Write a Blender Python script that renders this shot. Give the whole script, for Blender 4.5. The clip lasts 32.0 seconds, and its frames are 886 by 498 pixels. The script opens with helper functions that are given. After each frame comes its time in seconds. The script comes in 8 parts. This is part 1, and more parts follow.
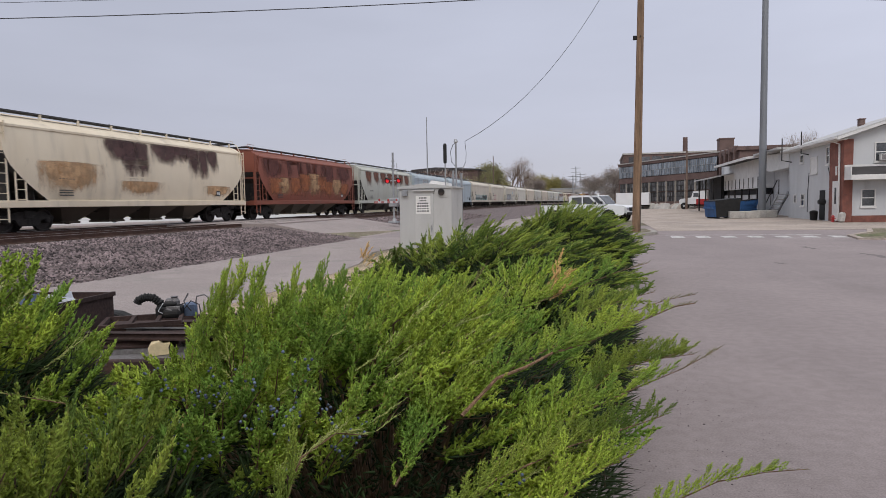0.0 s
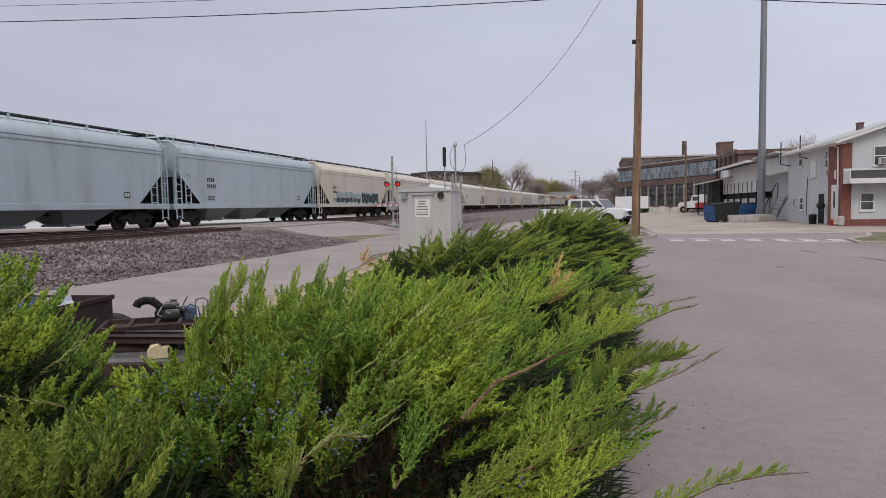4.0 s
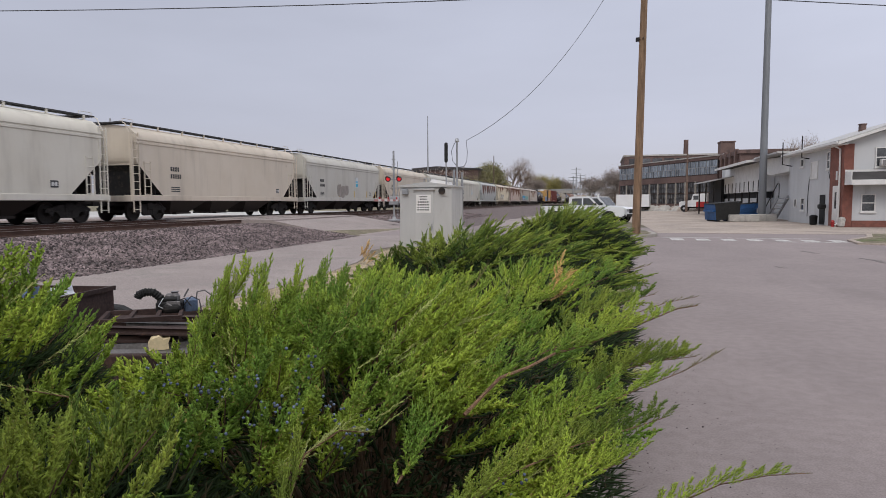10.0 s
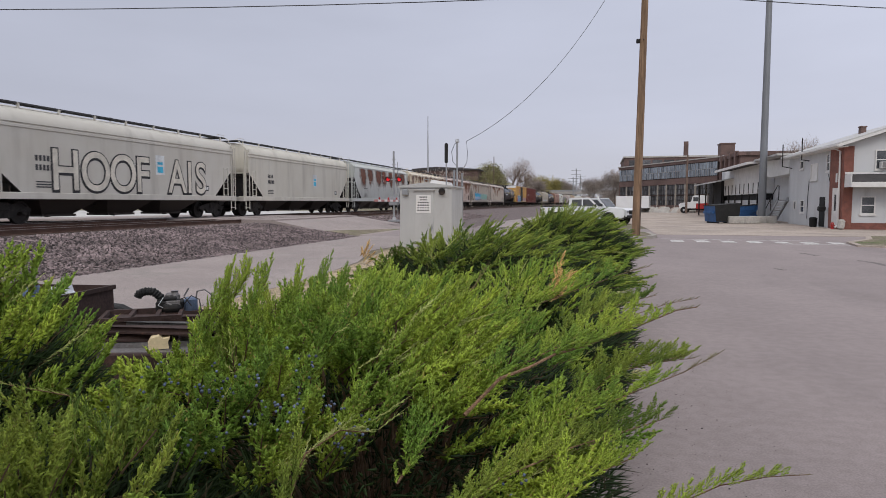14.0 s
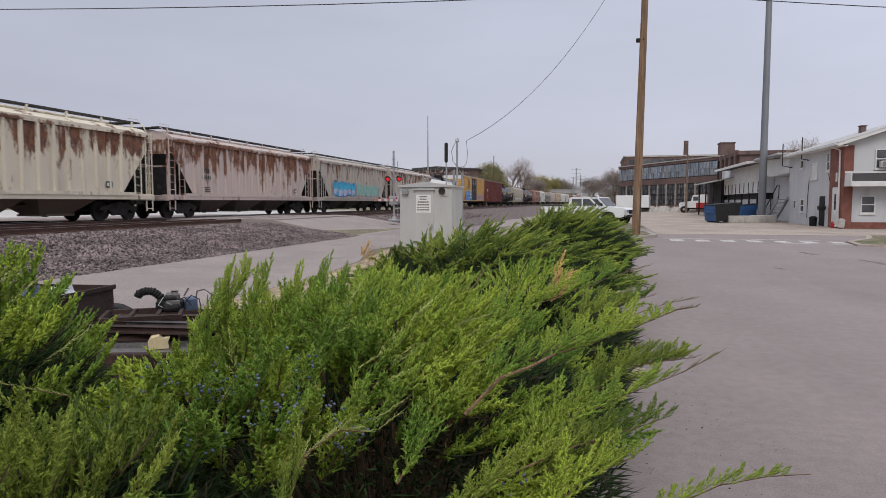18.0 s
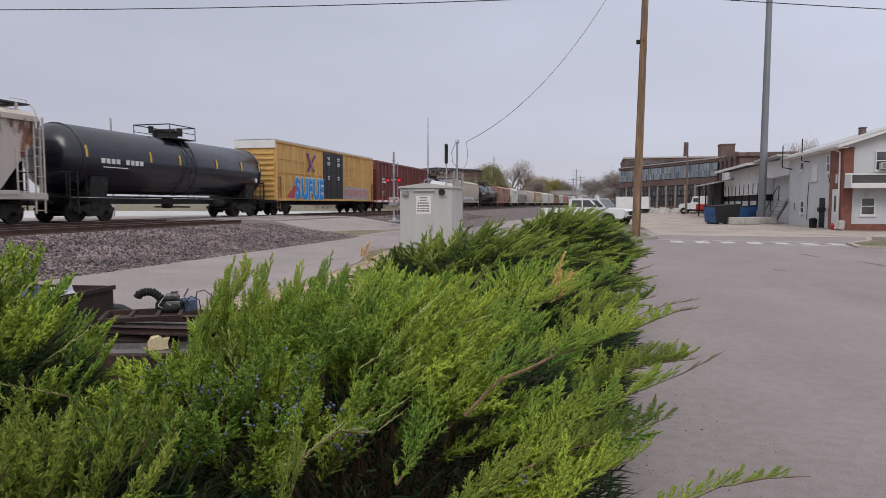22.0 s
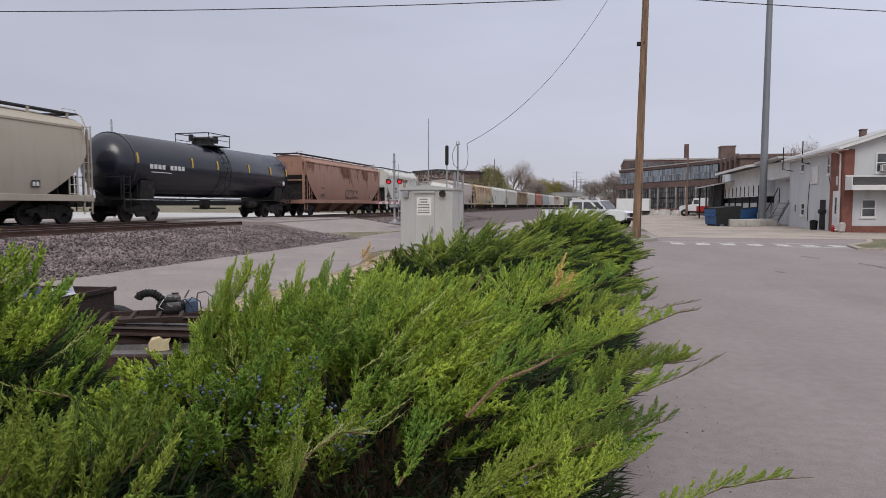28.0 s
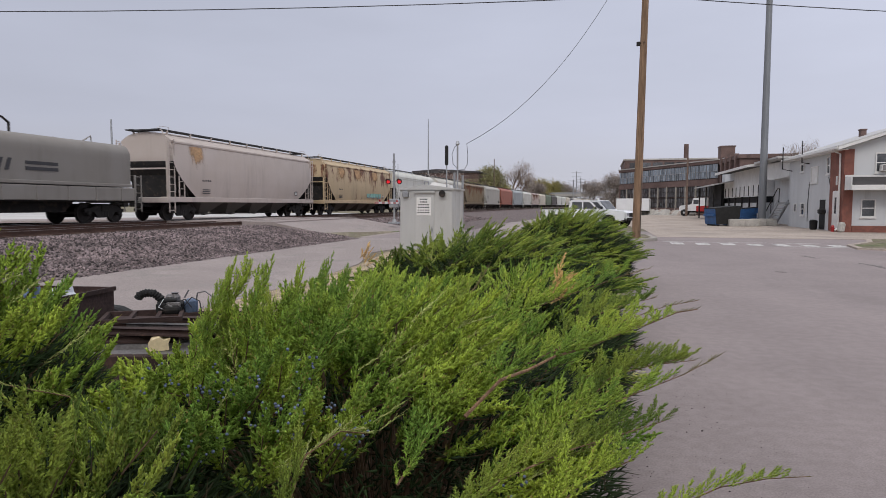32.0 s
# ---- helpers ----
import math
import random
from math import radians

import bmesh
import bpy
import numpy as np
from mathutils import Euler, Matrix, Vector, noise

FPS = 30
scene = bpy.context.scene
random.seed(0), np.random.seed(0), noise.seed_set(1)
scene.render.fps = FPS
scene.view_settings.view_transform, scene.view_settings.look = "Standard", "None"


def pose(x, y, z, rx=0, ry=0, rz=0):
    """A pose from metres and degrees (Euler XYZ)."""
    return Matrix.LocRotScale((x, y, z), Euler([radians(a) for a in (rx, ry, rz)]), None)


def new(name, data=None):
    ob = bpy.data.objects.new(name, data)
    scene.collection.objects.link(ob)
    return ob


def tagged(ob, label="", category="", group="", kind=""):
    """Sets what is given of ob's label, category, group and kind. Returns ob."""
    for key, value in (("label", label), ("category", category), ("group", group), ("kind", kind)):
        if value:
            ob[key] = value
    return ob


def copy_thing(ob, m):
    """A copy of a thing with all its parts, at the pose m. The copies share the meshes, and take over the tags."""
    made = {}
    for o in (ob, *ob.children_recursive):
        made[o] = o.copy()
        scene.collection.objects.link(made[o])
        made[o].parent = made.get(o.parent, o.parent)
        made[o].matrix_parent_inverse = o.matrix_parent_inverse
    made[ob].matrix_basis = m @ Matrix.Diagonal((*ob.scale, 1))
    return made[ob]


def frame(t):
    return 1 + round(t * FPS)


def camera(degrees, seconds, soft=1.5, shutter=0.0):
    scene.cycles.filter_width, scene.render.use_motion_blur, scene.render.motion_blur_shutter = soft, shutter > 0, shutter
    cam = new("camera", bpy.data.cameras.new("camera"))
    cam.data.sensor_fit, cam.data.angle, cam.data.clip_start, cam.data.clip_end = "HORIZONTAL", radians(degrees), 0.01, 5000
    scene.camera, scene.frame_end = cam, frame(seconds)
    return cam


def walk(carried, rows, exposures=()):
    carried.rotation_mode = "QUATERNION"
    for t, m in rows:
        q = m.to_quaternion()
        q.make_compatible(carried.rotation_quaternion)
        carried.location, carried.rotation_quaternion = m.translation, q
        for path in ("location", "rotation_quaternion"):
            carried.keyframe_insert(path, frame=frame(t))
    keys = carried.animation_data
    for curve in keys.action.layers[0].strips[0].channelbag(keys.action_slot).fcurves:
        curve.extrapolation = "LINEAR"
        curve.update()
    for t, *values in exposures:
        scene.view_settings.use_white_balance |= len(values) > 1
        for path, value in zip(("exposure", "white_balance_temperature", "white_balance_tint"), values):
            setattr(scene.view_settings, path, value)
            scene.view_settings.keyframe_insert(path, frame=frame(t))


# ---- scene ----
# ---- camera ----
# World: y runs along the railway, x to its right, z up; the street lies at z = 0.
CAM = [  # seconds, heading (left of the railway), tilt down, lean, x, y, z
    (0, 13.896, 4.142, -1.077, 0.0159, 0.0055, 1.6011),
    (0.5, 13.927, 3.944, -0.983, 0.0145, 0.0044, 1.6006),
    (1, 13.913, 4.091, -0.882, 0.0122, 0.0038, 1.6007),
    (1.5, 13.900, 4.306, -1.141, 0.0153, 0.0060, 1.6025),
    (2, 13.936, 4.233, -1.286, 0.0166, 0.0074, 1.6018),
    (2.5, 13.846, 4.161, -1.269, 0.0188, 0.0056, 1.6013),
    (3, 13.868, 4.029, -1.210, 0.0178, 0.0068, 1.6011),
    (3.5, 13.865, 3.824, -1.116, 0.0166, 0.0048, 1.6007),
    (5.5, 13.763, 3.976, -0.793, 0.0104, 0.0049, 1.5990),
    (6, 13.873, 4.167, -0.822, 0.0115, 0.0035, 1.6009),
    (6.5, 13.831, 4.349, -0.689, 0.0079, 0.0041, 1.6008),
    (7, 13.802, 4.304, -0.358, 0.0033, 0.0033, 1.6003),
    (7.5, 13.803, 4.306, -0.202, 0.0013, 0.0022, 1.6008),
    (8, 13.817, 4.302, -0.178, 0.0015, 0.0008, 1.6013),
    (8.5, 13.816, 4.274, -0.197, 0.0016, 0.0003, 1.6005),
    (9, 13.804, 4.258, -0.182, 0.0015, -0.0004, 1.6005),
    (9.5, 13.783, 4.271, -0.176, -0.0007, 0.0015, 1.5999),
    (10, 13.831, 4.233, -0.242, 0.0005, 0.0016, 1.6009),
    (10.5, 13.779, 4.326, -0.079, -0.0013, 0.0015, 1.6012),
    (11, 13.793, 4.300, -0.040, -0.0008, 0.0015, 1.6007),
    (11.5, 13.803, 4.234, -0.034, -0.0008, 0.0000, 1.6012),
    (12, 13.804, 4.218, -0.046, -0.0002, -0.0001, 1.5998),
    (12.5, 13.806, 4.151, -0.035, -0.0013, -0.0023, 1.6019),
    (13, 13.808, 4.222, -0.047, -0.0022, -0.0003, 1.6023),
    (13.5, 13.812, 4.225, -0.043, -0.0009, -0.0007, 1.6015),
    (14, 13.802, 4.184, 0.009, -0.0018, -0.0025, 1.6011),
    (14.5, 13.803, 4.204, -0.026, -0.0016, -0.0021, 1.6016),
    (16.5, 13.800, 4.247, 0.001, -0.0018, -0.0019, 1.6023),
    (17, 13.803, 4.194, -0.043, -0.0013, -0.0018, 1.5998),
    (17.5, 13.802, 4.181, -0.022, -0.0014, -0.0018, 1.5994),
    (18, 13.803, 4.229, -0.032, -0.0017, -0.0015, 1.6017),
    (18.5, 13.803, 4.237, -0.021, -0.0005, -0.0004, 1.6018),
    (19, 13.796, 4.258, 0.036, -0.0014, 0.0009, 1.6016),
    (19.5, 13.805, 4.186, 0.013, -0.0007, -0.0020, 1.6010),
    (20, 13.805, 4.184, 0.038, -0.0010, -0.0020, 1.6025),
    (20.5, 13.809, 4.096, 0.016, -0.0013, -0.0011, 1.6002),
    (21, 13.807, 4.109, 0.036, -0.0007, -0.0028, 1.6013),
    (21.5, 13.798, 4.111, 0.049, -0.0031, -0.0032, 1.6016),
    (22, 13.797, 4.132, 0.062, -0.0012, -0.0017, 1.6024),
    (22.5, 13.801, 4.156, 0.078, -0.0011, -0.0025, 1.6019),
    (23, 13.806, 4.106, 0.051, -0.0009, -0.0023, 1.6025),
    (23.5, 13.803, 4.101, 0.034, -0.0019, -0.0029, 1.6012),
    (24, 13.786, 4.183, 0.059, -0.0028, -0.0009, 1.6020),
    (24.5, 13.805, 3.986, 0.092, -0.0024, -0.0041, 1.6021),
    (25, 13.798, 3.996, 0.067, -0.0032, -0.0034, 1.6002),
    (25.5, 13.800, 4.110, 0.057, -0.0021, -0.0025, 1.6013),
    (27.5, 13.879, 3.782, 0.012, -0.0016, -0.0051, 1.5999),
    (28, 13.837, 3.975, 0.097, -0.0044, -0.0030, 1.5999),
    (28.5, 13.858, 3.732, 0.105, -0.0036, -0.0063, 1.6007),
    (29, 13.879, 3.743, -0.068, -0.0012, -0.0046, 1.6001),
    (29.5, 13.858, 3.810, -0.080, -0.0018, -0.0039, 1.5998),
    (30, 13.852, 3.936, 0.007, -0.0033, -0.0044, 1.5998),
    (30.5, 13.818, 3.915, 0.067, -0.0026, -0.0047, 1.6008),
    (31, 13.818, 3.912, 0.060, -0.0031, -0.0042, 1.5991),
    (31.5, 13.831, 3.969, 0.097, -0.0027, -0.0041, 1.6004),
    (32, 13.820, 3.978, 0.087, -0.0024, -0.0052, 1.5994),
]


def carried_pose(heading, tilt, lean, x, y, z):
    return pose(x, y, z, 0, 0, heading) @ pose(0, 0, 0, 90 - tilt) @ pose(0, 0, 0, 0, 0, lean)


cam = camera(70, 32.0, soft=0.6, shutter=0.14)
walk(cam, [(row[0], carried_pose(*row[1:])) for row in CAM])
# ---- sky and light: an overcast day ----
world = bpy.data.worlds.new("overcast_sky")
scene.world = world
world.use_nodes = True
wn, wl = world.node_tree.nodes, world.node_tree.links
SUN_UP, SUN_TURN = radians(42), radians(172)
sky = wn.new("ShaderNodeTexSky")
sky.sky_type, sky.sun_disc, sky.sun_elevation, sky.sun_rotation = "NISHITA", False, SUN_UP, SUN_TURN
sky.dust_density, sky.air_density = 4.0, 1.5
way = wn.new("ShaderNodeTexCoord")
split = wn.new("ShaderNodeSeparateXYZ")
wl.new(way.outputs["Generated"], split.inputs[0])
rise = wn.new("ShaderNodeValToRGB")  # the overcast sky brightens towards the zenith
rise.color_ramp.elements[0].position, rise.color_ramp.elements[0].color = 0.0, (0.62, 0.625, 0.70, 1)
rise.color_ramp.elements[1].position, rise.color_ramp.elements[1].color = 1.0, (1.2, 1.2, 1.25, 1)
mid = rise.color_ramp.elements.new(0.12)
mid.color = (0.597, 0.62, 0.75, 1)
mid = rise.color_ramp.elements.new(0.34)
mid.color = (0.597, 0.625, 0.76, 1)
wl.new(split.outputs["Z"], rise.inputs[0])
cloud = wn.new("ShaderNodeTexNoise")
stretch = wn.new("ShaderNodeMapping")
stretch.inputs["Scale"].default_value = (1.2, 1.2, 5.0)
wl.new(way.outputs["Generated"], stretch.inputs[0])
wl.new(stretch.outputs[0], cloud.inputs["Vector"])
cloud.inputs["Scale"].default_value, cloud.inputs["Detail"].default_value = 2.4, 6
soft_cloud = wn.new("ShaderNodeMapRange")
soft_cloud.inputs["To Min"].default_value, soft_cloud.inputs["To Max"].default_value = 0.90, 1.10
wl.new(cloud.outputs[0], soft_cloud.inputs[0])
veil = wn.new("ShaderNodeMix")
veil.data_type, veil.blend_type = "RGBA", "MULTIPLY"
veil.inputs["Factor"].default_value = 1
wl.new(rise.outputs[0], veil.inputs["A"])
wl.new(soft_cloud.outputs[0], veil.inputs["B"])
# the cloud is thinner, and so brighter, towards the sun's side
side_light = wn.new("ShaderNodeMapRange")
side_light.inputs["From Min"].default_value, side_light.inputs["From Max"].default_value = -0.8, 0.4
side_light.inputs["To Min"].default_value, side_light.inputs["To Max"].default_value = 0.84, 1.08
wl.new(split.outputs["X"], side_light.inputs[0])
lit = wn.new("ShaderNodeMix")
lit.data_type, lit.blend_type = "RGBA", "MULTIPLY"
lit.inputs["Factor"].default_value = 1
wl.new(veil.outputs["Result"], lit.inputs["A"])
wl.new(side_light.outputs[0], lit.inputs["B"])
overcast = wn.new("ShaderNodeBackground")
overcast.inputs["Strength"].default_value = 0.95
wl.new(lit.outputs["Result"], overcast.inputs["Color"])
clear = wn.new("ShaderNodeBackground")
clear.inputs["Strength"].default_value = 0.05
wl.new(sky.outputs[0], clear.inputs["Color"])
both = wn.new("ShaderNodeMixShader")
both.inputs[0].default_value = 0.88
wl.new(clear.outputs[0], both.inputs[1])
wl.new(overcast.outputs[0], both.inputs[2])
wl.new(both.outputs[0], wn["World Output"].inputs[0])

sun = new("sun", bpy.data.lights.new("sun", "SUN"))
sun.data.energy, sun.data.angle, sun.data.color = 0.9, radians(25), (1.0, 0.96, 0.9)
sun.rotation_euler = (radians(90) - SUN_UP, 0, radians(180) - SUN_TURN)
scene.view_settings.exposure = 0.1
# ---- materials ----
def rgb(c, k=1.0):
    return (c[0] * k, c[1] * k, c[2] * k, 1)


def blend(nt, a, b, fac, mode="MIX"):
    """A colour mix node; each of a, b and fac is a socket or a value."""
    n = nt.nodes.new("ShaderNodeMix")
    n.data_type, n.blend_type = "RGBA", mode
    for key, v in (("Factor", fac), ("A", a), ("B", b)):
        if isinstance(v, bpy.types.NodeSocket):
            nt.links.new(v, n.inputs[key])
        else:
            n.inputs[key].default_value = v
    return n.outputs["Result"]


def noise_of(nt, scale, detail=4.0, stretch_by=(1, 1, 1), shifted=False, rough=0.55):
    tc = nt.nodes.new("ShaderNodeTexCoord")
    mp = nt.nodes.new("ShaderNodeMapping")
    mp.inputs["Scale"].default_value = stretch_by
    nt.links.new(tc.outputs["Object"], mp.inputs[0])
    src = mp.outputs[0]
    if shifted:
        oi = nt.nodes.new("ShaderNodeObjectInfo")
        sc = nt.nodes.new("ShaderNodeVectorMath")
        sc.operation = "SCALE"
        sc.inputs[0].default_value = (91, 57, 33)
        nt.links.new(oi.outputs["Random"], sc.inputs["Scale"])
        ad = nt.nodes.new("ShaderNodeVectorMath")
        nt.links.new(src, ad.inputs[0])
        nt.links.new(sc.outputs[0], ad.inputs[1])
        src = ad.outputs[0]
    n = nt.nodes.new("ShaderNodeTexNoise")
    n.inputs["Scale"].default_value, n.inputs["Detail"].default_value = scale, detail
    n.inputs["Roughness"].default_value = rough
    nt.links.new(src, n.inputs["Vector"])
    return n.outputs[0]


def span(nt, socket, lo, hi, to_lo=0.0, to_hi=1.0):
    n = nt.nodes.new("ShaderNodeMapRange")
    n.interpolation_type = "SMOOTHSTEP"
    n.inputs["From Min"].default_value, n.inputs["From Max"].default_value = lo, hi
    n.inputs["To Min"].default_value, n.inputs["To Max"].default_value = to_lo, to_hi
    nt.links.new(socket, n.inputs[0])
    return n.outputs[0]


def mat(name, col, rough=0.8, metal=0.0, var=0.18, scale=1.5, grain=60.0, bump=0.25, stain=None, amount=0.5,
        stretch_by=(1, 1, 1), island=0.0, glow=0.0, depth=0.01, each=0.0):
    """A surface with wide patches, fine grain, optional stains of another colour and relief."""
    m = bpy.data.materials.new(name)
    m.use_nodes = True
    nt = m.node_tree
    p = nt.nodes["Principled BSDF"]
    wide = noise_of(nt, scale, 5, stretch_by, shifted=True)
    fine = noise_of(nt, grain, 3)
    c = blend(nt, rgb(col, 1 - var), rgb(col, 1 + var), span(nt, wide, 0.3, 0.7))
    if stain:
        spot = noise_of(nt, scale * 1.7, 6, stretch_by, shifted=True, rough=0.65)
        c = blend(nt, c, rgb(stain), span(nt, spot, 0.72 - 0.4 * amount, 0.86 - 0.4 * amount))
    g = span(nt, fine, 0.25, 0.75, 1 - var * 0.8, 1 + var * 0.8)
    c = blend(nt, c, g, 1.0, "MULTIPLY")
    if island:
        geo = nt.nodes.new("ShaderNodeNewGeometry")
        c = blend(nt, c, span(nt, geo.outputs["Random Per Island"], 0, 1, 1 - island, 1 + island), 1.0, "MULTIPLY")
    if each:
        oi = nt.nodes.new("ShaderNodeObjectInfo")
        c = blend(nt, c, span(nt, oi.outputs["Random"], 0, 1, 1 - each, 1 + each), 1.0, "MULTIPLY")
    nt.links.new(c, p.inputs["Base Color"])
    p.inputs["Roughness"].default_value, p.inputs["Metallic"].default_value = rough, metal
    if bump:
        b = nt.nodes.new("ShaderNodeBump")
        b.inputs["Strength"].default_value, b.inputs["Distance"].default_value = bump, depth
        nt.links.new(fine, b.inputs["Height"])
        nt.links.new(b.outputs[0], p.inputs["Normal"])
    if glow:
        p.inputs["Emission Color"].default_value = rgb(col)
        p.inputs["Emission Strength"].default_value = glow
    return m


def car_paint(name, dirt=(0.13, 0.105, 0.085), rough=0.62):
    """Weathered wagon paint: the object's own colour, its alpha says how rusty it is."""
    m = bpy.data.materials.new(name)
    m.use_nodes = True
    nt = m.node_tree
    p = nt.nodes["Principled BSDF"]
    oi = nt.nodes.new("ShaderNodeObjectInfo")
    wide = noise_of(nt, 0.6, 5, (1, 1, 1), shifted=True)
    c = blend(nt, oi.outputs["Color"], (0.86, 0.83, 0.78, 1), span(nt, wide, 0.3, 0.75, 0, 0.5), "MULTIPLY")
    streak = noise_of(nt, 1.0, 6, (1.5, 1.3, 0.16), shifted=True, rough=0.6)
    c = blend(nt, c, rgb(dirt), span(nt, streak, 0.46, 0.82, 0, 0.34))
    # rust in runs and patches, as much as alpha says
    runs = noise_of(nt, 1.3, 7, (1.0, 0.8, 0.3), shifted=True, rough=0.68)
    low = nt.nodes.new("ShaderNodeMath")
    low.operation = "MULTIPLY_ADD"
    low.inputs[1].default_value, low.inputs[2].default_value = 0.62, -0.72
    nt.links.new(oi.outputs["Alpha"], low.inputs[0])
    s = nt.nodes.new("ShaderNodeMath")
    nt.links.new(runs, s.inputs[0])
    nt.links.new(low.outputs[0], s.inputs[1])
    tc = nt.nodes.new("ShaderNodeTexCoord")
    zsplit = nt.nodes.new("ShaderNodeSeparateXYZ")
    nt.links.new(tc.outputs["Object"], zsplit.inputs[0])
    high = nt.nodes.new("ShaderNodeMath")  # runs start under the roof hatches
    high.operation = "MULTIPLY"
    eave = nt.nodes.new("ShaderNodeMath")
    nt.links.new(span(nt, zsplit.outputs["Z"], 1.6, 3.95, -0.07, 0.15), eave.inputs[0])
    nt.links.new(span(nt, zsplit.outputs["Z"], 3.97, 4.14, 0.0, -0.19), eave.inputs[1])
    nt.links.new(eave.outputs[0], high.inputs[0])
    nt.links.new(span(nt, oi.outputs["Alpha"], 0.1, 0.4), high.inputs[1])
    s2 = nt.nodes.new("ShaderNodeMath")
    nt.links.new(s.outputs[0], s2.inputs[0])
    nt.links.new(high.outputs[0], s2.inputs[1])
    s = s2
    spot = noise_of(nt, 5.0, 5, (1, 1, 0.6), shifted=True)
    rust = blend(nt, (0.105, 0.038, 0.022, 1), (0.24, 0.105, 0.05, 1), span(nt, spot, 0.35, 0.68))
    c = blend(nt, c, rust, span(nt, s.outputs[0], 0.0, 0.10))
    nt.links.new(c, p.inputs["Base Color"])
    p.inputs["Roughness"].default_value = rough
    fine = noise_of(nt, 22, 4)
    b = nt.nodes.new("ShaderNodeBump")
    b.inputs["Strength"].default_value, b.inputs["Distance"].default_value = 0.15, 0.01
    nt.links.new(fine, b.inputs["Height"])
    nt.links.new(b.outputs[0], p.inputs["Normal"])
    return m


def leaf_mat(name, light, dark, brown, brown_share=0.12, scale=2.2):
    """Scale-leaved conifer foliage: patches of fresh and old green, odd brown twigs."""
    m = bpy.data.materials.new(name)
    m.use_nodes = True
    nt = m.node_tree
    p = nt.nodes["Principled BSDF"]
    wide = noise_of(nt, scale, 4)
    c = blend(nt, rgb(dark), rgb(light), span(nt, wide, 0.33, 0.66))
    geo = nt.nodes.new("ShaderNodeNewGeometry")
    r = geo.outputs["Random Per Island"]
    c = blend(nt, c, span(nt, r, 0.0, 1.0, 0.62, 1.42), 1.0, "MULTIPLY")
    c = blend(nt, c, rgb(brown), span(nt, r, 1 - brown_share, 1 - brown_share + 0.02, 0, 0.75))
    nt.links.new(c, p.inputs["Base Color"])
    p.inputs["Roughness"].default_value = 0.6
    p.inputs["Specular IOR Level"].default_value = 0.15
    return m


def glass_mat(name, tint=(0.03, 0.04, 0.05), rough=0.08):
    m = mat(name, tint, rough, 0, 0.3, 0.8, 10, 0)
    m.node_tree.nodes["Principled BSDF"].inputs["IOR"].default_value = 1.52
    return m


def bloom_mat(name, col, dark):
    """Rust that thins out towards its ragged edge."""
    m = mat(name, col, 0.85, 0, 0.3, 2.5, 30, 0.2, dark, 0.5)
    nt = m.node_tree
    tc = nt.nodes.new("ShaderNodeTexCoord")
    sp = nt.nodes.new("ShaderNodeSeparateXYZ")
    nt.links.new(tc.outputs["Generated"], sp.inputs[0])

    def math_of(op, a, b):
        n = nt.nodes.new("ShaderNodeMath")
        n.operation = op
        for k, v in enumerate((a, b)):
            if isinstance(v, bpy.types.NodeSocket):
                nt.links.new(v, n.inputs[k])
            else:
                n.inputs[k].default_value = v
        return n.outputs[0]

    def inside(axis, a, b):
        u = sp.outputs[axis]
        return math_of("MULTIPLY", span(nt, u, 0.0, a), span(nt, u, 1.0 - b, 1.0, 1.0, 0.0))
    body = math_of("MULTIPLY", inside("Y", 0.5, 0.5), inside("Z", 0.75, 0.07))
    rag = noise_of(nt, 2.6, 6, (1, 1.2, 0.5), shifted=True, rough=0.65)
    fac = span(nt, math_of("ADD", body, math_of("MULTIPLY", rag, 1.1)), 0.60, 1.30, 0.0, 0.88)
    clear_bsdf, mixed = nt.nodes.new("ShaderNodeBsdfTransparent"), nt.nodes.new("ShaderNodeMixShader")
    nt.links.new(fac, mixed.inputs[0])
    nt.links.new(clear_bsdf.outputs[0], mixed.inputs[1])
    nt.links.new(nt.nodes["Principled BSDF"].outputs[0], mixed.inputs[2])
    nt.links.new(mixed.outputs[0], nt.nodes["Material Output"].inputs[0])
    return m


M = {}
M["bloom"] = bloom_mat("rust_bloom", (0.17, 0.068, 0.042), (0.10, 0.042, 0.03))
M["bloom_dark"] = bloom_mat("dark_rust_runs", (0.095, 0.05, 0.048), (0.065, 0.034, 0.034))
M["bloom_orange"] = bloom_mat("orange_rust", (0.36, 0.13, 0.055), (0.24, 0.085, 0.04))
M["bloom_maroon"] = bloom_mat("dark_maroon_rust", (0.12, 0.04, 0.032), (0.085, 0.03, 0.028))
M["bloom_light"] = bloom_mat("orange_rust_wash", (0.52, 0.33, 0.18), (0.40, 0.22, 0.10))
M["asphalt"] = mat("worn_asphalt", (0.272, 0.228, 0.222), 0.9, 0, 0.06, 0.30, 170, 0.15, (0.245, 0.206, 0.201), 0.5, depth=0.006, stretch_by=(1, 0.22, 1))
M["lane"] = mat("pale_asphalt", (0.318, 0.270, 0.254), 0.9, 0, 0.08, 0.5, 90, 0.4, (0.275, 0.243, 0.225), 0.5, depth=0.006)
M["lot"] = mat("tan_gravel_lot", (0.40, 0.335, 0.285), 0.95, 0, 0.14, 0.3, 40, 0.5, (0.31, 0.265, 0.235), 0.5, depth=0.02)
M["pale_lot"] = mat("pale_concrete_lot", (0.50, 0.49, 0.47), 0.9, 0, 0.10, 0.15, 30, 0.2)
M["earth"] = mat("dry_grass_earth", (0.20, 0.17, 0.115), 1.0, 0, 0.3, 0.25, 25, 0.8, (0.11, 0.13, 0.05), 0.5, depth=0.03)
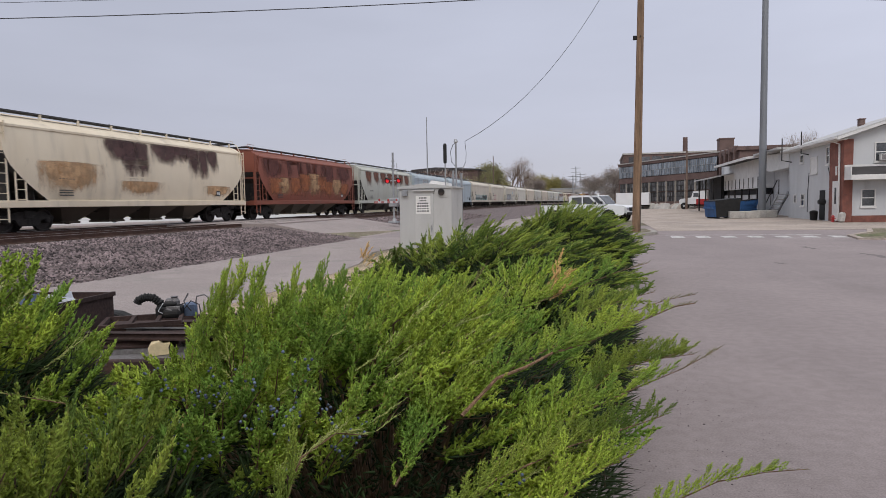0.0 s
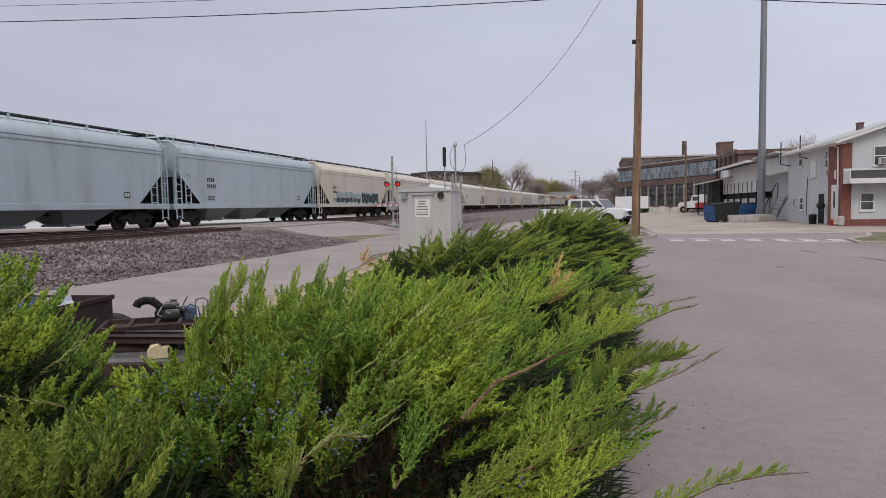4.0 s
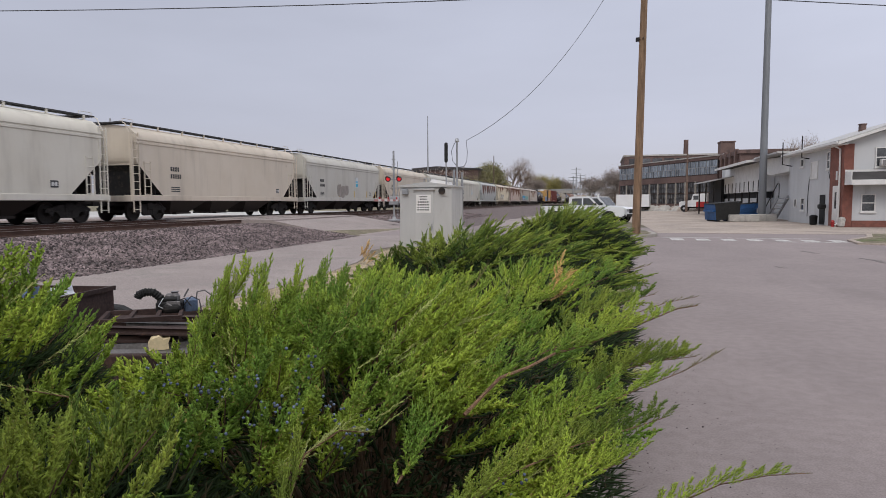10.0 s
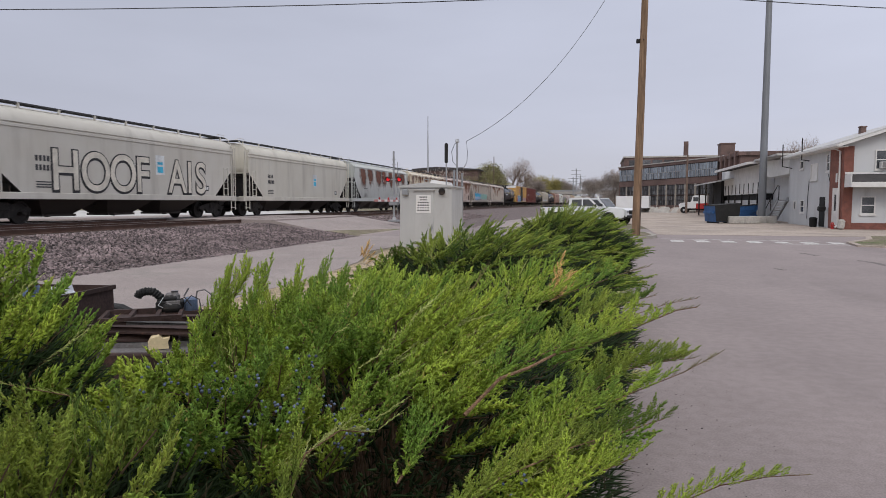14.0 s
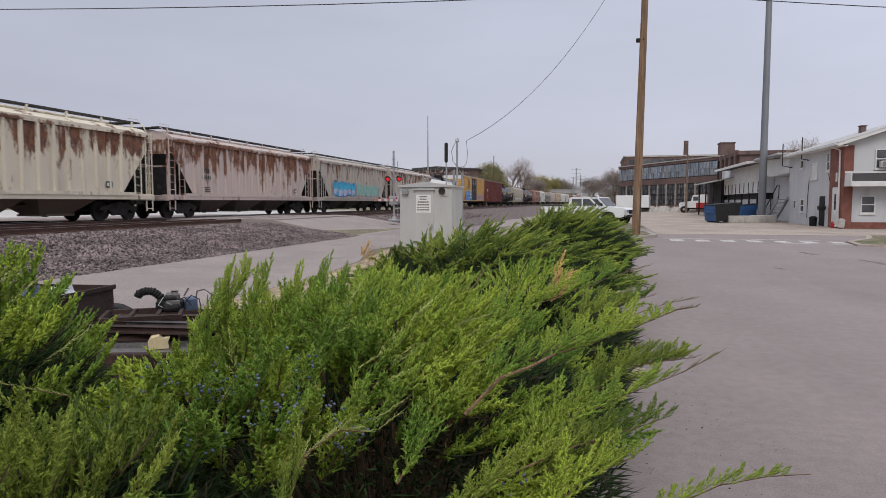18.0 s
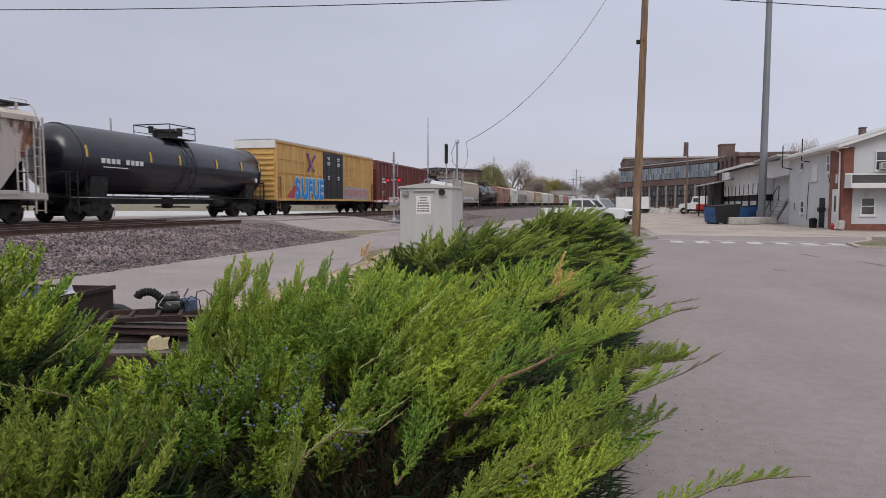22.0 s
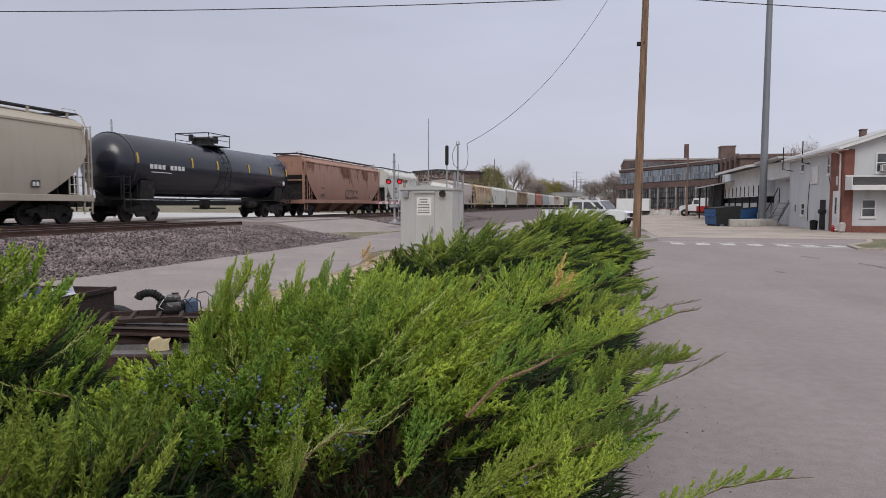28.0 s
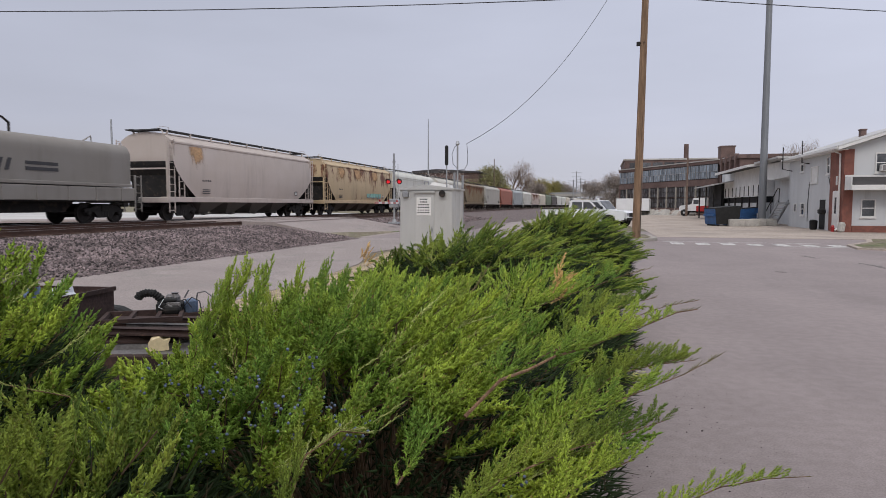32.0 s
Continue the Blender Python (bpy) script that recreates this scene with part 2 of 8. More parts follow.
# near-black brown that carries the shade on the ground below the junipers
M["mulch"] = mat("dark_shade_ground", (0.05, 0.036, 0.026), 1.0, 0, 0.35, 4, 40, 0.8, depth=0.03)
M["straw"] = mat("sandy_straw", (0.42, 0.33, 0.22), 1.0, 0, 0.25, 1.5, 50, 0.8, (0.30, 0.25, 0.16), 0.5, depth=0.03)
M["ballast_bed"] = mat("ballast_bed", (0.17, 0.135, 0.13), 1.0, 0, 0.45, 6, 24, 1.0, (0.10, 0.08, 0.08), 0.5, depth=0.05)
M["ballast"] = mat("ballast_stone", (0.165, 0.129, 0.128), 0.95, 0, 0.4, 0.8, 60, 0.3, island=0.78)
M["rail"] = mat("rusty_rail", (0.10, 0.055, 0.04), 0.7, 0.3, 0.25, 3, 60, 0.3)
M["rail_head"] = mat("worn_rail_head", (0.42, 0.38, 0.36), 0.32, 0.9, 0.15, 3, 90, 0.05)
M["tie"] = mat("creosoted_tie", (0.075, 0.055, 0.045), 0.95, 0, 0.3, 4, 40, 0.6, each=0.35)
M["white_line"] = mat("worn_white_line", (0.60, 0.59, 0.57), 0.85, 0, 0.10, 3, 60, 0.2, (0.32, 0.30, 0.29), 0.62)
M["tar"] = mat("weathered_tar", (0.17, 0.148, 0.142), 0.85, 0, 0.15, 2, 60, 0.3)
M["kerb"] = mat("kerb_concrete", (0.36, 0.33, 0.29), 0.95, 0, 0.16, 2, 60, 0.4)
M["car"] = car_paint("wagon_paint")
M["under"] = car_paint("wagon_underside", (0.05, 0.042, 0.038), 0.8)
M["black_iron"] = mat("grimy_black_iron", (0.014, 0.013, 0.0125), 0.72, 0.2, 0.35, 2, 30, 0.3, (0.055, 0.04, 0.032), 0.5)
M["bogie"] = mat("dusty_bogie_iron", (0.021, 0.0185, 0.017), 0.85, 0.1, 0.35, 3, 30, 0.3, (0.05, 0.041, 0.034), 0.4)
M["wheel"] = mat("wheel_steel", (0.024, 0.020, 0.018), 0.65, 0.3, 0.3, 3, 30, 0.2)
M["grating"] = mat("galvanised_grating", (0.06, 0.06, 0.063), 0.7, 0.3, 0.2, 4, 50, 0.3)
M["tank_black"] = mat("black_tank_enamel", (0.0095, 0.0108, 0.020), 0.25, 0, 0.3, 1.0, 30, 0.02, (0.013, 0.013, 0.014), 0.3, stretch_by=(1, 1, 0.3))
M["tank_black"].node_tree.nodes["Principled BSDF"].inputs["IOR"].default_value = 1.62
M["yellow"] = mat("ochre_boxcar_paint", (0.58, 0.35, 0.11), 0.6, 0, 0.14, 0.8, 30, 0.1, (0.45, 0.26, 0.09), 0.45, stretch_by=(1, 1, 0.25))
M["maroon"] = mat("oxide_red_paint", (0.155, 0.040, 0.035), 0.55, 0, 0.2, 0.8, 30, 0.1, (0.115, 0.032, 0.028), 0.45, stretch_by=(1, 1, 0.25))
M["door_black"] = mat("black_door_paint", (0.022, 0.023, 0.028), 0.55, 0, 0.2, 1, 30, 0.1)
M["stencil_dark"] = mat("dark_stencil", (0.05, 0.05, 0.055), 0.8, 0, 0.1, 3, 50, 0)
M["stencil_white"] = mat("white_stencil", (0.68, 0.68, 0.66), 0.8, 0, 0.1, 3, 50, 0)
M["bar_yellow"] = mat("yellow_reflector", (0.62, 0.42, 0.06), 0.5, 0, 0.1, 3, 50, 0)
for key, c in (("g_black", (0.02, 0.02, 0.022)), ("g_blue", (0.02, 0.19, 0.50)), ("g_cyan", (0.05, 0.42, 0.62)), ("g_red", (0.42, 0.06, 0.07)),
               ("g_white", (0.62, 0.64, 0.64)), ("g_teal", (0.22, 0.44, 0.37)), ("g_grey", (0.22, 0.225, 0.23)), ("g_violet", (0.10, 0.06, 0.26)),
               ("g_pink", (0.42, 0.22, 0.22)), ("g_silver", (0.40, 0.41, 0.42)), ("g_orange", (0.55, 0.20, 0.05)), ("g_faded", (0.33, 0.31, 0.285)), ("g_azure", (0.035, 0.27, 0.60)), ("g_brown", (0.30, 0.265, 0.235)), ("g_beige", (0.64, 0.60, 0.515)), ("g_peach", (0.62, 0.53, 0.42)), ("g_lavender", (0.42, 0.44, 0.58)), ("g_salmon", (0.30, 0.165, 0.12))):
    M[key] = mat("spray_" + key[2:], c, 0.6, 0, 0.15, 2, 30, 0.05)
M["bungalow"] = mat("brushed_aluminium_paint", (0.50, 0.50, 0.49), 0.55, 0.15, 0.06, 1.5, 40, 0.05, (0.44, 0.435, 0.425), 0.35, stretch_by=(1, 1, 0.3))
M["galv"] = mat("galvanised_steel", (0.36, 0.37, 0.38), 0.5, 0.6, 0.15, 3, 60, 0.1)
M["white_paint"] = mat("white_paint", (0.78, 0.77, 0.75), 0.6, 0, 0.06, 2, 60, 0.1)
M["pole_wood"] = mat("weathered_pole_wood", (0.245, 0.158, 0.098), 0.9, 0, 0.26, 2.0, 50, 0.5, (0.13, 0.08, 0.05), 0.5, stretch_by=(5, 5, 0.3))
M["steel_pole"] = mat("grey_steel_pole", (0.21, 0.22, 0.235), 0.55, 0.3, 0.12, 1, 50, 0.1, stretch_by=(1, 1, 0.2))
M["wire"] = mat("black_cable", (0.03, 0.03, 0.033), 0.6, 0, 0.1, 2, 40, 0)
M["concrete"] = mat("block_concrete", (0.42, 0.40, 0.37), 0.95, 0, 0.14, 1.5, 40, 0.4)
M["siding"] = mat("grey_painted_wall", (0.54, 0.55, 0.56), 0.8, 0, 0.07, 0.6, 40, 0.15, (0.47, 0.475, 0.48), 0.4, stretch_by=(1, 1, 0.3))
M["white_siding"] = mat("off_white_siding", (0.70, 0.70, 0.69), 0.75, 0, 0.08, 1, 40, 0.15)
M["brick"] = mat("red_brick", (0.215, 0.085, 0.064), 0.9, 0, 0.2, 2, 30, 0.4, (0.17, 0.075, 0.06), 0.5)
M["dark_brick"] = mat("sooty_brown_brick", (0.15, 0.098, 0.086), 0.9, 0, 0.2, 0.4, 12, 0.4, (0.105, 0.072, 0.065), 0.5)
M["roof_metal"] = mat("pale_metal_roof", (0.50, 0.49, 0.475), 0.5, 0.2, 0.08, 1, 40, 0.1)
M["roof_dark"] = mat("dark_roofing", (0.06, 0.055, 0.055), 0.9, 0, 0.2, 1, 30, 0.3)
M["trim_white"] = mat("white_trim", (0.70, 0.69, 0.67), 0.6, 0, 0.06, 2, 40, 0.05)
# the grey tint carries reflected sky and pale blinds
M["glass"] = glass_mat("window_glass", (0.085, 0.09, 0.098))
M["old_glass"] = mat("grimy_factory_glass", (0.095, 0.095, 0.10), 0.25, 0, 0.4, 0.7, 6, 0, (0.16, 0.19, 0.20), 0.4, each=0.5)
# the sky's reflection in the upper panes is put into this pale blue
M["pane_glass"] = mat("sky_tinted_panes", (0.21, 0.245, 0.285), 0.12, 0, 0.3, 0.9, 6, 0, (0.09, 0.10, 0.115), 0.35, each=0.5)
# black that stands in for unlit insides and the shade below the canopy
M["black_void"] = mat("dark_interior", (0.012, 0.012, 0.013), 0.9, 0, 0.2, 1, 20, 0)
M["blue_steel"] = mat("blue_dumpster_paint", (0.02, 0.09, 0.24), 0.55, 0, 0.2, 1.5, 30, 0.1, (0.015, 0.04, 0.09), 0.45)
M["car_white"] = mat("white_car_paint", (0.74, 0.75, 0.76), 0.28, 0, 0.03, 1, 40, 0)
M["tyre"] = mat("black_tyre", (0.018, 0.018, 0.018), 0.9, 0, 0.2, 3, 40, 0.2)
M["chrome"] = mat("bright_alloy", (0.55, 0.55, 0.56), 0.3, 0.9, 0.05, 2, 40, 0)
M["red_lens"] = mat("red_lamp_lens", (0.75, 0.02, 0.03), 0.3, 0, 0.05, 2, 40, 0, glow=0.6)
M["gate_red"] = mat("faded_gate_red", (0.46, 0.20, 0.18), 0.6, 0, 0.1, 2, 40, 0)
M["tail_red"] = mat("red_plastic", (0.35, 0.02, 0.02), 0.3, 0, 0.05, 2, 40, 0)
M["rusty"] = mat("rusted_scrap_steel", (0.055, 0.033, 0.029), 0.85, 0.2, 0.3, 3, 40, 0.4, (0.105, 0.056, 0.042), 0.4)
M["scrap_grey"] = mat("dull_scrap_steel", (0.20, 0.19, 0.19), 0.6, 0.5, 0.25, 4, 50, 0.3)
M["rubber"] = mat("black_rubber", (0.012, 0.012, 0.012), 0.8, 0, 0.3, 6, 40, 0.2)
M["sheet_white"] = mat("white_plastic_sheet", (0.62, 0.64, 0.68), 0.5, 0, 0.1, 6, 40, 0.2)
M["sheet_blue"] = mat("faded_blue_plastic", (0.10, 0.14, 0.22), 0.6, 0, 0.2, 6, 40, 0.2)
M["cream"] = mat("cream_carton", (0.75, 0.62, 0.38), 0.7, 0, 0.1, 6, 40, 0.1)
M["bark"] = mat("juniper_bark", (0.15, 0.095, 0.06), 0.95, 0, 0.25, 8, 60, 0.6, (0.24, 0.16, 0.10), 0.4)
M["leaf_fresh"] = leaf_mat("juniper_fresh", (0.355, 0.455, 0.058), (0.148, 0.262, 0.042), (0.36, 0.26, 0.09), 0.04)
M["leaf_dark"] = leaf_mat("juniper_dark", (0.29, 0.36, 0.055), (0.085, 0.15, 0.027), (0.2, 0.18, 0.05), 0.05)
# old inner green, darkened so that gaps between sprays read as shade
M["leaf_inner"] = leaf_mat("juniper_inner_shade", (0.03, 0.055, 0.014), (0.018, 0.032, 0.012), (0.06, 0.04, 0.025), 0.15)
M["bark_pale"] = mat("pale_limb_bark", (0.235, 0.14, 0.08), 0.9, 0, 0.35, 25, 120, 0.8, (0.14, 0.075, 0.045), 0.5)
M["leaf_pale"] = leaf_mat("juniper_pale_tips", (0.50, 0.55, 0.19), (0.38, 0.46, 0.13), (0.50, 0.40, 0.2), 0.15)
M["leaf_tip"] = leaf_mat("juniper_brown_tips", (0.24, 0.25, 0.075), (0.13, 0.125, 0.05), (0.18, 0.11, 0.06), 0.3)
M["leaf_dead"] = leaf_mat("juniper_dead", (0.85, 0.60, 0.28), (0.72, 0.46, 0.18), (0.4, 0.2, 0.08), 0.15)
M["berry"] = mat("blue_juniper_berry", (0.12, 0.155, 0.225), 0.6, 0, 0.15, 30, 90, 0, island=0.5)
M["twig"] = mat("bare_twig", (0.17, 0.12, 0.095), 0.9, 0, 0.2, 2, 40, 0.2)
M["tree_green"] = leaf_mat("spring_leaves", (0.34, 0.32, 0.14), (0.20, 0.20, 0.10), (0.18, 0.13, 0.07), 0.2, 0.3)
M["tree_brown"] = leaf_mat("bare_crown", (0.38, 0.32, 0.285), (0.27, 0.23, 0.21), (0.32, 0.26, 0.22), 0.3, 0.3)
M["tree_yellow"] = leaf_mat("yellowing_leaves", (0.40, 0.34, 0.11), (0.24, 0.22, 0.08), (0.2, 0.15, 0.06), 0.2, 0.3)


def speckle(m, scale, lo, hi):
    """Adds fine light and dark grit to a surface."""
    nt = m.node_tree
    p = nt.nodes["Principled BSDF"]
    c = p.inputs["Base Color"].links[0].from_socket
    nt.links.new(blend(nt, c, span(nt, noise_of(nt, scale, 2), 0.33, 0.67, lo, hi), 1.0, "MULTIPLY"), p.inputs["Base Color"])


speckle(M["asphalt"], 75, 0.89, 1.11)
speckle(M["asphalt"], 9, 0.94, 1.06)
speckle(M["asphalt"], 0.7, 0.96, 1.04)
speckle(M["lane"], 45, 0.80, 1.20)
speckle(M["lot"], 8, 0.86, 1.14)
speckle(M["straw"], 28, 0.6, 1.4)
speckle(M["ballast_bed"], 5, 0.6, 1.4)
speckle(M["earth"], 7, 0.7, 1.3)
speckle(M["concrete"], 12, 0.88, 1.12)
# ---- mesh tools ----
def mesh_of(name, verts, faces, material, smooth=False):
    me = bpy.data.meshes.new(name)
    me.from_pydata([tuple(v) for v in verts], [], faces)
    me.materials.append(material)
    if smooth:
        me.polygons.foreach_set("use_smooth", [True] * len(me.polygons))
    me.update()
    return me


def tri_mesh(name, verts, tris, material):
    """A mesh of triangles from arrays."""
    me = bpy.data.meshes.new(name)
    v, t = np.asarray(verts, dtype=np.float32), np.asarray(tris, dtype=np.int32)
    me.vertices.add(len(v))
    me.vertices.foreach_set("co", v.ravel())
    me.loops.add(len(t) * 3)
    me.loops.foreach_set("vertex_index", t.ravel())
    me.polygons.add(len(t))
    me.polygons.foreach_set("loop_start", np.arange(len(t), dtype=np.int32) * 3)
    me.polygons.foreach_set("loop_total", np.full(len(t), 3, dtype=np.int32))
    me.materials.append(material)
    me.update(calc_edges=True)
    return me


class Solid:
    """Collects simple solids into one mesh."""

    def __init__(self):
        self.v, self.f = [], []

    def add(self, verts, faces):
        k = len(self.v)
        self.v += [Vector(p) for p in verts]
        self.f += [tuple(i + k for i in f) for f in faces]
        return self

    def box(self, x0, x1, y0, y1, z0, z1, b=0.0):
        """A box, with its upright and upper edges bevelled by b."""
        if not b:
            v = [(x, y, z) for z in (z0, z1) for x, y in ((x0, y0), (x1, y0), (x1, y1), (x0, y1))]
            return self.add(v, [(3, 2, 1, 0), (4, 5, 6, 7), (0, 1, 5, 4), (1, 2, 6, 5), (2, 3, 7, 6), (3, 0, 4, 7)])

        def ring(e, z):
            return [(x0 + e + b, y0 + e, z), (x1 - e - b, y0 + e, z), (x1 - e, y0 + e + b, z), (x1 - e, y1 - e - b, z),
                    (x1 - e - b, y1 - e, z), (x0 + e + b, y1 - e, z), (x0 + e, y1 - e - b, z), (x0 + e, y0 + e + b, z)]
        v = ring(b, z0) + ring(0, z0 + b) + ring(0, z1 - b) + ring(b, z1)
        f = [tuple(range(7, -1, -1)), tuple(range(24, 32))]
        for k in range(3):
            for i in range(8):
                j = (i + 1) % 8
                f.append((k * 8 + i, k * 8 + j, k * 8 + 8 + j, k * 8 + 8 + i))
        return self.add(v, f)

    def rod(self, p, q, r, r2=None, n=8):
        """A round or tapered rod from p to q."""
        p, q = Vector(p), Vector(q)
        r2 = r if r2 is None else r2
        d = (q - p).normalized()
        a = d.orthogonal().normalized()
        b = d.cross(a)
        v = []
        for c, rr in ((p, r), (q, r2)):
            for i in range(n):
                t = 2 * math.pi * i / n
                v.append(c + (a * math.cos(t) + b * math.sin(t)) * rr)
        f = [(i, (i + 1) % n, n + (i + 1) % n, n + i) for i in range(n)]
        return self.add(v, f + [tuple(range(n - 1, -1, -1)), tuple(range(n, 2 * n))])

    def path(self, pts, r, n=6):
        """A bent round bar through the points; r may change from point to point."""
        pts = [Vector(p) for p in pts]
        rs = r if isinstance(r, (list, tuple)) else [r] * len(pts)
        v, f, a = [], [], None
        for i, p in enumerate(pts):
            d = (pts[min(i + 1, len(pts) - 1)] - pts[max(i - 1, 0)]).normalized()
            a = d.orthogonal().normalized() if a is None else (a - d * a.dot(d)).normalized()
            b = d.cross(a)
            v += [p + (a * math.cos(2 * math.pi * k / n) + b * math.sin(2 * math.pi * k / n)) * rs[i] for k in range(n)]
            if i:
                f += [((i - 1) * n + k, (i - 1) * n + (k + 1) % n, i * n + (k + 1) % n, i * n + k) for k in range(n)]
        m = (len(pts) - 1) * n
        return self.add(v, f + [tuple(range(n - 1, -1, -1)), tuple(range(m, m + n))])

    def prism(self, outline, axis, a, b):
        """A flat outline pushed from a to b along axis x, y or z."""
        def put(u, w, s):
            return {"x": (s, u, w), "y": (u, s, w), "z": (u, w, s)}[axis]
        n = len(outline)
        v = [put(u, w, a) for u, w in outline] + [put(u, w, b) for u, w in outline]
        f = [(i, (i + 1) % n, n + (i + 1) % n, n + i) for i in range(n)]
        return self.add(v, f + [tuple(range(n - 1, -1, -1)), tuple(range(n, 2 * n))])

    def lathe(self, profile, axis="z", at=(0, 0, 0), n=20):
        """A turned form; profile: (radius, height)."""
        v, f = [], []
        for r, h in profile:
            for i in range(n):
                t = 2 * math.pi * i / n
                c, s = r * math.cos(t), r * math.sin(t)
                p = {"x": (h, c, s), "y": (c, h, s), "z": (c, s, h)}[axis]
                v.append((p[0] + at[0], p[1] + at[1], p[2] + at[2]))
        for k in range(len(profile) - 1):
            for i in range(n):
                j = (i + 1) % n
                f.append((k * n + i, k * n + j, k * n + n + j, k * n + n + i))
        f += [tuple(range(n - 1, -1, -1)), tuple(range((len(profile) - 1) * n, len(profile) * n))]
        return self.add(v, f)

    def mesh(self, name, material, smooth=False):
        me = mesh_of(name, self.v, self.f, material, smooth)
        bm = bmesh.new()
        bm.from_mesh(me)
        bmesh.ops.recalc_face_normals(bm, faces=bm.faces)
        bm.to_mesh(me)
        bm.free()
        if smooth:
            me.set_sharp_from_angle(angle=radians(38))
        return me


def part(name, solid, material, parent, label="", at=None, smooth=False):
    """Links a Solid (or a ready mesh) as one part under its parent."""
    me = solid.mesh(name, material, smooth) if isinstance(solid, Solid) else solid
    ob = new(name, me)
    ob.parent = parent
    if at is not None:
        ob.matrix_basis = at
    if label:
        tagged(ob, label)
    return ob


def thing(name, label, category, at=None, group="", kind=""):
    ob = new(name)
    ob.empty_display_size = 0.2
    if at is not None:
        ob.matrix_basis = at
    return tagged(ob, label, category, group, kind)


def piece(name, solid, material, label, category, at=None, group="", kind="", smooth=False):
    """A thing that is one mesh."""
    me = solid.mesh(name, material, smooth) if isinstance(solid, Solid) else solid
    ob = new(name, me)
    if at is not None:
        ob.matrix_basis = at
    return tagged(ob, label, category, group, kind)


def letters(text, size, material, thick=0.004, offset=0.0, spacing=1.0):
    """A mesh of writing in the built-in font, flat in x and y."""
    cu = bpy.data.curves.new("writing", "FONT")
    cu.body, cu.size, cu.extrude, cu.offset, cu.space_character = text, size, thick, offset, spacing
    cu.resolution_u = 6
    ob = bpy.data.objects.new("writing", cu)
    scene.collection.objects.link(ob)
    me = bpy.data.meshes.new_from_object(ob.evaluated_get(bpy.context.evaluated_depsgraph_get()))
    bpy.data.objects.remove(ob)
    me.materials.clear()
    me.materials.append(material)
    return me


TURN = radians(13.811)


def ahead(side, far, z=0.0):
    """A place by metres to the side of and ahead of the camera's stand."""
    c, s = math.cos(TURN), math.sin(TURN)
    return Vector((side * c - far * s, far * c + side * s, z))


def spikes(start, way_to, length, thick):
    """Many slim three-sided needles as arrays of points and triangles."""
    n = len(start)
    d = way_to / np.maximum(np.linalg.norm(way_to, axis=1, keepdims=True), 1e-9)
    ref = np.where(np.abs(d[:, 2:3]) < 0.9, np.array([[0, 0, 1.0]]), np.array([[1.0, 0, 0]]))
    a = np.cross(d, ref)
    a /= np.linalg.norm(a, axis=1, keepdims=True)
    b = np.cross(d, a)
    v = np.empty((n, 4, 3))
    for k in range(3):
        t = 2 * math.pi * k / 3
        v[:, k] = start + (a * math.cos(t) + b * math.sin(t)) * thick[:, None] + d * length[:, None] * 0.12
    v[:, 3] = start + d * length[:, None]
    f = np.array([(0, 1, 3), (1, 2, 3), (2, 0, 3)])[None] + 4 * np.arange(n)[:, None, None]
    return v.reshape(-1, 3), f.reshape(-1, 3)
# ---- ground, roads and tracks ----
RAIL_TOP = 0.77
TRACK_FAR, TRACK_NEAR = -22.6, -18.25


def bend(y):
    """How far the railway has swung to the right by y."""
    return 1.3e-4 * max(0.0, y - 70) ** 2


def land(x):
    """The height of the ground across the railway's bank."""
    xs = [-4000, -60, -34, -28, -25.2, -15.9, -11.6, -11.0, 4000]
    zs = [0.1, 0.1, 0.3, 0.35, 0.56, 0.56, 0.06, -0.01, -0.01]
    return float(np.interp(x, xs, zs))


gx = [-4000, -600, -120, -60, -45, -34, -28, -25.2, -20, -15.9, -14.5, -13, -11.6, -11.0, -6, 0, 14, 40, 120, 600, 4000]
gy = [-4000, -600, -120, -40, -10, 0, 10, 20, 28.4, 28.5, 39.5, 39.6, 60, 100, 160, 260, 400, 700, 1500, 4500]
gv = [(x + (bend(y) if abs(x) <= 120 and y < 1000 else 0), y, land(x)) for y in gy for x in gx]
gf = [(j * len(gx) + i, j * len(gx) + i + 1, (j + 1) * len(gx) + i + 1, (j + 1) * len(gx) + i)
      for j in range(len(gy) - 1) for i in range(len(gx) - 1)]
tagged(new("ground", mesh_of("ground", gv, gf, M["earth"])), "dry grass and bare earth", "ground", kind="structure")


def slab(name, outline, z, material, label, category="road", thick=0.05):
    """A flat paved area with a real edge; z may vary from corner to corner."""
    zs = z if isinstance(z, (list, tuple)) else [z] * len(outline)
    n = len(outline)
    v = [(x, y, h) for (x, y), h in zip(outline, zs)] + [(x, y, h - thick) for (x, y), h in zip(outline, zs)]
    f = [tuple(range(n)), tuple(range(2 * n - 1, n - 1, -1))] + [((i + 1) % n, i, n + i, n + (i + 1) % n) for i in range(n)]
    return tagged(new(name, mesh_of(name, v, f, material)), label, category, kind="structure")


slab("road", [(-0.35, -60), (13, -60), (13, 26.2), (12.2, 29.5), (12.2, 33.5), (2.6, 33.5), (2.7, 30.6), (2.2, 29.4), (1.1, 28.6), (0.7, 24), (0.45, 12), (0.1, 5), (-0.35, 0)],
     0.0, M["asphalt"], "worn grey asphalt street")
slab("road_cross", [(-11.0, 28.9), (-2, 30.4), (2.55, 33.52), (12.2, 33.52), (40, 33.52), (40, 43), (-11.0, 39.5)], 0.004, M["asphalt"], "worn asphalt side street towards the level crossing")
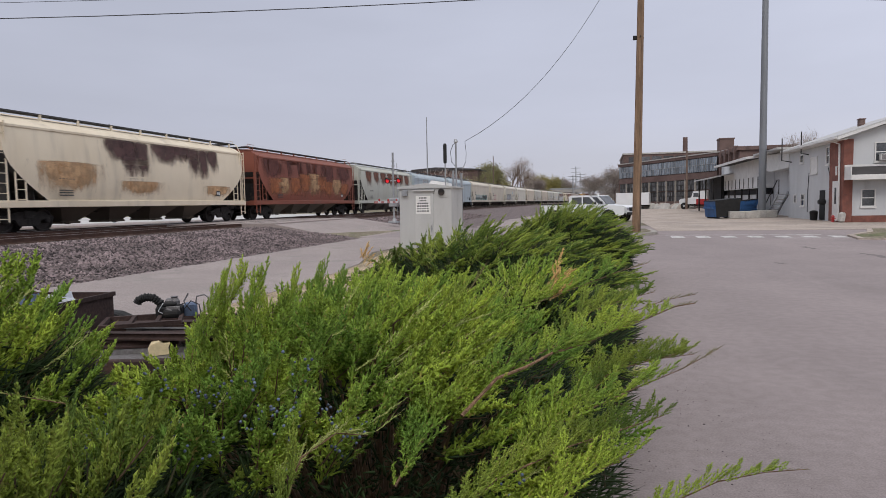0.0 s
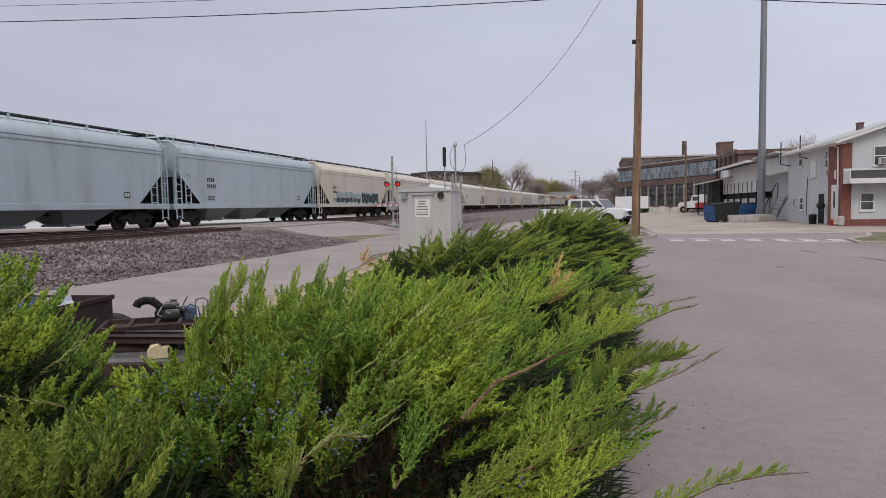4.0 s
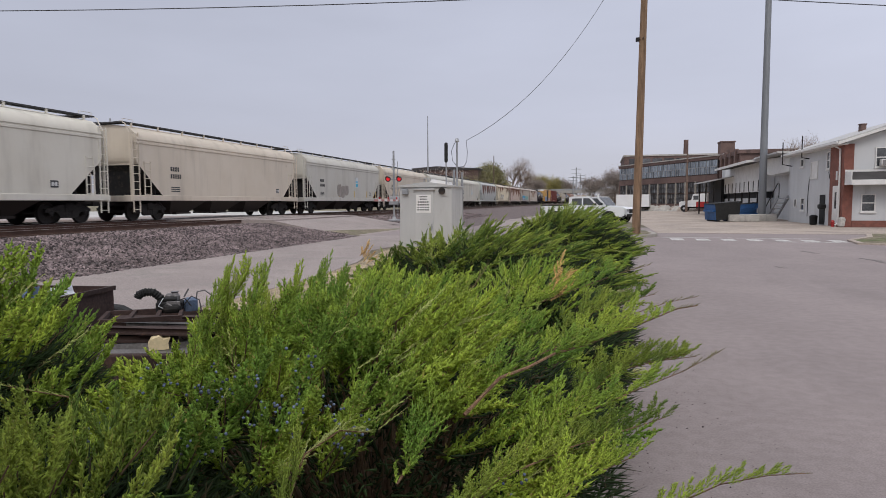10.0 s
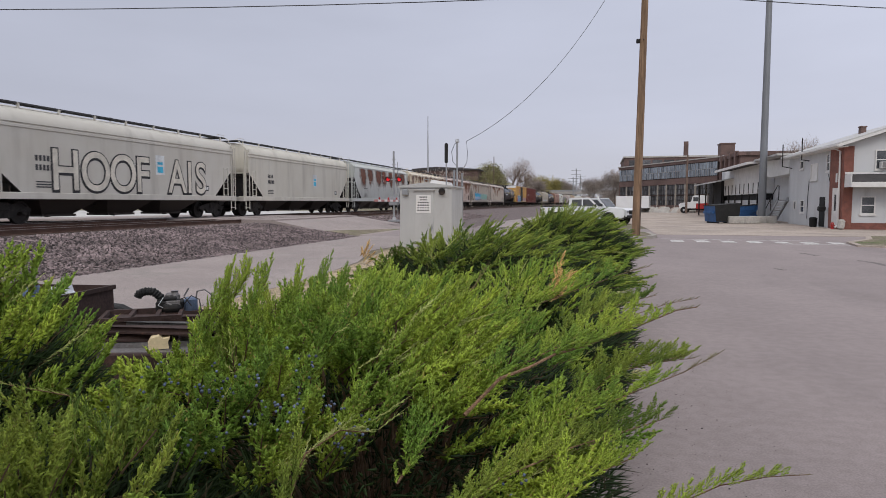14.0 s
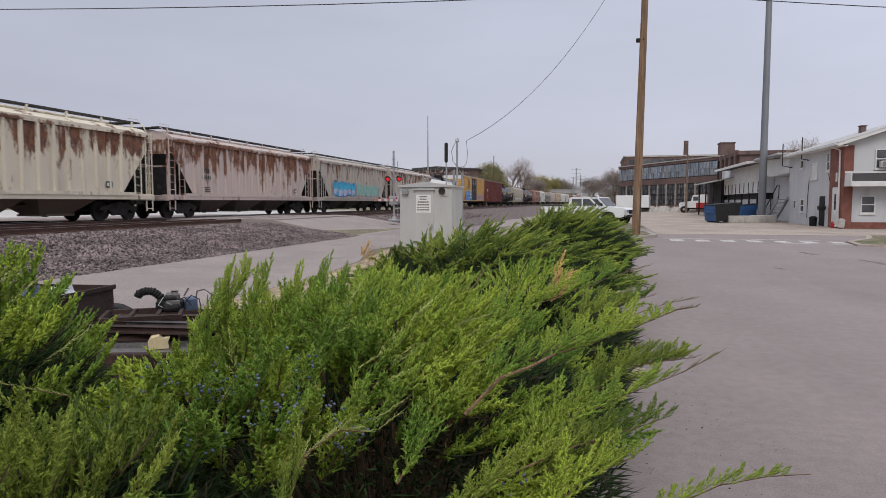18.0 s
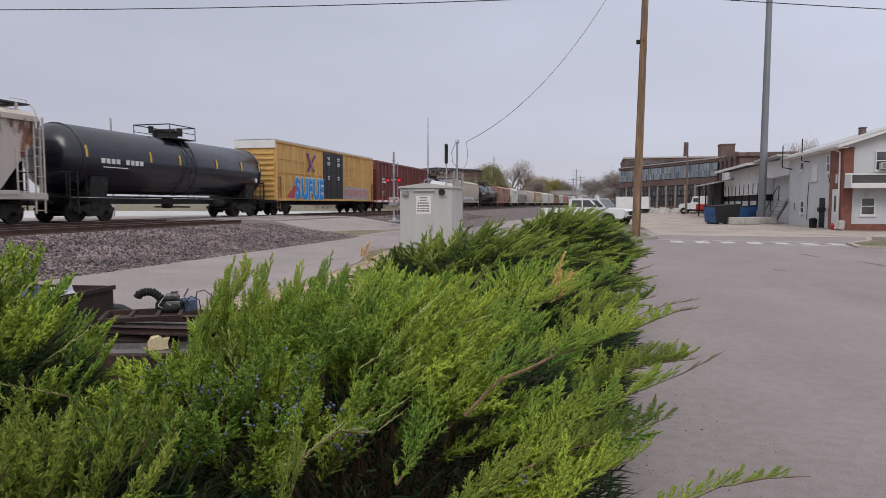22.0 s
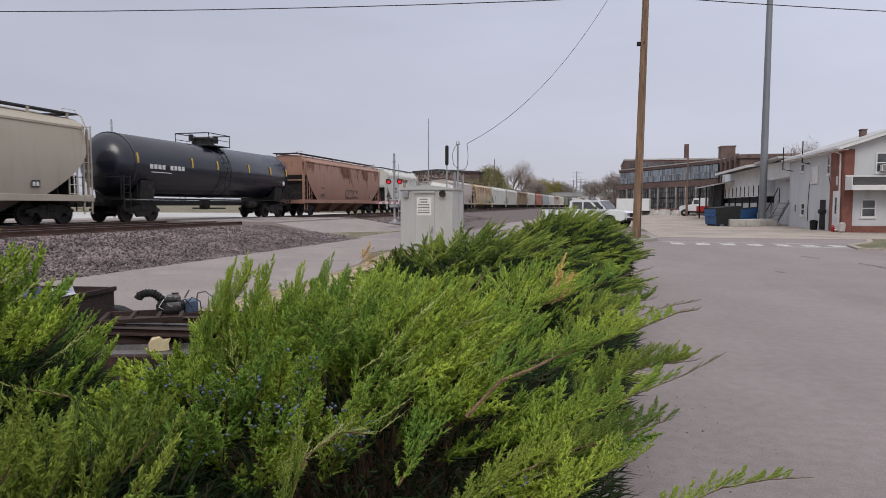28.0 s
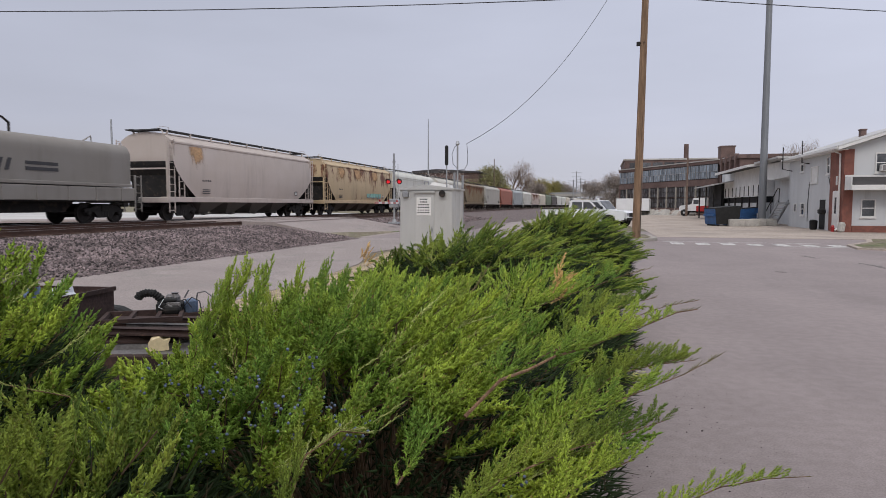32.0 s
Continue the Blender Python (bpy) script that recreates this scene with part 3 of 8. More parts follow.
slab("road_lane", [(-11.15, -60), (-5.9, -60), (-5.9, 12.5), (-6.3, 16), (-7.4, 20), (-6.6, 26), (-2.0, 30.38), (-11.0, 28.88), (-12.4, 28.45), (-11.6, 23), (-11.25, 16)],
     0.008, M["lane"], "pale worn asphalt lane beside the railway bank")
slab("road_lane_north", [(-10.6, 39.55), (-2.5, 41.4), (-2.5, 120), (-5.5, 120), (-7.5, 60), (-9.8, 48)], 0.016, M["lane"], "pale worn asphalt lane beyond the side street")
# level crossing: a ramp up to the rails and panels between them
slab("road_crossing", [(-11.0, 28.88), (-11.0, 39.5), (-15.6, 39.5), (-15.6, 28.5), (-12.4, 28.45)], [0.01, 0.01, 0.70, 0.70, 0.10], M["lane"], "asphalt ramp up to the railway crossing", thick=0.2)
for i, (x0, x1) in enumerate(((-17.45, -15.6), (-18.9, -17.62), (-21.8, -19.06), (-23.25, -21.97), (-27.0, -23.42))):
    slab("road_crossing_deck", [(x0, 28.5), (x1, 28.5), (x1, 39.5), (x0, 39.5)], RAIL_TOP - 0.012, M["lane"], "grey crossing deck between the rails", thick=0.24)
slab("road_beyond", [(-27.0, 28.5), (-27.0, 39.5), (-60, 39.5), (-60, 28.5)], [0.75, 0.75, 0.16, 0.16], M["lane"], "asphalt road beyond the railway", thick=0.1)
slab("pavement_lot", [(-160, -80), (-28.6, -80), (-28.6, 28.3), (-60, 28.3), (-60, 39.7), (-28.6, 39.7), (-28.6, 90), (-160, 90)],
     [0.12, 0.38, 0.38, 0.16, 0.16, 0.38, 0.38, 0.12], M["pale_lot"], "pale concrete yard beyond the railway", "pavement")
slab("pavement_forecourt", [(2.9, 33.56), (40, 33.56), (40, 170), (-3.2, 170), (0.5, 60), (2.9, 45)], 0.012, M["lot"], "tan gravel forecourt", "pavement")
slab("pavement_verge", [(9.35, 26.0), (12.0, 24.75), (30, 17), (30, 33.4), (12.3, 33.4), (11.3, 30.5), (9.7, 28.0)], 0.055, M["earth"], "dry grass corner verge", "pavement", 0.1)
slab("pavement_straw", [(-5.85, -10), (-0.45, -10), (-0.1, 2), (0.05, 5), (0.4, 12), (0.65, 24), (1.0, 28.3), (-2.0, 30.2), (-6.3, 25.6), (-6.9, 20), (-6.2, 16), (-5.85, 12)],
     0.014, M["straw"], "sandy planting strip with dry straw", "pavement")

# unseen ground: the shade under the shrubs is put in as a dark slab
slab("pavement_mulch", [(-3.4, -1.5), (-0.55, -1.5), (-0.12, 2), (0.03, 5), (0.35, 12), (0.5, 16.5), (-1.6, 16.5), (-3.0, 10), (-2.4, 5.5)], 0.030, M["mulch"], "dark ground under the junipers, shade put into its colour", "pavement")

# kerb island at the foot of the pole
isl = Solid().prism([(0.75, 28.2), (1.6, 28.75), (2.35, 29.6), (2.62, 30.6), (2.5, 33.3), (2.0, 33.3), (-1.8, 30.45), (0.6, 28.3)], "z", 0.0, 0.13)
piece("pavement_kerb", isl, M["kerb"], "worn concrete kerb at the street corner", "kerb", kind="structure")
grs = Solid().prism([(0.8, 28.7), (1.5, 29.05), (2.1, 29.8), (2.35, 30.7), (2.25, 33.0), (2.0, 33.0), (-1.0, 30.7)], "z", 0.1, 0.15)
piece("pavement_grass", grs, M["earth"], "trodden grass island inside the kerb", "grass", kind="structure")
kerb2 = Solid().prism([(30, 16.8), (12.0, 24.6), (9.15, 25.9), (9.55, 28.1), (11.15, 30.6), (12.15, 33.4), (12.35, 33.4), (11.35, 30.5), (9.75, 28.0), (9.38, 26.05), (12.05, 24.8), (30, 17.05)], "z", 0.0, 0.065)
piece("pavement_kerb_far", kerb2, M["lot"], "worn concrete kerb along the verge", "kerb", kind="structure")

# tar seams and dark repairs in the street
def seam(pts, wide, seed):
    rng = random.Random(seed)
    line = [Vector(a).lerp(Vector(b), k / 8) for a, b in zip(pts, pts[1:]) for k in range(8)] + [Vector(pts[-1])]
    left, right = [], []
    for k, p in enumerate(line):
        d = (line[min(k + 1, len(line) - 1)] - line[max(k - 1, 0)]).normalized()
        o = Vector((-d.y, d.x)) * wide * rng.uniform(0.3, 1.0)
        q = p + Vector((-d.y, d.x)) * rng.uniform(-0.05, 0.05)
        left.append(tuple(q + o)), right.append(tuple(q - o))
    piece("road_seam", Solid().prism(left + right[::-1], "z", 0.0, 0.004), M["tar"], "thin dark tar seam in the asphalt", "road seam", kind="structure")


seam([(6.30, 22.3), (6.36, 21.9), (6.42, 21.3)], 0.10, 2)
seam([(7.05, 19.8), (7.2, 19.0), (7.1, 18.1)], 0.09, 3)
seam([(4.25, 16.9), (4.3, 16.5)], 0.06, 4)
seam([(6.5, 35.3), (7.0, 34.7)], 0.12, 5)

# crosswalk: worn white bars and an edge line
for k in range(8):
    x = 2.95 + k * 0.99
    piece("crosswalk_bar", Solid().prism([(x, 27.55 - k * 0.03), (x + 0.5, 27.53 - k * 0.03), (x + 0.54, 28.8 - k * 0.06), (x + 0.04, 28.82 - k * 0.06)], "z", 0.0, 0.005),
          M["white_line"], "worn white painted crosswalk bar on the street", "crosswalk", group="crosswalk bars")
piece("crosswalk_line", Solid().prism([(7.0, 26.95), (12.8, 26.5), (12.8, 26.66), (7.0, 27.1)], "z", 0.0, 0.005), M["white_line"], "worn white edge line of the crosswalk", "crosswalk")
piece("crosswalk_edge", Solid().prism([(2.7, 29.5), (9.0, 29.3), (9.0, 29.42), (2.7, 29.62)], "z", 0.0, 0.005), M["white_line"], "thin worn white line on the street", "crosswalk")


def track(center, y0, y1):
    """Two rails on ties."""
    t = thing("railway_track", "rusty steel rails on dark wooden ties in ballast", "railway track")
    for side in (-0.7525, 0.7525):
        c = center + side
        web = Solid()
        head = Solid().box(c - 0.032, c + 0.032, y0, 70, 0.762, RAIL_TOP)
        runs = [(70.0 + 6 * k, 76.0 + 6 * k) for k in range(80)]  # short lengths round the bend
        for a, b in runs:
            s = c + bend((a + b) / 2)
            web.box(s - 0.07, s + 0.07, a, b, 0.60, 0.63).box(s - 0.035, s + 0.035, a, b, 0.70, 0.762)
            head.box(s - 0.032, s + 0.032, a, b, 0.762, RAIL_TOP)
        web.prism([(c - 0.07, 0.60), (c + 0.07, 0.60), (c + 0.07, 0.615), (c + 0.012, 0.635), (c + 0.012, 0.725), (c + 0.035, 0.735), (c + 0.035, 0.762),
                             (c - 0.035, 0.762), (c - 0.035, 0.735), (c - 0.012, 0.725), (c - 0.012, 0.635), (c - 0.07, 0.615)], "y", y0, 70)
        r = part("rail", web, M["rail"], t, "brown rusted steel rail")
        part("rail_head", head, M["rail_head"], r, "rail head worn bright by wheels")
    return t


near_track, far_track = track(TRACK_NEAR, -150, 900), track(TRACK_FAR, -500, 1200)
tie_me = Solid().box(-1.3, 1.3, -0.11, 0.11, 0.44, 0.605, 0.012).mesh("tie", M["tie"])
for tr, c in ((near_track, TRACK_NEAR), (far_track, TRACK_FAR)):
    for k in range(150):
        y = -20 + k * 0.53
        if 28.3 < y < 39.7:
            continue
        ob = part("tie", tie_me, None, tr, at=pose(c + random.uniform(-0.04, 0.04), y + random.uniform(-0.03, 0.03), random.uniform(-0.015, 0.0), 0, 0, random.uniform(-1.5, 1.5)))
spike_me = Solid().box(-0.09, 0.09, -0.06, 0.06, 0.605, 0.63).box(-0.105, -0.07, -0.02, 0.02, 0.63, 0.66).mesh("tie_plate", M["rail"])
for k in range(90):
    y = -4 + k * 0.53
    if y < 28.3:
        part("tie_plate", spike_me, None, near_track, at=pose(TRACK_NEAR + 0.7525, y, 0))


def stones(name, x0, x1, y0, y1, count, size, lift, seed):
    """Loose crushed stone, each an uneven lump."""
    rng = np.random.default_rng(seed)
    base = np.array([(1, 0, 0), (-0.8, 0.1, 0), (0, 1, 0.1), (0.1, -0.9, 0), (0, 0, 0.8), (0, 0.1, -0.7)])
    tri = np.array([(0, 2, 4), (2, 1, 4), (1, 3, 4), (3, 0, 4), (2, 0, 5), (1, 2, 5), (3, 1, 5), (0, 3, 5)])
    x, y = rng.uniform(x0, x1, count), rng.uniform(y0, y1, count)
    z = np.interp(x, [-28, -25.2, -15.9, -11.6, -11.0], [0.35, 0.56, 0.56, 0.06, -0.01]) + lift
    s = size * rng.uniform(0.5, 1.3, (count, 1, 1))
    v = base[None] * s * rng.uniform(0.6, 1.25, (count, 6, 3))
    a = rng.uniform(0, 6.283, count)
    c, sn = np.cos(a)[:, None], np.sin(a)[:, None]
    vx, vy = v[:, :, 0] * c - v[:, :, 1] * sn, v[:, :, 0] * sn + v[:, :, 1] * c
    v = np.stack([vx + x[:, None], vy + y[:, None], v[:, :, 2] + z[:, None]], -1)
    f = tri[None] + 6 * np.arange(count)[:, None, None]
    return tagged(new(name, tri_mesh(name, v.reshape(-1, 3), f.reshape(-1, 3), M["ballast"])), "grey-brown crushed stone ballast", "ballast", kind="stuff")


bed = [(x, y, land(x) + 0.015) for y in (-150, 28.3) for x in (-27.5, -25.2, -15.9, -11.02)]
mesh_bed = mesh_of("ballast_bed", bed, [(0, 1, 5, 4), (1, 2, 6, 5), (2, 3, 7, 6)], M["ballast_bed"])
tagged(new("ballast_bed", mesh_bed), "bank of grey-brown railway ballast", "ballast", kind="structure")
rows_y = (39.7, 70, 100, 140, 180, 220, 270, 330, 400, 480, 600)
bed = [(x + bend(y), y, land(x) + 0.015) for y in rows_y for x in (-27.5, -25.2, -15.9, -11.5, -7.0)]
bed_faces = [(5 * j + i, 5 * j + i + 1, 5 * j + i + 6, 5 * j + i + 5) for j in range(len(rows_y) - 1) for i in range(4)]
tagged(new("ballast_bed_far", mesh_of("ballast_bed_far", bed, bed_faces, M["ballast_bed"])), "bank of grey-brown railway ballast", "ballast", kind="structure")
stones("ballast_near", -16.9, -11.5, 5, 28.4, 21000, 0.052, 0.02, 3)
stones("ballast_edge", -11.8, -10.95, 5, 27.5, 2600, 0.036, 0.02, 8)
stones("ballast_between_rails", -26, -16.6, 5, 28.4, 9000, 0.042, 0.01, 4)
stones("ballast_far", -16.5, -11.6, 39.8, 70, 7000, 0.055, 0.02, 5)
stones("grit_road", 0.12, 1.2, 1.2, 7, 900, 0.004, 0.011, 7)
stones("road_debris", 0.15, 0.9, 1.6, 8, 70, 0.007, 0.012, 9)
stones("pebbles_straw", -6.0, -2.5, 8, 20, 2500, 0.013, 0.022, 6)
# ---- the freight train ----
# Each wagon: its own space has y along the train, z = 0 at the rail's top, and +x towards the street.
WHEEL_R = 0.45


def wheelset_mesh():
    s = Solid().rod((-0.9, 0, 0), (0.9, 0, 0), 0.08, n=10)
    for k in (-1, 1):
        s.lathe([(0.10, 0.60 * k), (0.14, 0.63 * k), (0.37, 0.70 * k), (WHEEL_R + 0.025, 0.69 * k), (WHEEL_R + 0.025, 0.72 * k), (WHEEL_R, 0.725 * k), (WHEEL_R, 0.82 * k),
                 (0.385, 0.82 * k), (0.36, 0.78 * k), (0.15, 0.80 * k), (0.10, 0.86 * k)], "x", n=18)
    return s.mesh("wheelset", M["wheel"], True)


def side_frame_mesh(x):
    s = Solid()
    s.prism([(-1.16, 0.50), (-1.16, 0.62), (-0.75, 0.70), (-0.35, 0.80), (0.35, 0.80), (0.75, 0.70), (1.16, 0.62), (1.16, 0.50), (0.95, 0.46), (0.62, 0.50), (0.40, 0.24),
             (-0.40, 0.24), (-0.62, 0.50), (-0.95, 0.46)], "x", x - 0.07, x + 0.07)
    for y in (-0.89, 0.89):
        s.lathe([(0.11, x - 0.09), (0.13, x), (0.13, x + 0.06), (0.09, x + 0.11)], "x", (0, y, 0.45), 12)
    for y in (-0.16, 0, 0.16):
        s.rod((x + 0.03, y, 0.30), (x + 0.03, y, 0.66), 0.06, n=8)
    return s.mesh("side_frame", M["bogie"])


WHEELSET, FRAME_A, FRAME_B = wheelset_mesh(), side_frame_mesh(0.98), side_frame_mesh(-0.98)
BOLSTER = Solid().box(-1.1, 1.1, -0.22, 0.22, 0.52, 0.86, 0.03).mesh("bolster", M["bogie"])
ROLLING = {"front": [], "rear": []}


def bogie(parent, y):
    b = new("bogie")
    b.parent, b.matrix_basis = parent, pose(0, y, 0)
    part("side_frame", FRAME_A, None, b)
    part("side_frame", FRAME_B, None, b)
    part("bolster", BOLSTER, None, b)
    for key, dy in (("front", 0.89), ("rear", -0.89)):
        ROLLING[key].append(part("wheelset", WHEELSET, None, b, at=pose(0, dy, WHEEL_R)))
    return b


def coupler(parent, y, way_out):
    s = Solid().box(-0.10, 0.10, min(y, y + 0.62 * way_out), max(y, y + 0.62 * way_out), 0.80, 0.98, 0.02)
    e = y + 0.62 * way_out
    s.prism([(-0.22, e - 0.12), (-0.2, e + 0.16), (0.0, e + 0.05), (0.22, e + 0.14), (0.2, e - 0.14)], "z", 0.72, 1.04)
    part("coupler", s, M["bogie"], parent, "grimy knuckle coupler")


def ladder_mesh(height, rungs, width=0.42, material="car"):
    s = Solid()
    for y in (-width / 2, width / 2):
        s.box(-0.02, 0.02, y - 0.025, y + 0.025, 0, height)
    for k in range(rungs):
        z = 0.12 + (height - 0.2) * k / (rungs - 1)
        s.rod((0, -width / 2, z), (0, width / 2, z), 0.016, n=6)
    return s.mesh("ladder", M[material])


LADDER_TALL, LADDER_SHORT, STIRRUP = ladder_mesh(3.15, 9), ladder_mesh(1.7, 5), ladder_mesh(0.62, 2)
LADDER_IRON = ladder_mesh(1.7, 5, material="black_iron")


def paint(car, color, rust):
    """Gives a wagon's painted parts its colour; alpha says how much rust."""
    for o in car.children_recursive:
        o.color = (*color, rust)


# ---- covered hoppers ----
PROFILES = {  # half-width and height of the side, from the sill up to the roof's middle
    "round": [(1.42, 1.08), (1.50, 1.35), (1.56, 1.8), (1.60, 2.3), (1.60, 2.8), (1.56, 3.3), (1.50, 3.78), (1.46, 3.95), (1.50, 3.98), (1.50, 4.06), (1.36, 4.20), (1.05, 4.38), (0.6, 4.50), (0.0, 4.53)],
    "flat": [(1.53, 1.08), (1.53, 2.0), (1.53, 3.0), (1.53, 3.62), (1.565, 3.66), (1.565, 3.74), (1.535, 3.76), (1.535, 3.80), (1.57, 3.83), (1.57, 3.88), (1.42, 4.18), (1.12, 4.40),
             (0.6, 4.51), (0.0, 4.54)],
    "ribbed": [(1.50, 1.20), (1.50, 2.2), (1.50, 3.3), (1.50, 3.98), (1.56, 4.0), (1.56, 4.10), (1.30, 4.30), (0.6, 4.46), (0.0, 4.52)],
}


def shell_mesh(style, half, cut, knee, inset=0.0, name="body"):
    """The load box: full length above the knee, drawn in below it by the end slopes."""
    prof = [(w, z) for w, z in PROFILES[style]]
    z0 = prof[0][1]
    v, f = [], []
    if style == "round":  # the ends of this kind are curved
        def hl(z):
            u = min(1.0, max(0.0, (z - z0) / (knee - z0)))
            return half - cut * (1 - math.sin(u * math.pi / 2))
    else:
        def hl(z):
            u = min(1.0, max(0.0, (z - z0) / (knee - z0)))
            return half - cut * (1 - u)
    levels = []
    for (wa, za), (wb, zb) in zip(prof, prof[1:]):
        steps = 6 if zb - za > 0.5 else 2 if zb - za > 0.3 else 1
        levels += [(wa + (wb - wa) * k / steps, za + (zb - za) * k / steps) for k in range(steps)]
    levels.append(prof[-1])
    for w, z in levels:
        h = hl(z)
        v += [(w, -h, z), (w, h, z), (-w, h, z), (-w, -h, z)]
    for k in range(len(levels) - 1):
        a, b = 4 * k, 4 * k + 4
        f += [(a, a + 1, b + 1, b), (a + 1, a + 2, b + 2, b + 1), (a + 2, a + 3, b + 3, b + 2), (a + 3, a, b, b + 3)]
    f.append((3, 2, 1, 0))
    me = Solid().add(v, f).mesh(name, M["car"], True)
    me.materials.append(M["black_iron"])  # shade on the sloping end sheets is put in as black
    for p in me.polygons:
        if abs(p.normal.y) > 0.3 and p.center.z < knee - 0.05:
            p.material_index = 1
    return me


def bay_mesh(length, style):
    """One discharge hopper with its gate."""
    s = Solid()
    h, b, w = length / 2, max(0.42, length / 2 - 0.95), 1.38
    s.add([(w, -h, 1.16), (w, h, 1.16), (-w, h, 1.16), (-w, -h, 1.16), (0.5, -b, 0.36), (0.5, b, 0.36), (-0.5, b, 0.36), (-0.5, -b, 0.36)],
          [(0, 1, 5, 4), (1, 2, 6, 5), (2, 3, 7, 6), (3, 0, 4, 7), (4, 5, 6, 7), (3, 2, 1, 0)])
    s.box(-0.58, 0.58, -b - 0.06, b + 0.06, 0.26, 0.36)
    s.rod((0.8, -b - 0.15, 0.31), (1.05, -b - 0.15, 0.31), 0.06, n=8)
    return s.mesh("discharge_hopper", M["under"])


def hopper_parts(style, length, bays, marks="stencil_dark"):
    """Builds one covered hopper; copies share its meshes."""
    car = thing("hopper_wagon", "covered hopper wagon", "hopper wagon")
    half = length / 2 - 0.55            # to the end sill
    box = half - 0.35
    cut, knee = (2.2, 3.2) if style == "round" else (1.9, 2.75) if style == "flat" else (1.7, 3.3)
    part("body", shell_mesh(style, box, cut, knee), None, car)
    s = Solid()
    for k in (-1, 1):
        s.box(k * 1.50 - 0.05, k * 1.50 + 0.05, -half, half, 0.96, 1.22, 0.015)
        s.box(k * 1.30 - 0.22, k * 1.30 + 0.22, -half, half, 1.19, 1.23)
    part("side_sill", s, M["car"], car)
    part("centre_sill", Solid().box(-0.3, 0.3, -half, half, 0.72, 1.06), M["black_iron"], car)
    n = bays
    span_y = 2 * (half - 2.95)
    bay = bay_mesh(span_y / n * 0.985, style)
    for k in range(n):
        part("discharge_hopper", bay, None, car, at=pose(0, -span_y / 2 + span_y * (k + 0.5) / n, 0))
    # roof: hatch trough, running boards on brackets
    part("hatch_cover", Solid().box(-0.33, 0.33, -box + 1.0, box - 1.0, 4.46, 4.60, 0.04), M["car"], car)
    rb = Solid()
    for k in (-1, 1):
        rb.box(k * 0.78 - 0.24, k * 0.78 + 0.24, -half + 0.1, half - 0.1, 4.61, 4.665)
    for e in (-1, 1):
        rb.box(-1.02, 1.02, e * (half - 0.45) - 0.3, e * (half - 0.45) + 0.3, 4.60, 4.655)
    part("running_board", rb, M["grating"], car, "dark steel roof walkway")
    post = Solid().box(-0.03, 0.03, -0.05, 0.05, 4.15, 4.64).mesh("walkway_bracket", M["car"])
    for k in range(9):
        y = -half + 0.7 + k * (2 * half - 1.4) / 8
        for e in (-1, 1):
            part("walkway_bracket", post, None, car, at=pose(e * 1.0, y, 0))
    # ends: slope-side posts, platform, brake gear
    for e in (-1, 1):
        part("end_platform", Solid().box(-1.52, 1.52, e * half - 0.09, e * half + 0.09, 0.92, 1.20, 0.02).box(-1.5, 1.5, min(e * half, e * (half - 1.9)), max(e * half, e * (half - 1.9)), 1.16, 1.20),
             M["car"], car)
        corner = Solid()
        for k in (-1, 1):
            corner.box(k * 1.40 - 0.05, k * 1.40 + 0.05, e * (half - 0.12) - 0.04, e * (half - 0.12) + 0.04, 1.2, 4.0)
        corner.box(-1.4, 1.4, e * (half - 0.12) - 0.03, e * (half - 0.12) + 0.03, 2.62, 2.70)
        part("end_post", corner, M["car"], car)
        # dark plates added across the end openings so that these read as shaded
        part("end_plate", Solid().box(-1.27, 1.27, e * (half - 0.8) - 0.02, e * (half - 0.8) + 0.02, 1.21, knee - 0.2), M["black_iron"], car, "dark plate added to fill the end opening below the slope")
        part("bolster_plate", Solid().prism([(-1.42, 1.16), (1.42, 1.16), (1.3, 2.6), (-1.3, 2.6)], "y", e * (half - 1.75), e * (half - 1.70)), M["black_iron"], car)
        for k in (-1, 1):
            part("ladder", LADDER_TALL, None, car, at=pose(k * 1.54, e * (half - 0.28), 1.0))
            part("side_ladder", LADDER_SHORT, None, car, at=pose(k * 1.54, e * (half - 1.05), 1.15))
            part("stirrup", STIRRUP, None, car, at=pose(k * 1.52, e * (half - 0.28), 0.42))
        hand = Solid().path([(0.95, e * (half - 0.2), 4.65), (0.95, e * (half - 0.2), 4.80), (0.95, e * (half - 0.9), 4.80), (0.95, e * (half - 0.9), 4.65)], 0.012)
        hand.path([(1.42, e * (half - 0.12), 4.0), (1.15, e * (half - 0.12), 4.55), (0.86, e * (half - 0.15), 4.7)], 0.025)
        part("grab_rail", hand, M["car"], car)
        bogie(car, e * (half - 1.75))
        coupler(car, e * half, e)
    part("air_tank", Solid().lathe([(0.05, -0.5), (0.2, -0.42), (0.2, 0.42), (0.05, 0.5)], "y", (0.5, half - 2.6, 1.45), 12), M["black_iron"], car)
    # stencilled data on both sides, as plain bars
    for side in (1, -1):
        st = Solid()
        x = side * (1.537 if style == "flat" else 1.585 if style == "round" else 1.575)
        y0 = -side * (half - 2.75)
        for row, (w, h) in enumerate(((0.72, 0.22), (0.86, 0.22))):
            z = 2.45 - row * 0.36
            for i in range(4 if row == 0 else 5):
                ww = w / (4 if row == 0 else 5)
                st.box(min(x, x + side * 0.006), max(x, x + side * 0.006), y0 + side * i * ww, y0 + side * (i * ww + ww * 0.62), z, z + h)
        for row in range(3):
            z = 1.62 - row * 0.1
            st.box(min(x, x + side * 0.006), max(x, x + side * 0.006), y0, y0 + side * 0.7, z, z + 0.045)
        part("stencil", st, M[marks], car, "dark stencilled data")
        pl = Solid()
        y1 = side * (half - 2.9)
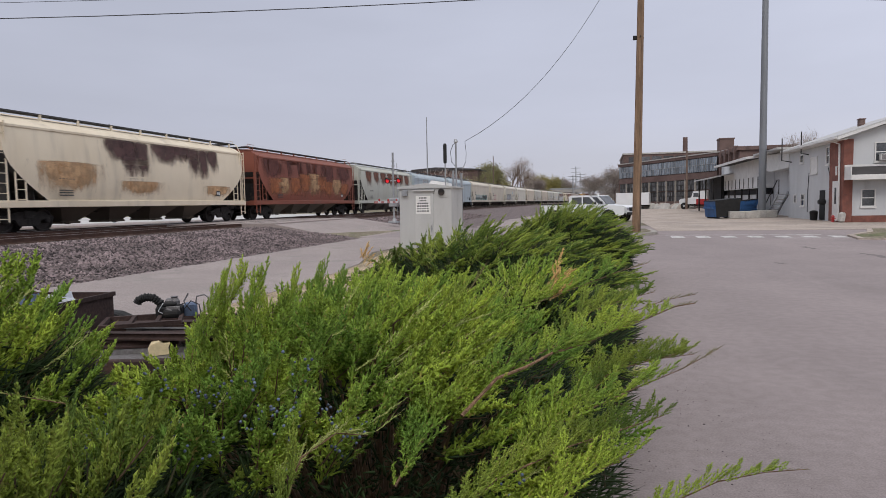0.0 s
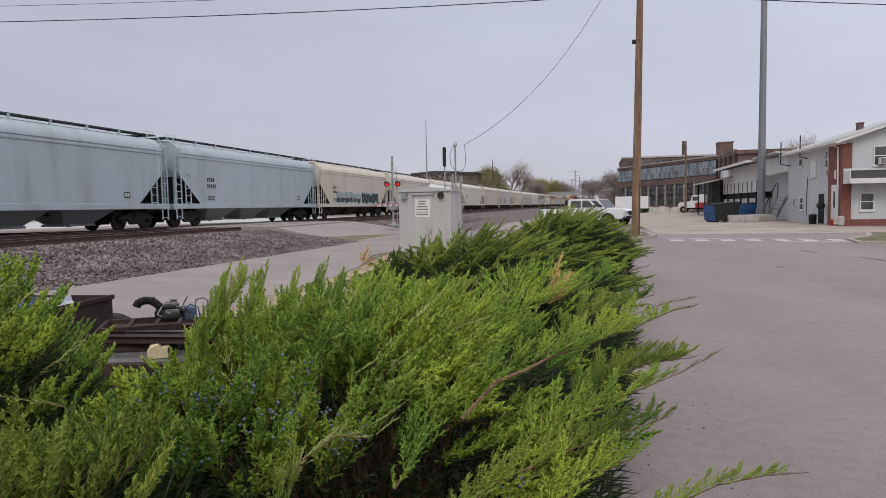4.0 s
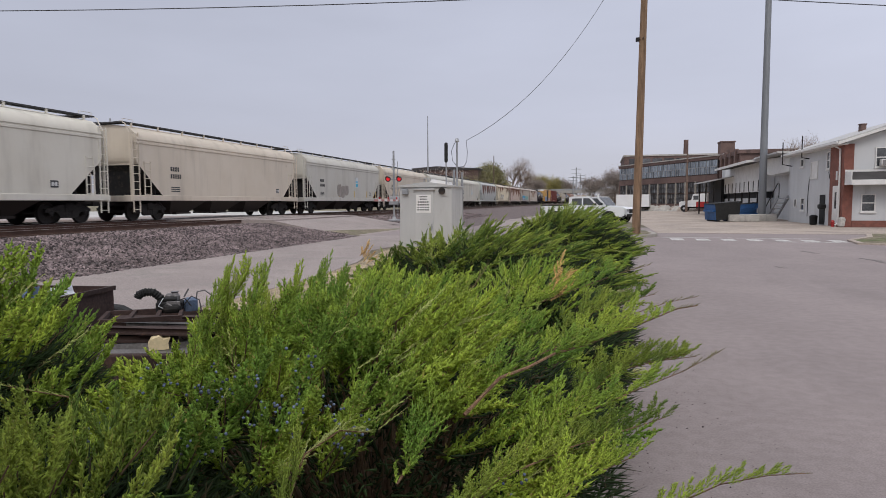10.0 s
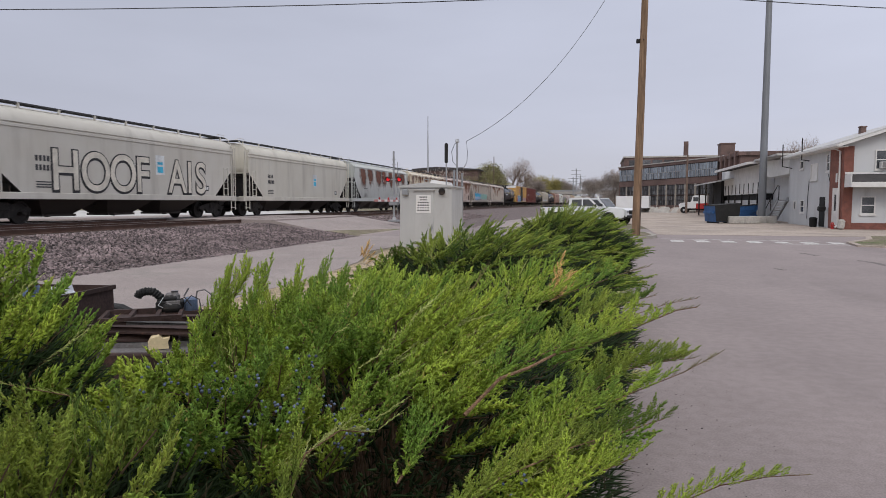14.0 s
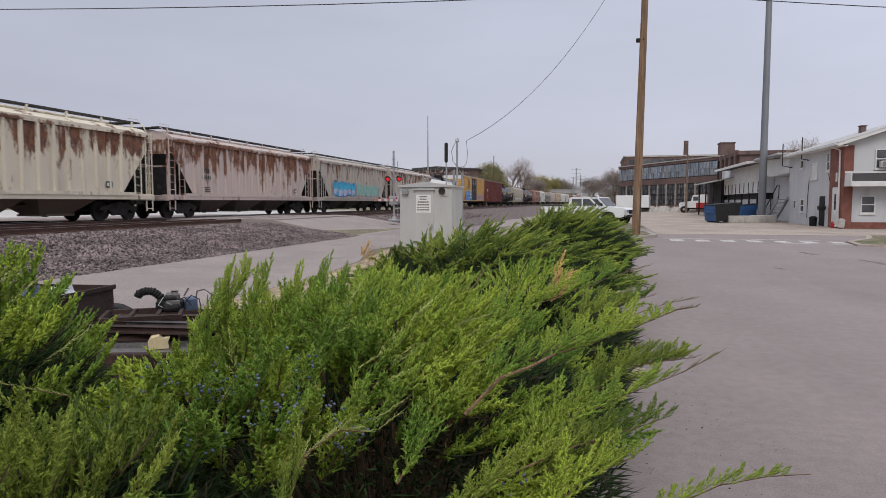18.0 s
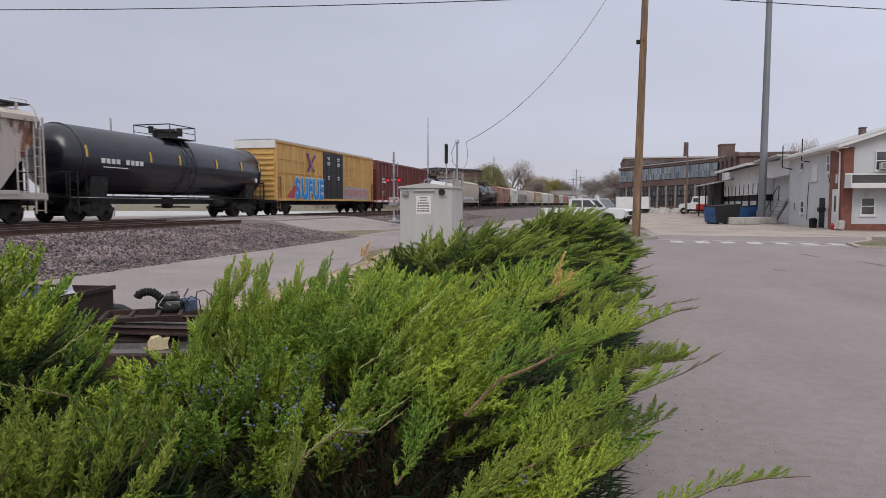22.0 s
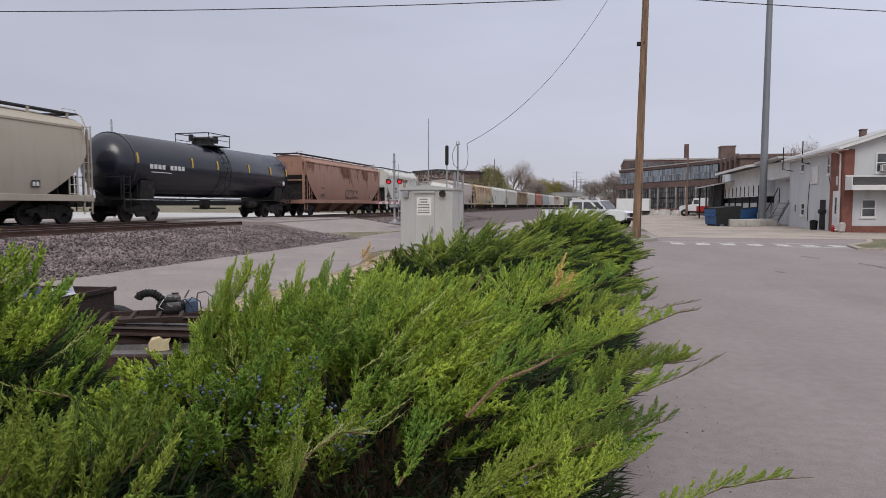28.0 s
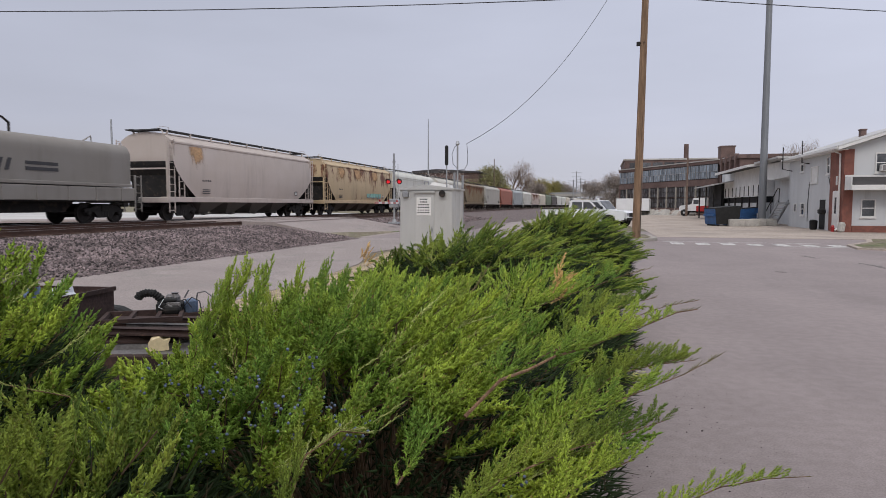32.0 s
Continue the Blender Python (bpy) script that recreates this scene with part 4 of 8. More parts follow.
        pl.box(min(x, x + side * 0.006), max(x, x + side * 0.006), y1 - 0.19, y1 + 0.19, 1.48, 1.76)
        pp = part("test_plate", pl, M["stencil_dark"], car, "small dark test plate with white frame")
        fr = Solid()
        for i in range(2):
            fr.box(min(x, x + side * 0.009), max(x, x + side * 0.009), y1 - 0.14 + i * 0.16, y1 - 0.03 + i * 0.16, 1.54, 1.70)
        part("plate_marks", fr, M["stencil_white"], pp)
    return car


def ribs(car, length, count):
    rib = Solid().prism([(0.0, -0.09), (0.105, -0.05), (0.105, 0.05), (0.0, 0.09)], "z", 1.2, 3.98).mesh("rib", M["car"])
    half = length / 2 - 0.9
    for k in range(count):
        y = -half + 1.75 + k * (2 * half - 3.5) / (count - 1)
        for e in (1, -1):
            part("rib", rib, None, car, at=pose(e * 1.5, y, 0, 0, 0, 0 if e > 0 else 180))
    lip = Solid()
    for e in (-1, 1):
        lip.box(e * 1.58 - 0.03, e * 1.58 + 0.03, -half, half, 3.92, 4.12)
        lip.box(e * 1.57 - 0.03, e * 1.57 + 0.03, -half + 0.9, half - 0.9, 1.15, 1.30)
    part("top_chord", lip, M["car"], car)


# ---- tank wagons ----
def tank_parts(length, long_band=True):
    car = thing("tank_wagon", "glossy black tank wagon with a railed manway platform", "tank wagon")
    half = length / 2 - 0.55
    t, r, zc = half + 0.08, 1.50, 2.58
    dome = [(0.02, -t), (0.55, -t + 0.08), (1.0, -t + 0.24), (1.32, -t + 0.48), (r, -t + 0.85), (r, t - 0.85), (1.32, t - 0.48), (1.0, t - 0.24), (0.55, t - 0.08), (0.02, t)]
    part("tank", Solid().lathe(dome, "y", (0, 0, zc), 40), M["tank_black"], car, "glossy black tank barrel", smooth=True)
    for y in (-t + 0.87, -0.55, 0.55, t - 0.87):
        band = Solid().lathe([(r + 0.004, y - 0.05), (r + 0.022, y - 0.04), (r + 0.022, y + 0.04), (r + 0.004, y + 0.05)], "y", (0, 0, zc), 40)
        part("weld_band", band, M["tank_black"], car, smooth=True)
    part("sill", Solid().box(-0.35, 0.35, -half, half, 0.78, 1.06), M["black_iron"], car)
    part("walkway", Solid().box(-1.3, 1.3, -half, -half + 1.1, 1.06, 1.12).box(-1.3, 1.3, half - 1.1, half, 1.06, 1.12), M["black_iron"], car)
    for e in (-1, 1):
        part("saddle", Solid().prism([(-1.25, 1.1), (1.25, 1.1), (1.35, 2.0), (0.8, 1.35), (-0.8, 1.35), (-1.35, 2.0)], "y", e * (half - 1.75) - 0.5, e * (half - 1.75) + 0.5), M["black_iron"], car)
        rail = Solid().path([(1.3, e * half, 1.1), (1.3, e * half, 2.1), (-1.3, e * half, 2.1), (-1.3, e * half, 1.1)], 0.022)
        rail.path([(1.3, e * (half - 1.05), 1.1), (1.3, e * (half - 1.05), 2.0)], 0.022)
        part("end_rail", rail, M["black_iron"], car)
        for k in (-1, 1):
            part("ladder", LADDER_IRON, None, car, at=pose(k * 1.32, e * (half - 0.35), 0.5))
        bogie(car, e * (half - 1.75))
        coupler(car, e * half, e)
    # manway with platform and hand rails
    part("manway", Solid().lathe([(0.62, 4.0), (0.62, 4.38), (0.66, 4.40), (0.66, 4.50), (0.5, 4.56)], "z", (0, 0, 0), 20).lathe([(0.16, 4.3), (0.16, 4.72)], "z", (0.25, 0.85, 0), 10)
         .lathe([(0.13, 4.3), (0.13, 4.66)], "z", (-0.2, -0.85, 0), 10), M["black_iron"], car, "black manway cover and valves")
    part("platform", Solid().box(-1.1, 1.1, -1.0, 1.0, 4.02, 4.07), M["grating"], car)
    hr = Solid()
    for x in (-1.08, 1.08):
        hr.path([(x, -1.05, 4.02), (x, -1.05, 4.72), (x, 1.05, 4.72), (x, 1.05, 4.02)], 0.028)
        hr.path([(x, -1.05, 4.38), (x, 1.05, 4.38)], 0.018)
    for y in (-1.05, 1.05):
        hr.path([(-1.08, y, 4.72), (1.08, y, 4.72)], 0.028)
    part("hand_rail", hr, M["black_iron"], car)
    for k in (-1, 1):
        lad = Solid()
        for dy in (-0.25, 0.25):
            lad.path([(k * 1.12, dy, 4.05), (k * 1.45, dy, 3.4), (k * 1.62, dy, 2.6), (k * 1.45, dy, 1.0)], 0.022)
        for z in np.linspace(1.1, 3.9, 10):
            x = np.interp(z, [1.0, 2.6, 3.4, 4.05], [1.45, 1.62, 1.45, 1.12])
            lad.rod((k * x, -0.25, z), (k * x, 0.25, z), 0.016, n=6)
        part("ladder", lad, M["black_iron"], car)
        side_bar = Solid().rod((k * 1.40, -half + 1.0, 1.12), (k * 1.40, half - 1.0, 1.12), 0.025)
        part("hand_bar", side_bar, M["black_iron"], car)
    # yellow reflector bars and white data
    for k in (-1, 1):
        for y in (-t + 1.0, -t * 0.38, t * 0.02 - 1.0, t * 0.3, t * 0.62, t - 1.0):
            part("reflector", Solid().prism([(k * 1.497, 2.62), (k * 1.517, 2.62), (k * 1.506, 2.86), (k * 1.455, 3.12), (k * 1.435, 3.12), (k * 1.486, 2.86)], "y", y - 0.055, y + 0.055), M["bar_yellow"], car, "yellow reflector bar")
        st = Solid()
        for i in range(9):
            y = -k * (t - 1.9) + k * i * 0.3
            if i != 4:
                st.box(k * 1.515 - 0.004, k * 1.515 + 0.004, y - 0.11, y + 0.11, 2.40, 2.62)
        st.box(k * 1.50 - 0.004, k * 1.50 + 0.01, min(-k * (t - 1.9), -k * (t - 3.4)), max(-k * (t - 1.9), -k * (t - 3.4)), 2.22, 2.26)
        part("stencil", st, M["stencil_white"], car, "white stencilled data")
        dm = Solid().prism([(k * (t - 1.35) - 0.16, 2.1), (k * (t - 1.35), 1.94), (k * (t - 1.35) + 0.16, 2.1), (k * (t - 1.35), 2.26)], "x", k * 1.46 - 0.02, k * 1.46 + 0.02)
        part("hazard_diamond", dm, M["stencil_white"], car, "white diamond placard")
    part("outlet", Solid().lathe([(0.25, 0.55), (0.3, 0.7), (0.3, 1.1)], "z", (0, 0, 0), 12).rod((-1.1, 0.4, 0.62), (1.1, 0.4, 0.62), 0.04), M["black_iron"], car)
    part("brake_tank", Solid().lathe([(0.05, -0.5), (0.22, -0.4), (0.22, 0.4), (0.05, 0.5)], "y", (0.85, half - 4.6, 0.85), 12), M["black_iron"], car)
    for o in car.children:  # the barrel and what it carries sit high in their saddles
        if o.name.split(".")[0] in ("tank", "weld_band", "manway", "platform", "hand_rail", "reflector", "stencil", "hazard_diamond"):
            o.location.z += 0.17
    return car


# ---- boxcars ----
def boxcar_parts(length, height, body_mat, doors, label):
    car = thing("boxcar", label, "boxcar")
    half = length / 2 - 0.6
    w = 1.50
    part("body", Solid().box(-w, w, -half, half, 1.02, height - 0.12, 0.02), M[body_mat], car)
    part("roof", Solid().prism([(-w - 0.04, height - 0.12), (w + 0.04, height - 0.12), (w, height - 0.03), (0, height), (-w, height - 0.03)], "y", -half - 0.03, half + 0.03), M["galv" if doors else "maroon"], car)
    rib_d = 0.075 if doors else 0.13
    rib = Solid().prism([(0.0, -0.06), (rib_d, -0.035), (rib_d, 0.035), (0.0, 0.06)], "z", 1.06 if doors else 0.9, height - 0.2).mesh("rib", M[body_mat])
    door = 1.95 if doors else 0.0
    ys = []
    if doors:
        n = 7
        for k in range(n + 1):
            ys += [door + 0.12 + (half - 0.1 - door - 0.12) * k / n, -(door + 0.12 + (half - 0.1 - door - 0.12) * k / n)]
    else:
        ys = [-half + 0.1 + (2 * half - 0.2) * k / 17 for k in range(18)]
    for y in ys:
        for e in (1, -1):
            part("rib", rib, None, car, at=pose(e * w, y, 0, 0, 0, 0 if e > 0 else 180))
    chord = Solid()
    for e in (-1, 1):
        chord.box(e * (w + 0.04) - 0.05, e * (w + 0.04) + 0.05, -half, half, 1.0, 1.16, 0.01)
        chord.box(e * (w + 0.04) - 0.05, e * (w + 0.04) + 0.05, -half, half, height - 0.26, height - 0.13, 0.01)
        if doors:
            for z in (2.05, 2.95, 3.85):
                for s in (-1, 1):
                    chord.box(e * (w + 0.015) - 0.03, e * (w + 0.015) + 0.03, min(s * door, s * (half - 0.1)), max(s * door, s * (half - 0.1)), z - 0.03, z + 0.03)
    part("side_chord", chord, M[body_mat], car)
    for e in (-1, 1):  # corrugated ends
        for k in range(9):
            z = 1.25 + k * (height - 2.0) / 9
            part("end_corrugation", Solid().prism([(e * half, z), (e * (half + 0.09), z + 0.08), (e * (half + 0.09), z + 0.16), (e * half, z + 0.24)], "x", -w + 0.12, w - 0.12), M[body_mat], car)
        if doors:
            part("end_panel", Solid().box(-w - 0.03, w + 0.03, e * (half + 0.05) - 0.07, e * (half + 0.05) + 0.07, height - 0.62, height - 0.10, 0.01), M["trim_white"], car, "white upper end panel")
        part("end_sill", Solid().box(-w, w, e * half - 0.1, e * half + 0.12, 0.86, 1.06), M["black_iron"], car)
        for k in (-1, 1):
            part("ladder", LADDER_SHORT, None, car, at=pose(k * (w + 0.07), e * (half - 0.35), 0.95))
            part("stirrup", STIRRUP, None, car, at=pose(k * w, e * (half - 0.35), 0.42))
        bogie(car, e * (half - 1.9))
        coupler(car, e * half, e)
    part("centre_sill", Solid().box(-0.35, 0.35, -half, half, 0.7, 1.03), M["black_iron"], car)
    if doors:
        for e in (-1, 1):
            for y0, y1 in ((-door + 0.02, -0.02), (0.02, door - 0.02)):
                d = Solid().box(min(e * w, e * (w + 0.09)), max(e * w, e * (w + 0.09)), y0, y1, 1.2, height - 0.3, 0.015)
                dd = part("door", d, M["door_black"], car, "black plug door")
                panel = Solid()
                for z in (1.35, 2.35, 3.35):
                    panel.box(min(e * (w + 0.09), e * (w + 0.115)), max(e * (w + 0.09), e * (w + 0.115)), y0 + 0.1, y1 - 0.1, z, z + 0.05)
                rods = panel.rod((e * (w + 0.13), y0 + 0.55, 1.3), (e * (w + 0.13), y0 + 0.55, height - 0.45), 0.025).rod((e * (w + 0.13), y1 - 0.55, 1.3), (e * (w + 0.13), y1 - 0.55, height - 0.45), 0.025)
                part("lock_rod", rods, M["door_black"], dd)
                lab = Solid()
                xm = e * (w + 0.094)
                for z, ww in ((height - 0.75, 0.55), (height - 0.9, 0.4), (height - 1.15, 0.6), (height - 1.3, 0.5), (2.9, 0.4), (2.72, 0.3)):
                    lab.box(xm - 0.006, xm + 0.006, (y0 + y1) / 2 - ww / 2, (y0 + y1) / 2 + ww / 2, z, z + 0.09)
                part("stencil", lab, M["stencil_white"], dd, "small white stencilled data")
        part("door_track", Solid().box(-w - 0.12, w + 0.12, -half * 0.75, half * 0.5, 1.02, 1.10), M[body_mat], car)
    else:
        for e in (1, -1):
            lab = Solid()
            for z, ww in ((3.15, 1.2), (2.85, 1.2), (2.0, 0.8), (1.85, 0.6), (1.7, 0.7)):
                n = 6
                for i in range(n):
                    a = -e * (half - 1.15) + e * ww * i / n
                    lab.box(e * (w + 0.139) - 0.004, e * (w + 0.139) + 0.004, min(a, a + e * ww / n * 0.65), max(a, a + e * ww / n * 0.65), z, z + (0.2 if z > 2.5 else 0.06))
            part("stencil", lab, M["stencil_white"], car, "white stencilled data")
            for k in range(1, 17, 2):
                y = ys[k]
                part("reflector", Solid().box(e * (w + 0.132) - 0.004, e * (w + 0.132) + 0.004, y - 0.035, y + 0.035, 1.16, 1.62), M["cream"], car, "pale reflector strip")
            part("white_dot", Solid().lathe([(0.02, e * (w + 0.002)), (0.17, e * (w + 0.002)), (0.17, e * (w + 0.03)), (0.02, e * (w + 0.03))], "x", (0, e * (half - 3.2), 2.75), 14), M["stencil_white"], car, "white dot")
            rack = Solid()
            for z in (1.75, 2.4, 3.2, 4.0):
                rack.box(e * (w + 0.03) - 0.03, e * (w + 0.03) + 0.03, min(e * (half - 2.4), e * (half - 0.3)), max(e * (half - 2.4), e * (half - 0.3)), z - 0.04, z + 0.04)
            part("end_stiffener", rack, M[body_mat], car)
            feet = Solid()
            for k, y in enumerate(ys[:-1]):
                m_ = (y + ys[k + 1]) / 2
                feet.prism([(m_ - 0.42, 1.0), (m_ + 0.42, 1.0), (m_ + 0.3, 0.72), (m_ - 0.3, 0.72)], "x", e * 1.2 - 0.03, e * 1.2 + 0.03)
            part("side_bracket", feet, M["black_iron"], car)
    return car


def coil_parts(length):
    car = thing("coil_wagon", "grey steel coil wagon with a rounded lift-off hood", "coil wagon")
    half = length / 2 - 0.6
    arc = [(1.48, 1.75), (1.50, 2.9)] + [(0.98 + 0.52 * math.cos(a), 3.05 + 0.52 * math.sin(a)) for a in np.linspace(0.1, math.pi / 2, 7)] + [(0.5, 3.62), (0, 3.64)]
    outline = arc + [(-x, z) for x, z in reversed(arc[:-1])]
    hood = Solid().prism(outline, "y", -half + 0.55, half - 0.55)
    part("hood", hood, M["car"], car, "dull grey rounded steel hood", smooth=True)
    part("hood_rim", Solid().box(-1.54, 1.54, -half + 0.5, half - 0.5, 1.62, 1.76, 0.02), M["car"], car)
    frame_s = Solid()
    for e in (-1, 1):
        frame_s.box(e * 1.5 - 0.05, e * 1.5 + 0.05, -half + 0.35, half - 0.35, 1.0, 1.58, 0.02)
        for k in range(8):
            y = -half + 1.2 + k * (2 * half - 2.4) / 7
            frame_s.box(e * 1.54 - 0.04, e * 1.54 + 0.04, y - 0.05, y + 0.05, 1.0, 1.58)
    part("side_frame_beam", frame_s, M["car"], car)
    part("deck", Solid().box(-1.45, 1.45, -half, half, 0.95, 1.2), M["black_iron"], car)
    part("centre_beam", Solid().prism([(-half + 2.9, 0.96), (half - 2.9, 0.96), (half - 3.4, 0.5), (-half + 3.4, 0.5)], "x", -0.55, 0.55), M["black_iron"], car)
    for y in (-half * 0.55, half * 0.62):
        for e in (-1, 1):
            part("hood_hook", Solid().path([(e * 1.0, y - 0.35, 3.55), (e * 1.0, y + 0.1, 3.82), (e * 1.05, y + 0.12, 3.3), (e * 1.3, y + 0.1, 3.2)], 0.035), M["car"], car)
    part("lifting_loop", Solid().path([(-0.3, -0.1, 3.6), (-0.3, -0.1, 4.05), (-0.25, 0.1, 4.2), (-0.25, 0.5, 4.2), (-0.3, 0.75, 4.0), (-0.3, 0.75, 3.6)], 0.05)
         .path([(0.3, -0.1, 3.6), (0.3, -0.1, 4.05), (0.25, 0.1, 4.2), (0.25, 0.5, 4.2), (0.3, 0.75, 4.0), (0.3, 0.75, 3.6)], 0.05), M["black_iron"], car, "steel lifting loop")
    for e in (-1, 1):
        part("end_platform", Solid().box(-1.5, 1.5, e * half - 0.08, e * half + 0.08, 0.9, 1.15), M["car"], car)
        part("end_rail", Solid().path([(1.3, e * half, 1.1), (1.3, e * half, 2.2), (0.8, e * half, 2.2), (0.8, e * half, 1.1)], 0.025), M["car"], car)
        for k in (-1, 1):
            part("ladder", LADDER_SHORT, None, car, at=pose(k * 1.55, e * (half - 0.15), 0.5))
        bogie(car, e * (half - 1.7))
        coupler(car, e * half, e)
        mk = Solid()
        x = e * 1.503
        y0 = -e * 2.9
        for k in range(6):  # a plain slanted stripe mark
            mk.prism([(y0 + e * 0.06 * k, 2.58 - k * 0.09), (y0 + e * 1.35 - e * 0.05 * k, 2.58 - k * 0.09), (y0 + e * 1.33 - e * 0.05 * k, 2.53 - k * 0.09), (y0 + e * 0.08 + e * 0.06 * k, 2.53 - k * 0.09)], "x", x - 0.004, x + 0.004)
        for k in range(3):
            mk.prism([(y0 + e * (1.6 + 0.36 * k), 2.1), (y0 + e * (1.75 + 0.36 * k), 2.55), (y0 + e * (1.92 + 0.36 * k), 2.55), (y0 + e * (1.77 + 0.36 * k), 2.1)], "x", x - 0.004, x + 0.004)
        for r in range(2):
            mk.box(x - 0.004, x + 0.004, min(y0 + e * 3.2, y0 + e * 4.7), max(y0 + e * 3.2, y0 + e * 4.7), 2.14 + r * 0.22, 2.27 + r * 0.22)
        part("stencil", mk, M["stencil_dark"], car, "dark stripe mark and lettering")
        part("reflector", Solid().box(min(x, x + e * 0.01), max(x, x + e * 0.01), -e * 4.0 - 0.4, -e * 4.0 + 0.4, 1.86, 2.0), M["bar_yellow"], car, "yellow reflector patch")
    return car


# ---- sprayed writing on wagon sides ----
def sprayed(car, y0, y1, z0, z1, fill, edge, seed, x=1.54, n=6, name="graffiti", lower=""):
    """Swollen overlapping sprayed shapes that cannot be read: an edge colour, a fill on it, strokes and a lower tint."""
    rng = random.Random(seed)
    w, h = (y1 - y0) / n, z1 - z0

    def blob(cy, cz, rw, rh, lean, bumps, a, b):
        pts = []
        for q in range(22):
            t = 2 * math.pi * q / 22
            c, s_ = math.cos(t), math.sin(t)
            k = 1 + bumps[0] * math.sin(3 * t + bumps[1]) + bumps[2] * math.sin(5 * t + bumps[3])
            v = rh * math.copysign(abs(s_) ** 0.55, s_) * k
            pts.append((cy + rw * math.copysign(abs(c) ** 0.55, c) * k + lean * v, cz + v))
        return Solid().prism(pts, "x", a, b)

    for k in range(n):
        cy, cz = y0 + w * (k + 0.5), (z0 + z1) / 2 + rng.uniform(-0.06, 0.06) * h
        rw, rh, lean = w * rng.uniform(0.50, 0.60), h * rng.uniform(0.43, 0.54), rng.uniform(-0.12, 0.25)
        bumps = (rng.uniform(0.04, 0.11), rng.uniform(0, 6), rng.uniform(0.03, 0.08), rng.uniform(0, 6))
        up = 0.0008 * (k % 3)
        g = part(name, blob(cy, cz, rw, rh, lean, bumps, x, x + 0.003 + up), M[edge], car, "sprayed graffiti outline, worn")
        part(name + "_fill", blob(cy, cz, rw - 0.06, rh - 0.06, lean, bumps, x + 0.002, x + 0.006 + up), M[fill], g, "sprayed graffiti fill colour")
        if lower:
            part(name + "_tint", blob(cy, cz - rh * 0.42, (rw - 0.08) * 0.9, rh * 0.42, lean, bumps, x + 0.003, x + 0.0072 + up), M[lower], g)
        cuts = Solid()
        for i in range(rng.choice((2, 2, 3))):  # notches and counters
            u, v = rng.uniform(-0.45, 0.45) * rw, (0.72 if i == 0 else -0.72 if i == 1 else 0.0) * rh
            tall = rng.uniform(0.22, 0.42) * rh
            bow = rng.uniform(-0.10, 0.10) * w
            line = [(cy + u + lean * (v + tall * t) + bow * (1 - t * t), cz + v + tall * t, 0.045 * (1.3 - abs(t))) for t in (-1, -0.5, 0, 0.5, 1)]
            cuts.prism([(p - r, z) for p, z, r in line] + [(p + r, z) for p, z, r in line[::-1]], "x", x + 0.004, x + 0.0085 + up)
        part(name + "_stroke", cuts, M[edge], g)


CREAM, BEIGE, PALE, PEACH = (0.78, 0.68, 0.52), (0.68, 0.62, 0.52), (0.66, 0.65, 0.60), (0.66, 0.585, 0.485)
GREYISH, BLUE, GREEN, RUST = (0.58, 0.56, 0.505), (0.44, 0.51, 0.555), (0.52, 0.53, 0.47), (0.20, 0.07, 0.04)
TAN, SALMON, WHITE, MAUVE = (0.46, 0.405, 0.325), (0.36, 0.20, 0.145), (0.68, 0.68, 0.63), (0.52, 0.44, 0.41)
DARK_BELOW = (0.045, 0.035, 0.03)
# wagon ends along the train at 0 s, from its nearest wagon on
ENDS = [35.5, 53.5, 71.2, 88.4, 105.5, 122.8, 140.8, 158.4, 176.6, 194.5, 212.1, 229.5, 247.2, 264.8, 282.1, 300.0, 317.6, 335.2, 353.0, 370.1, 390.1, 409.6, 425.6, 445.0,
        462.4, 481.4, 494.1, 508.0, 527.6, 545.4]
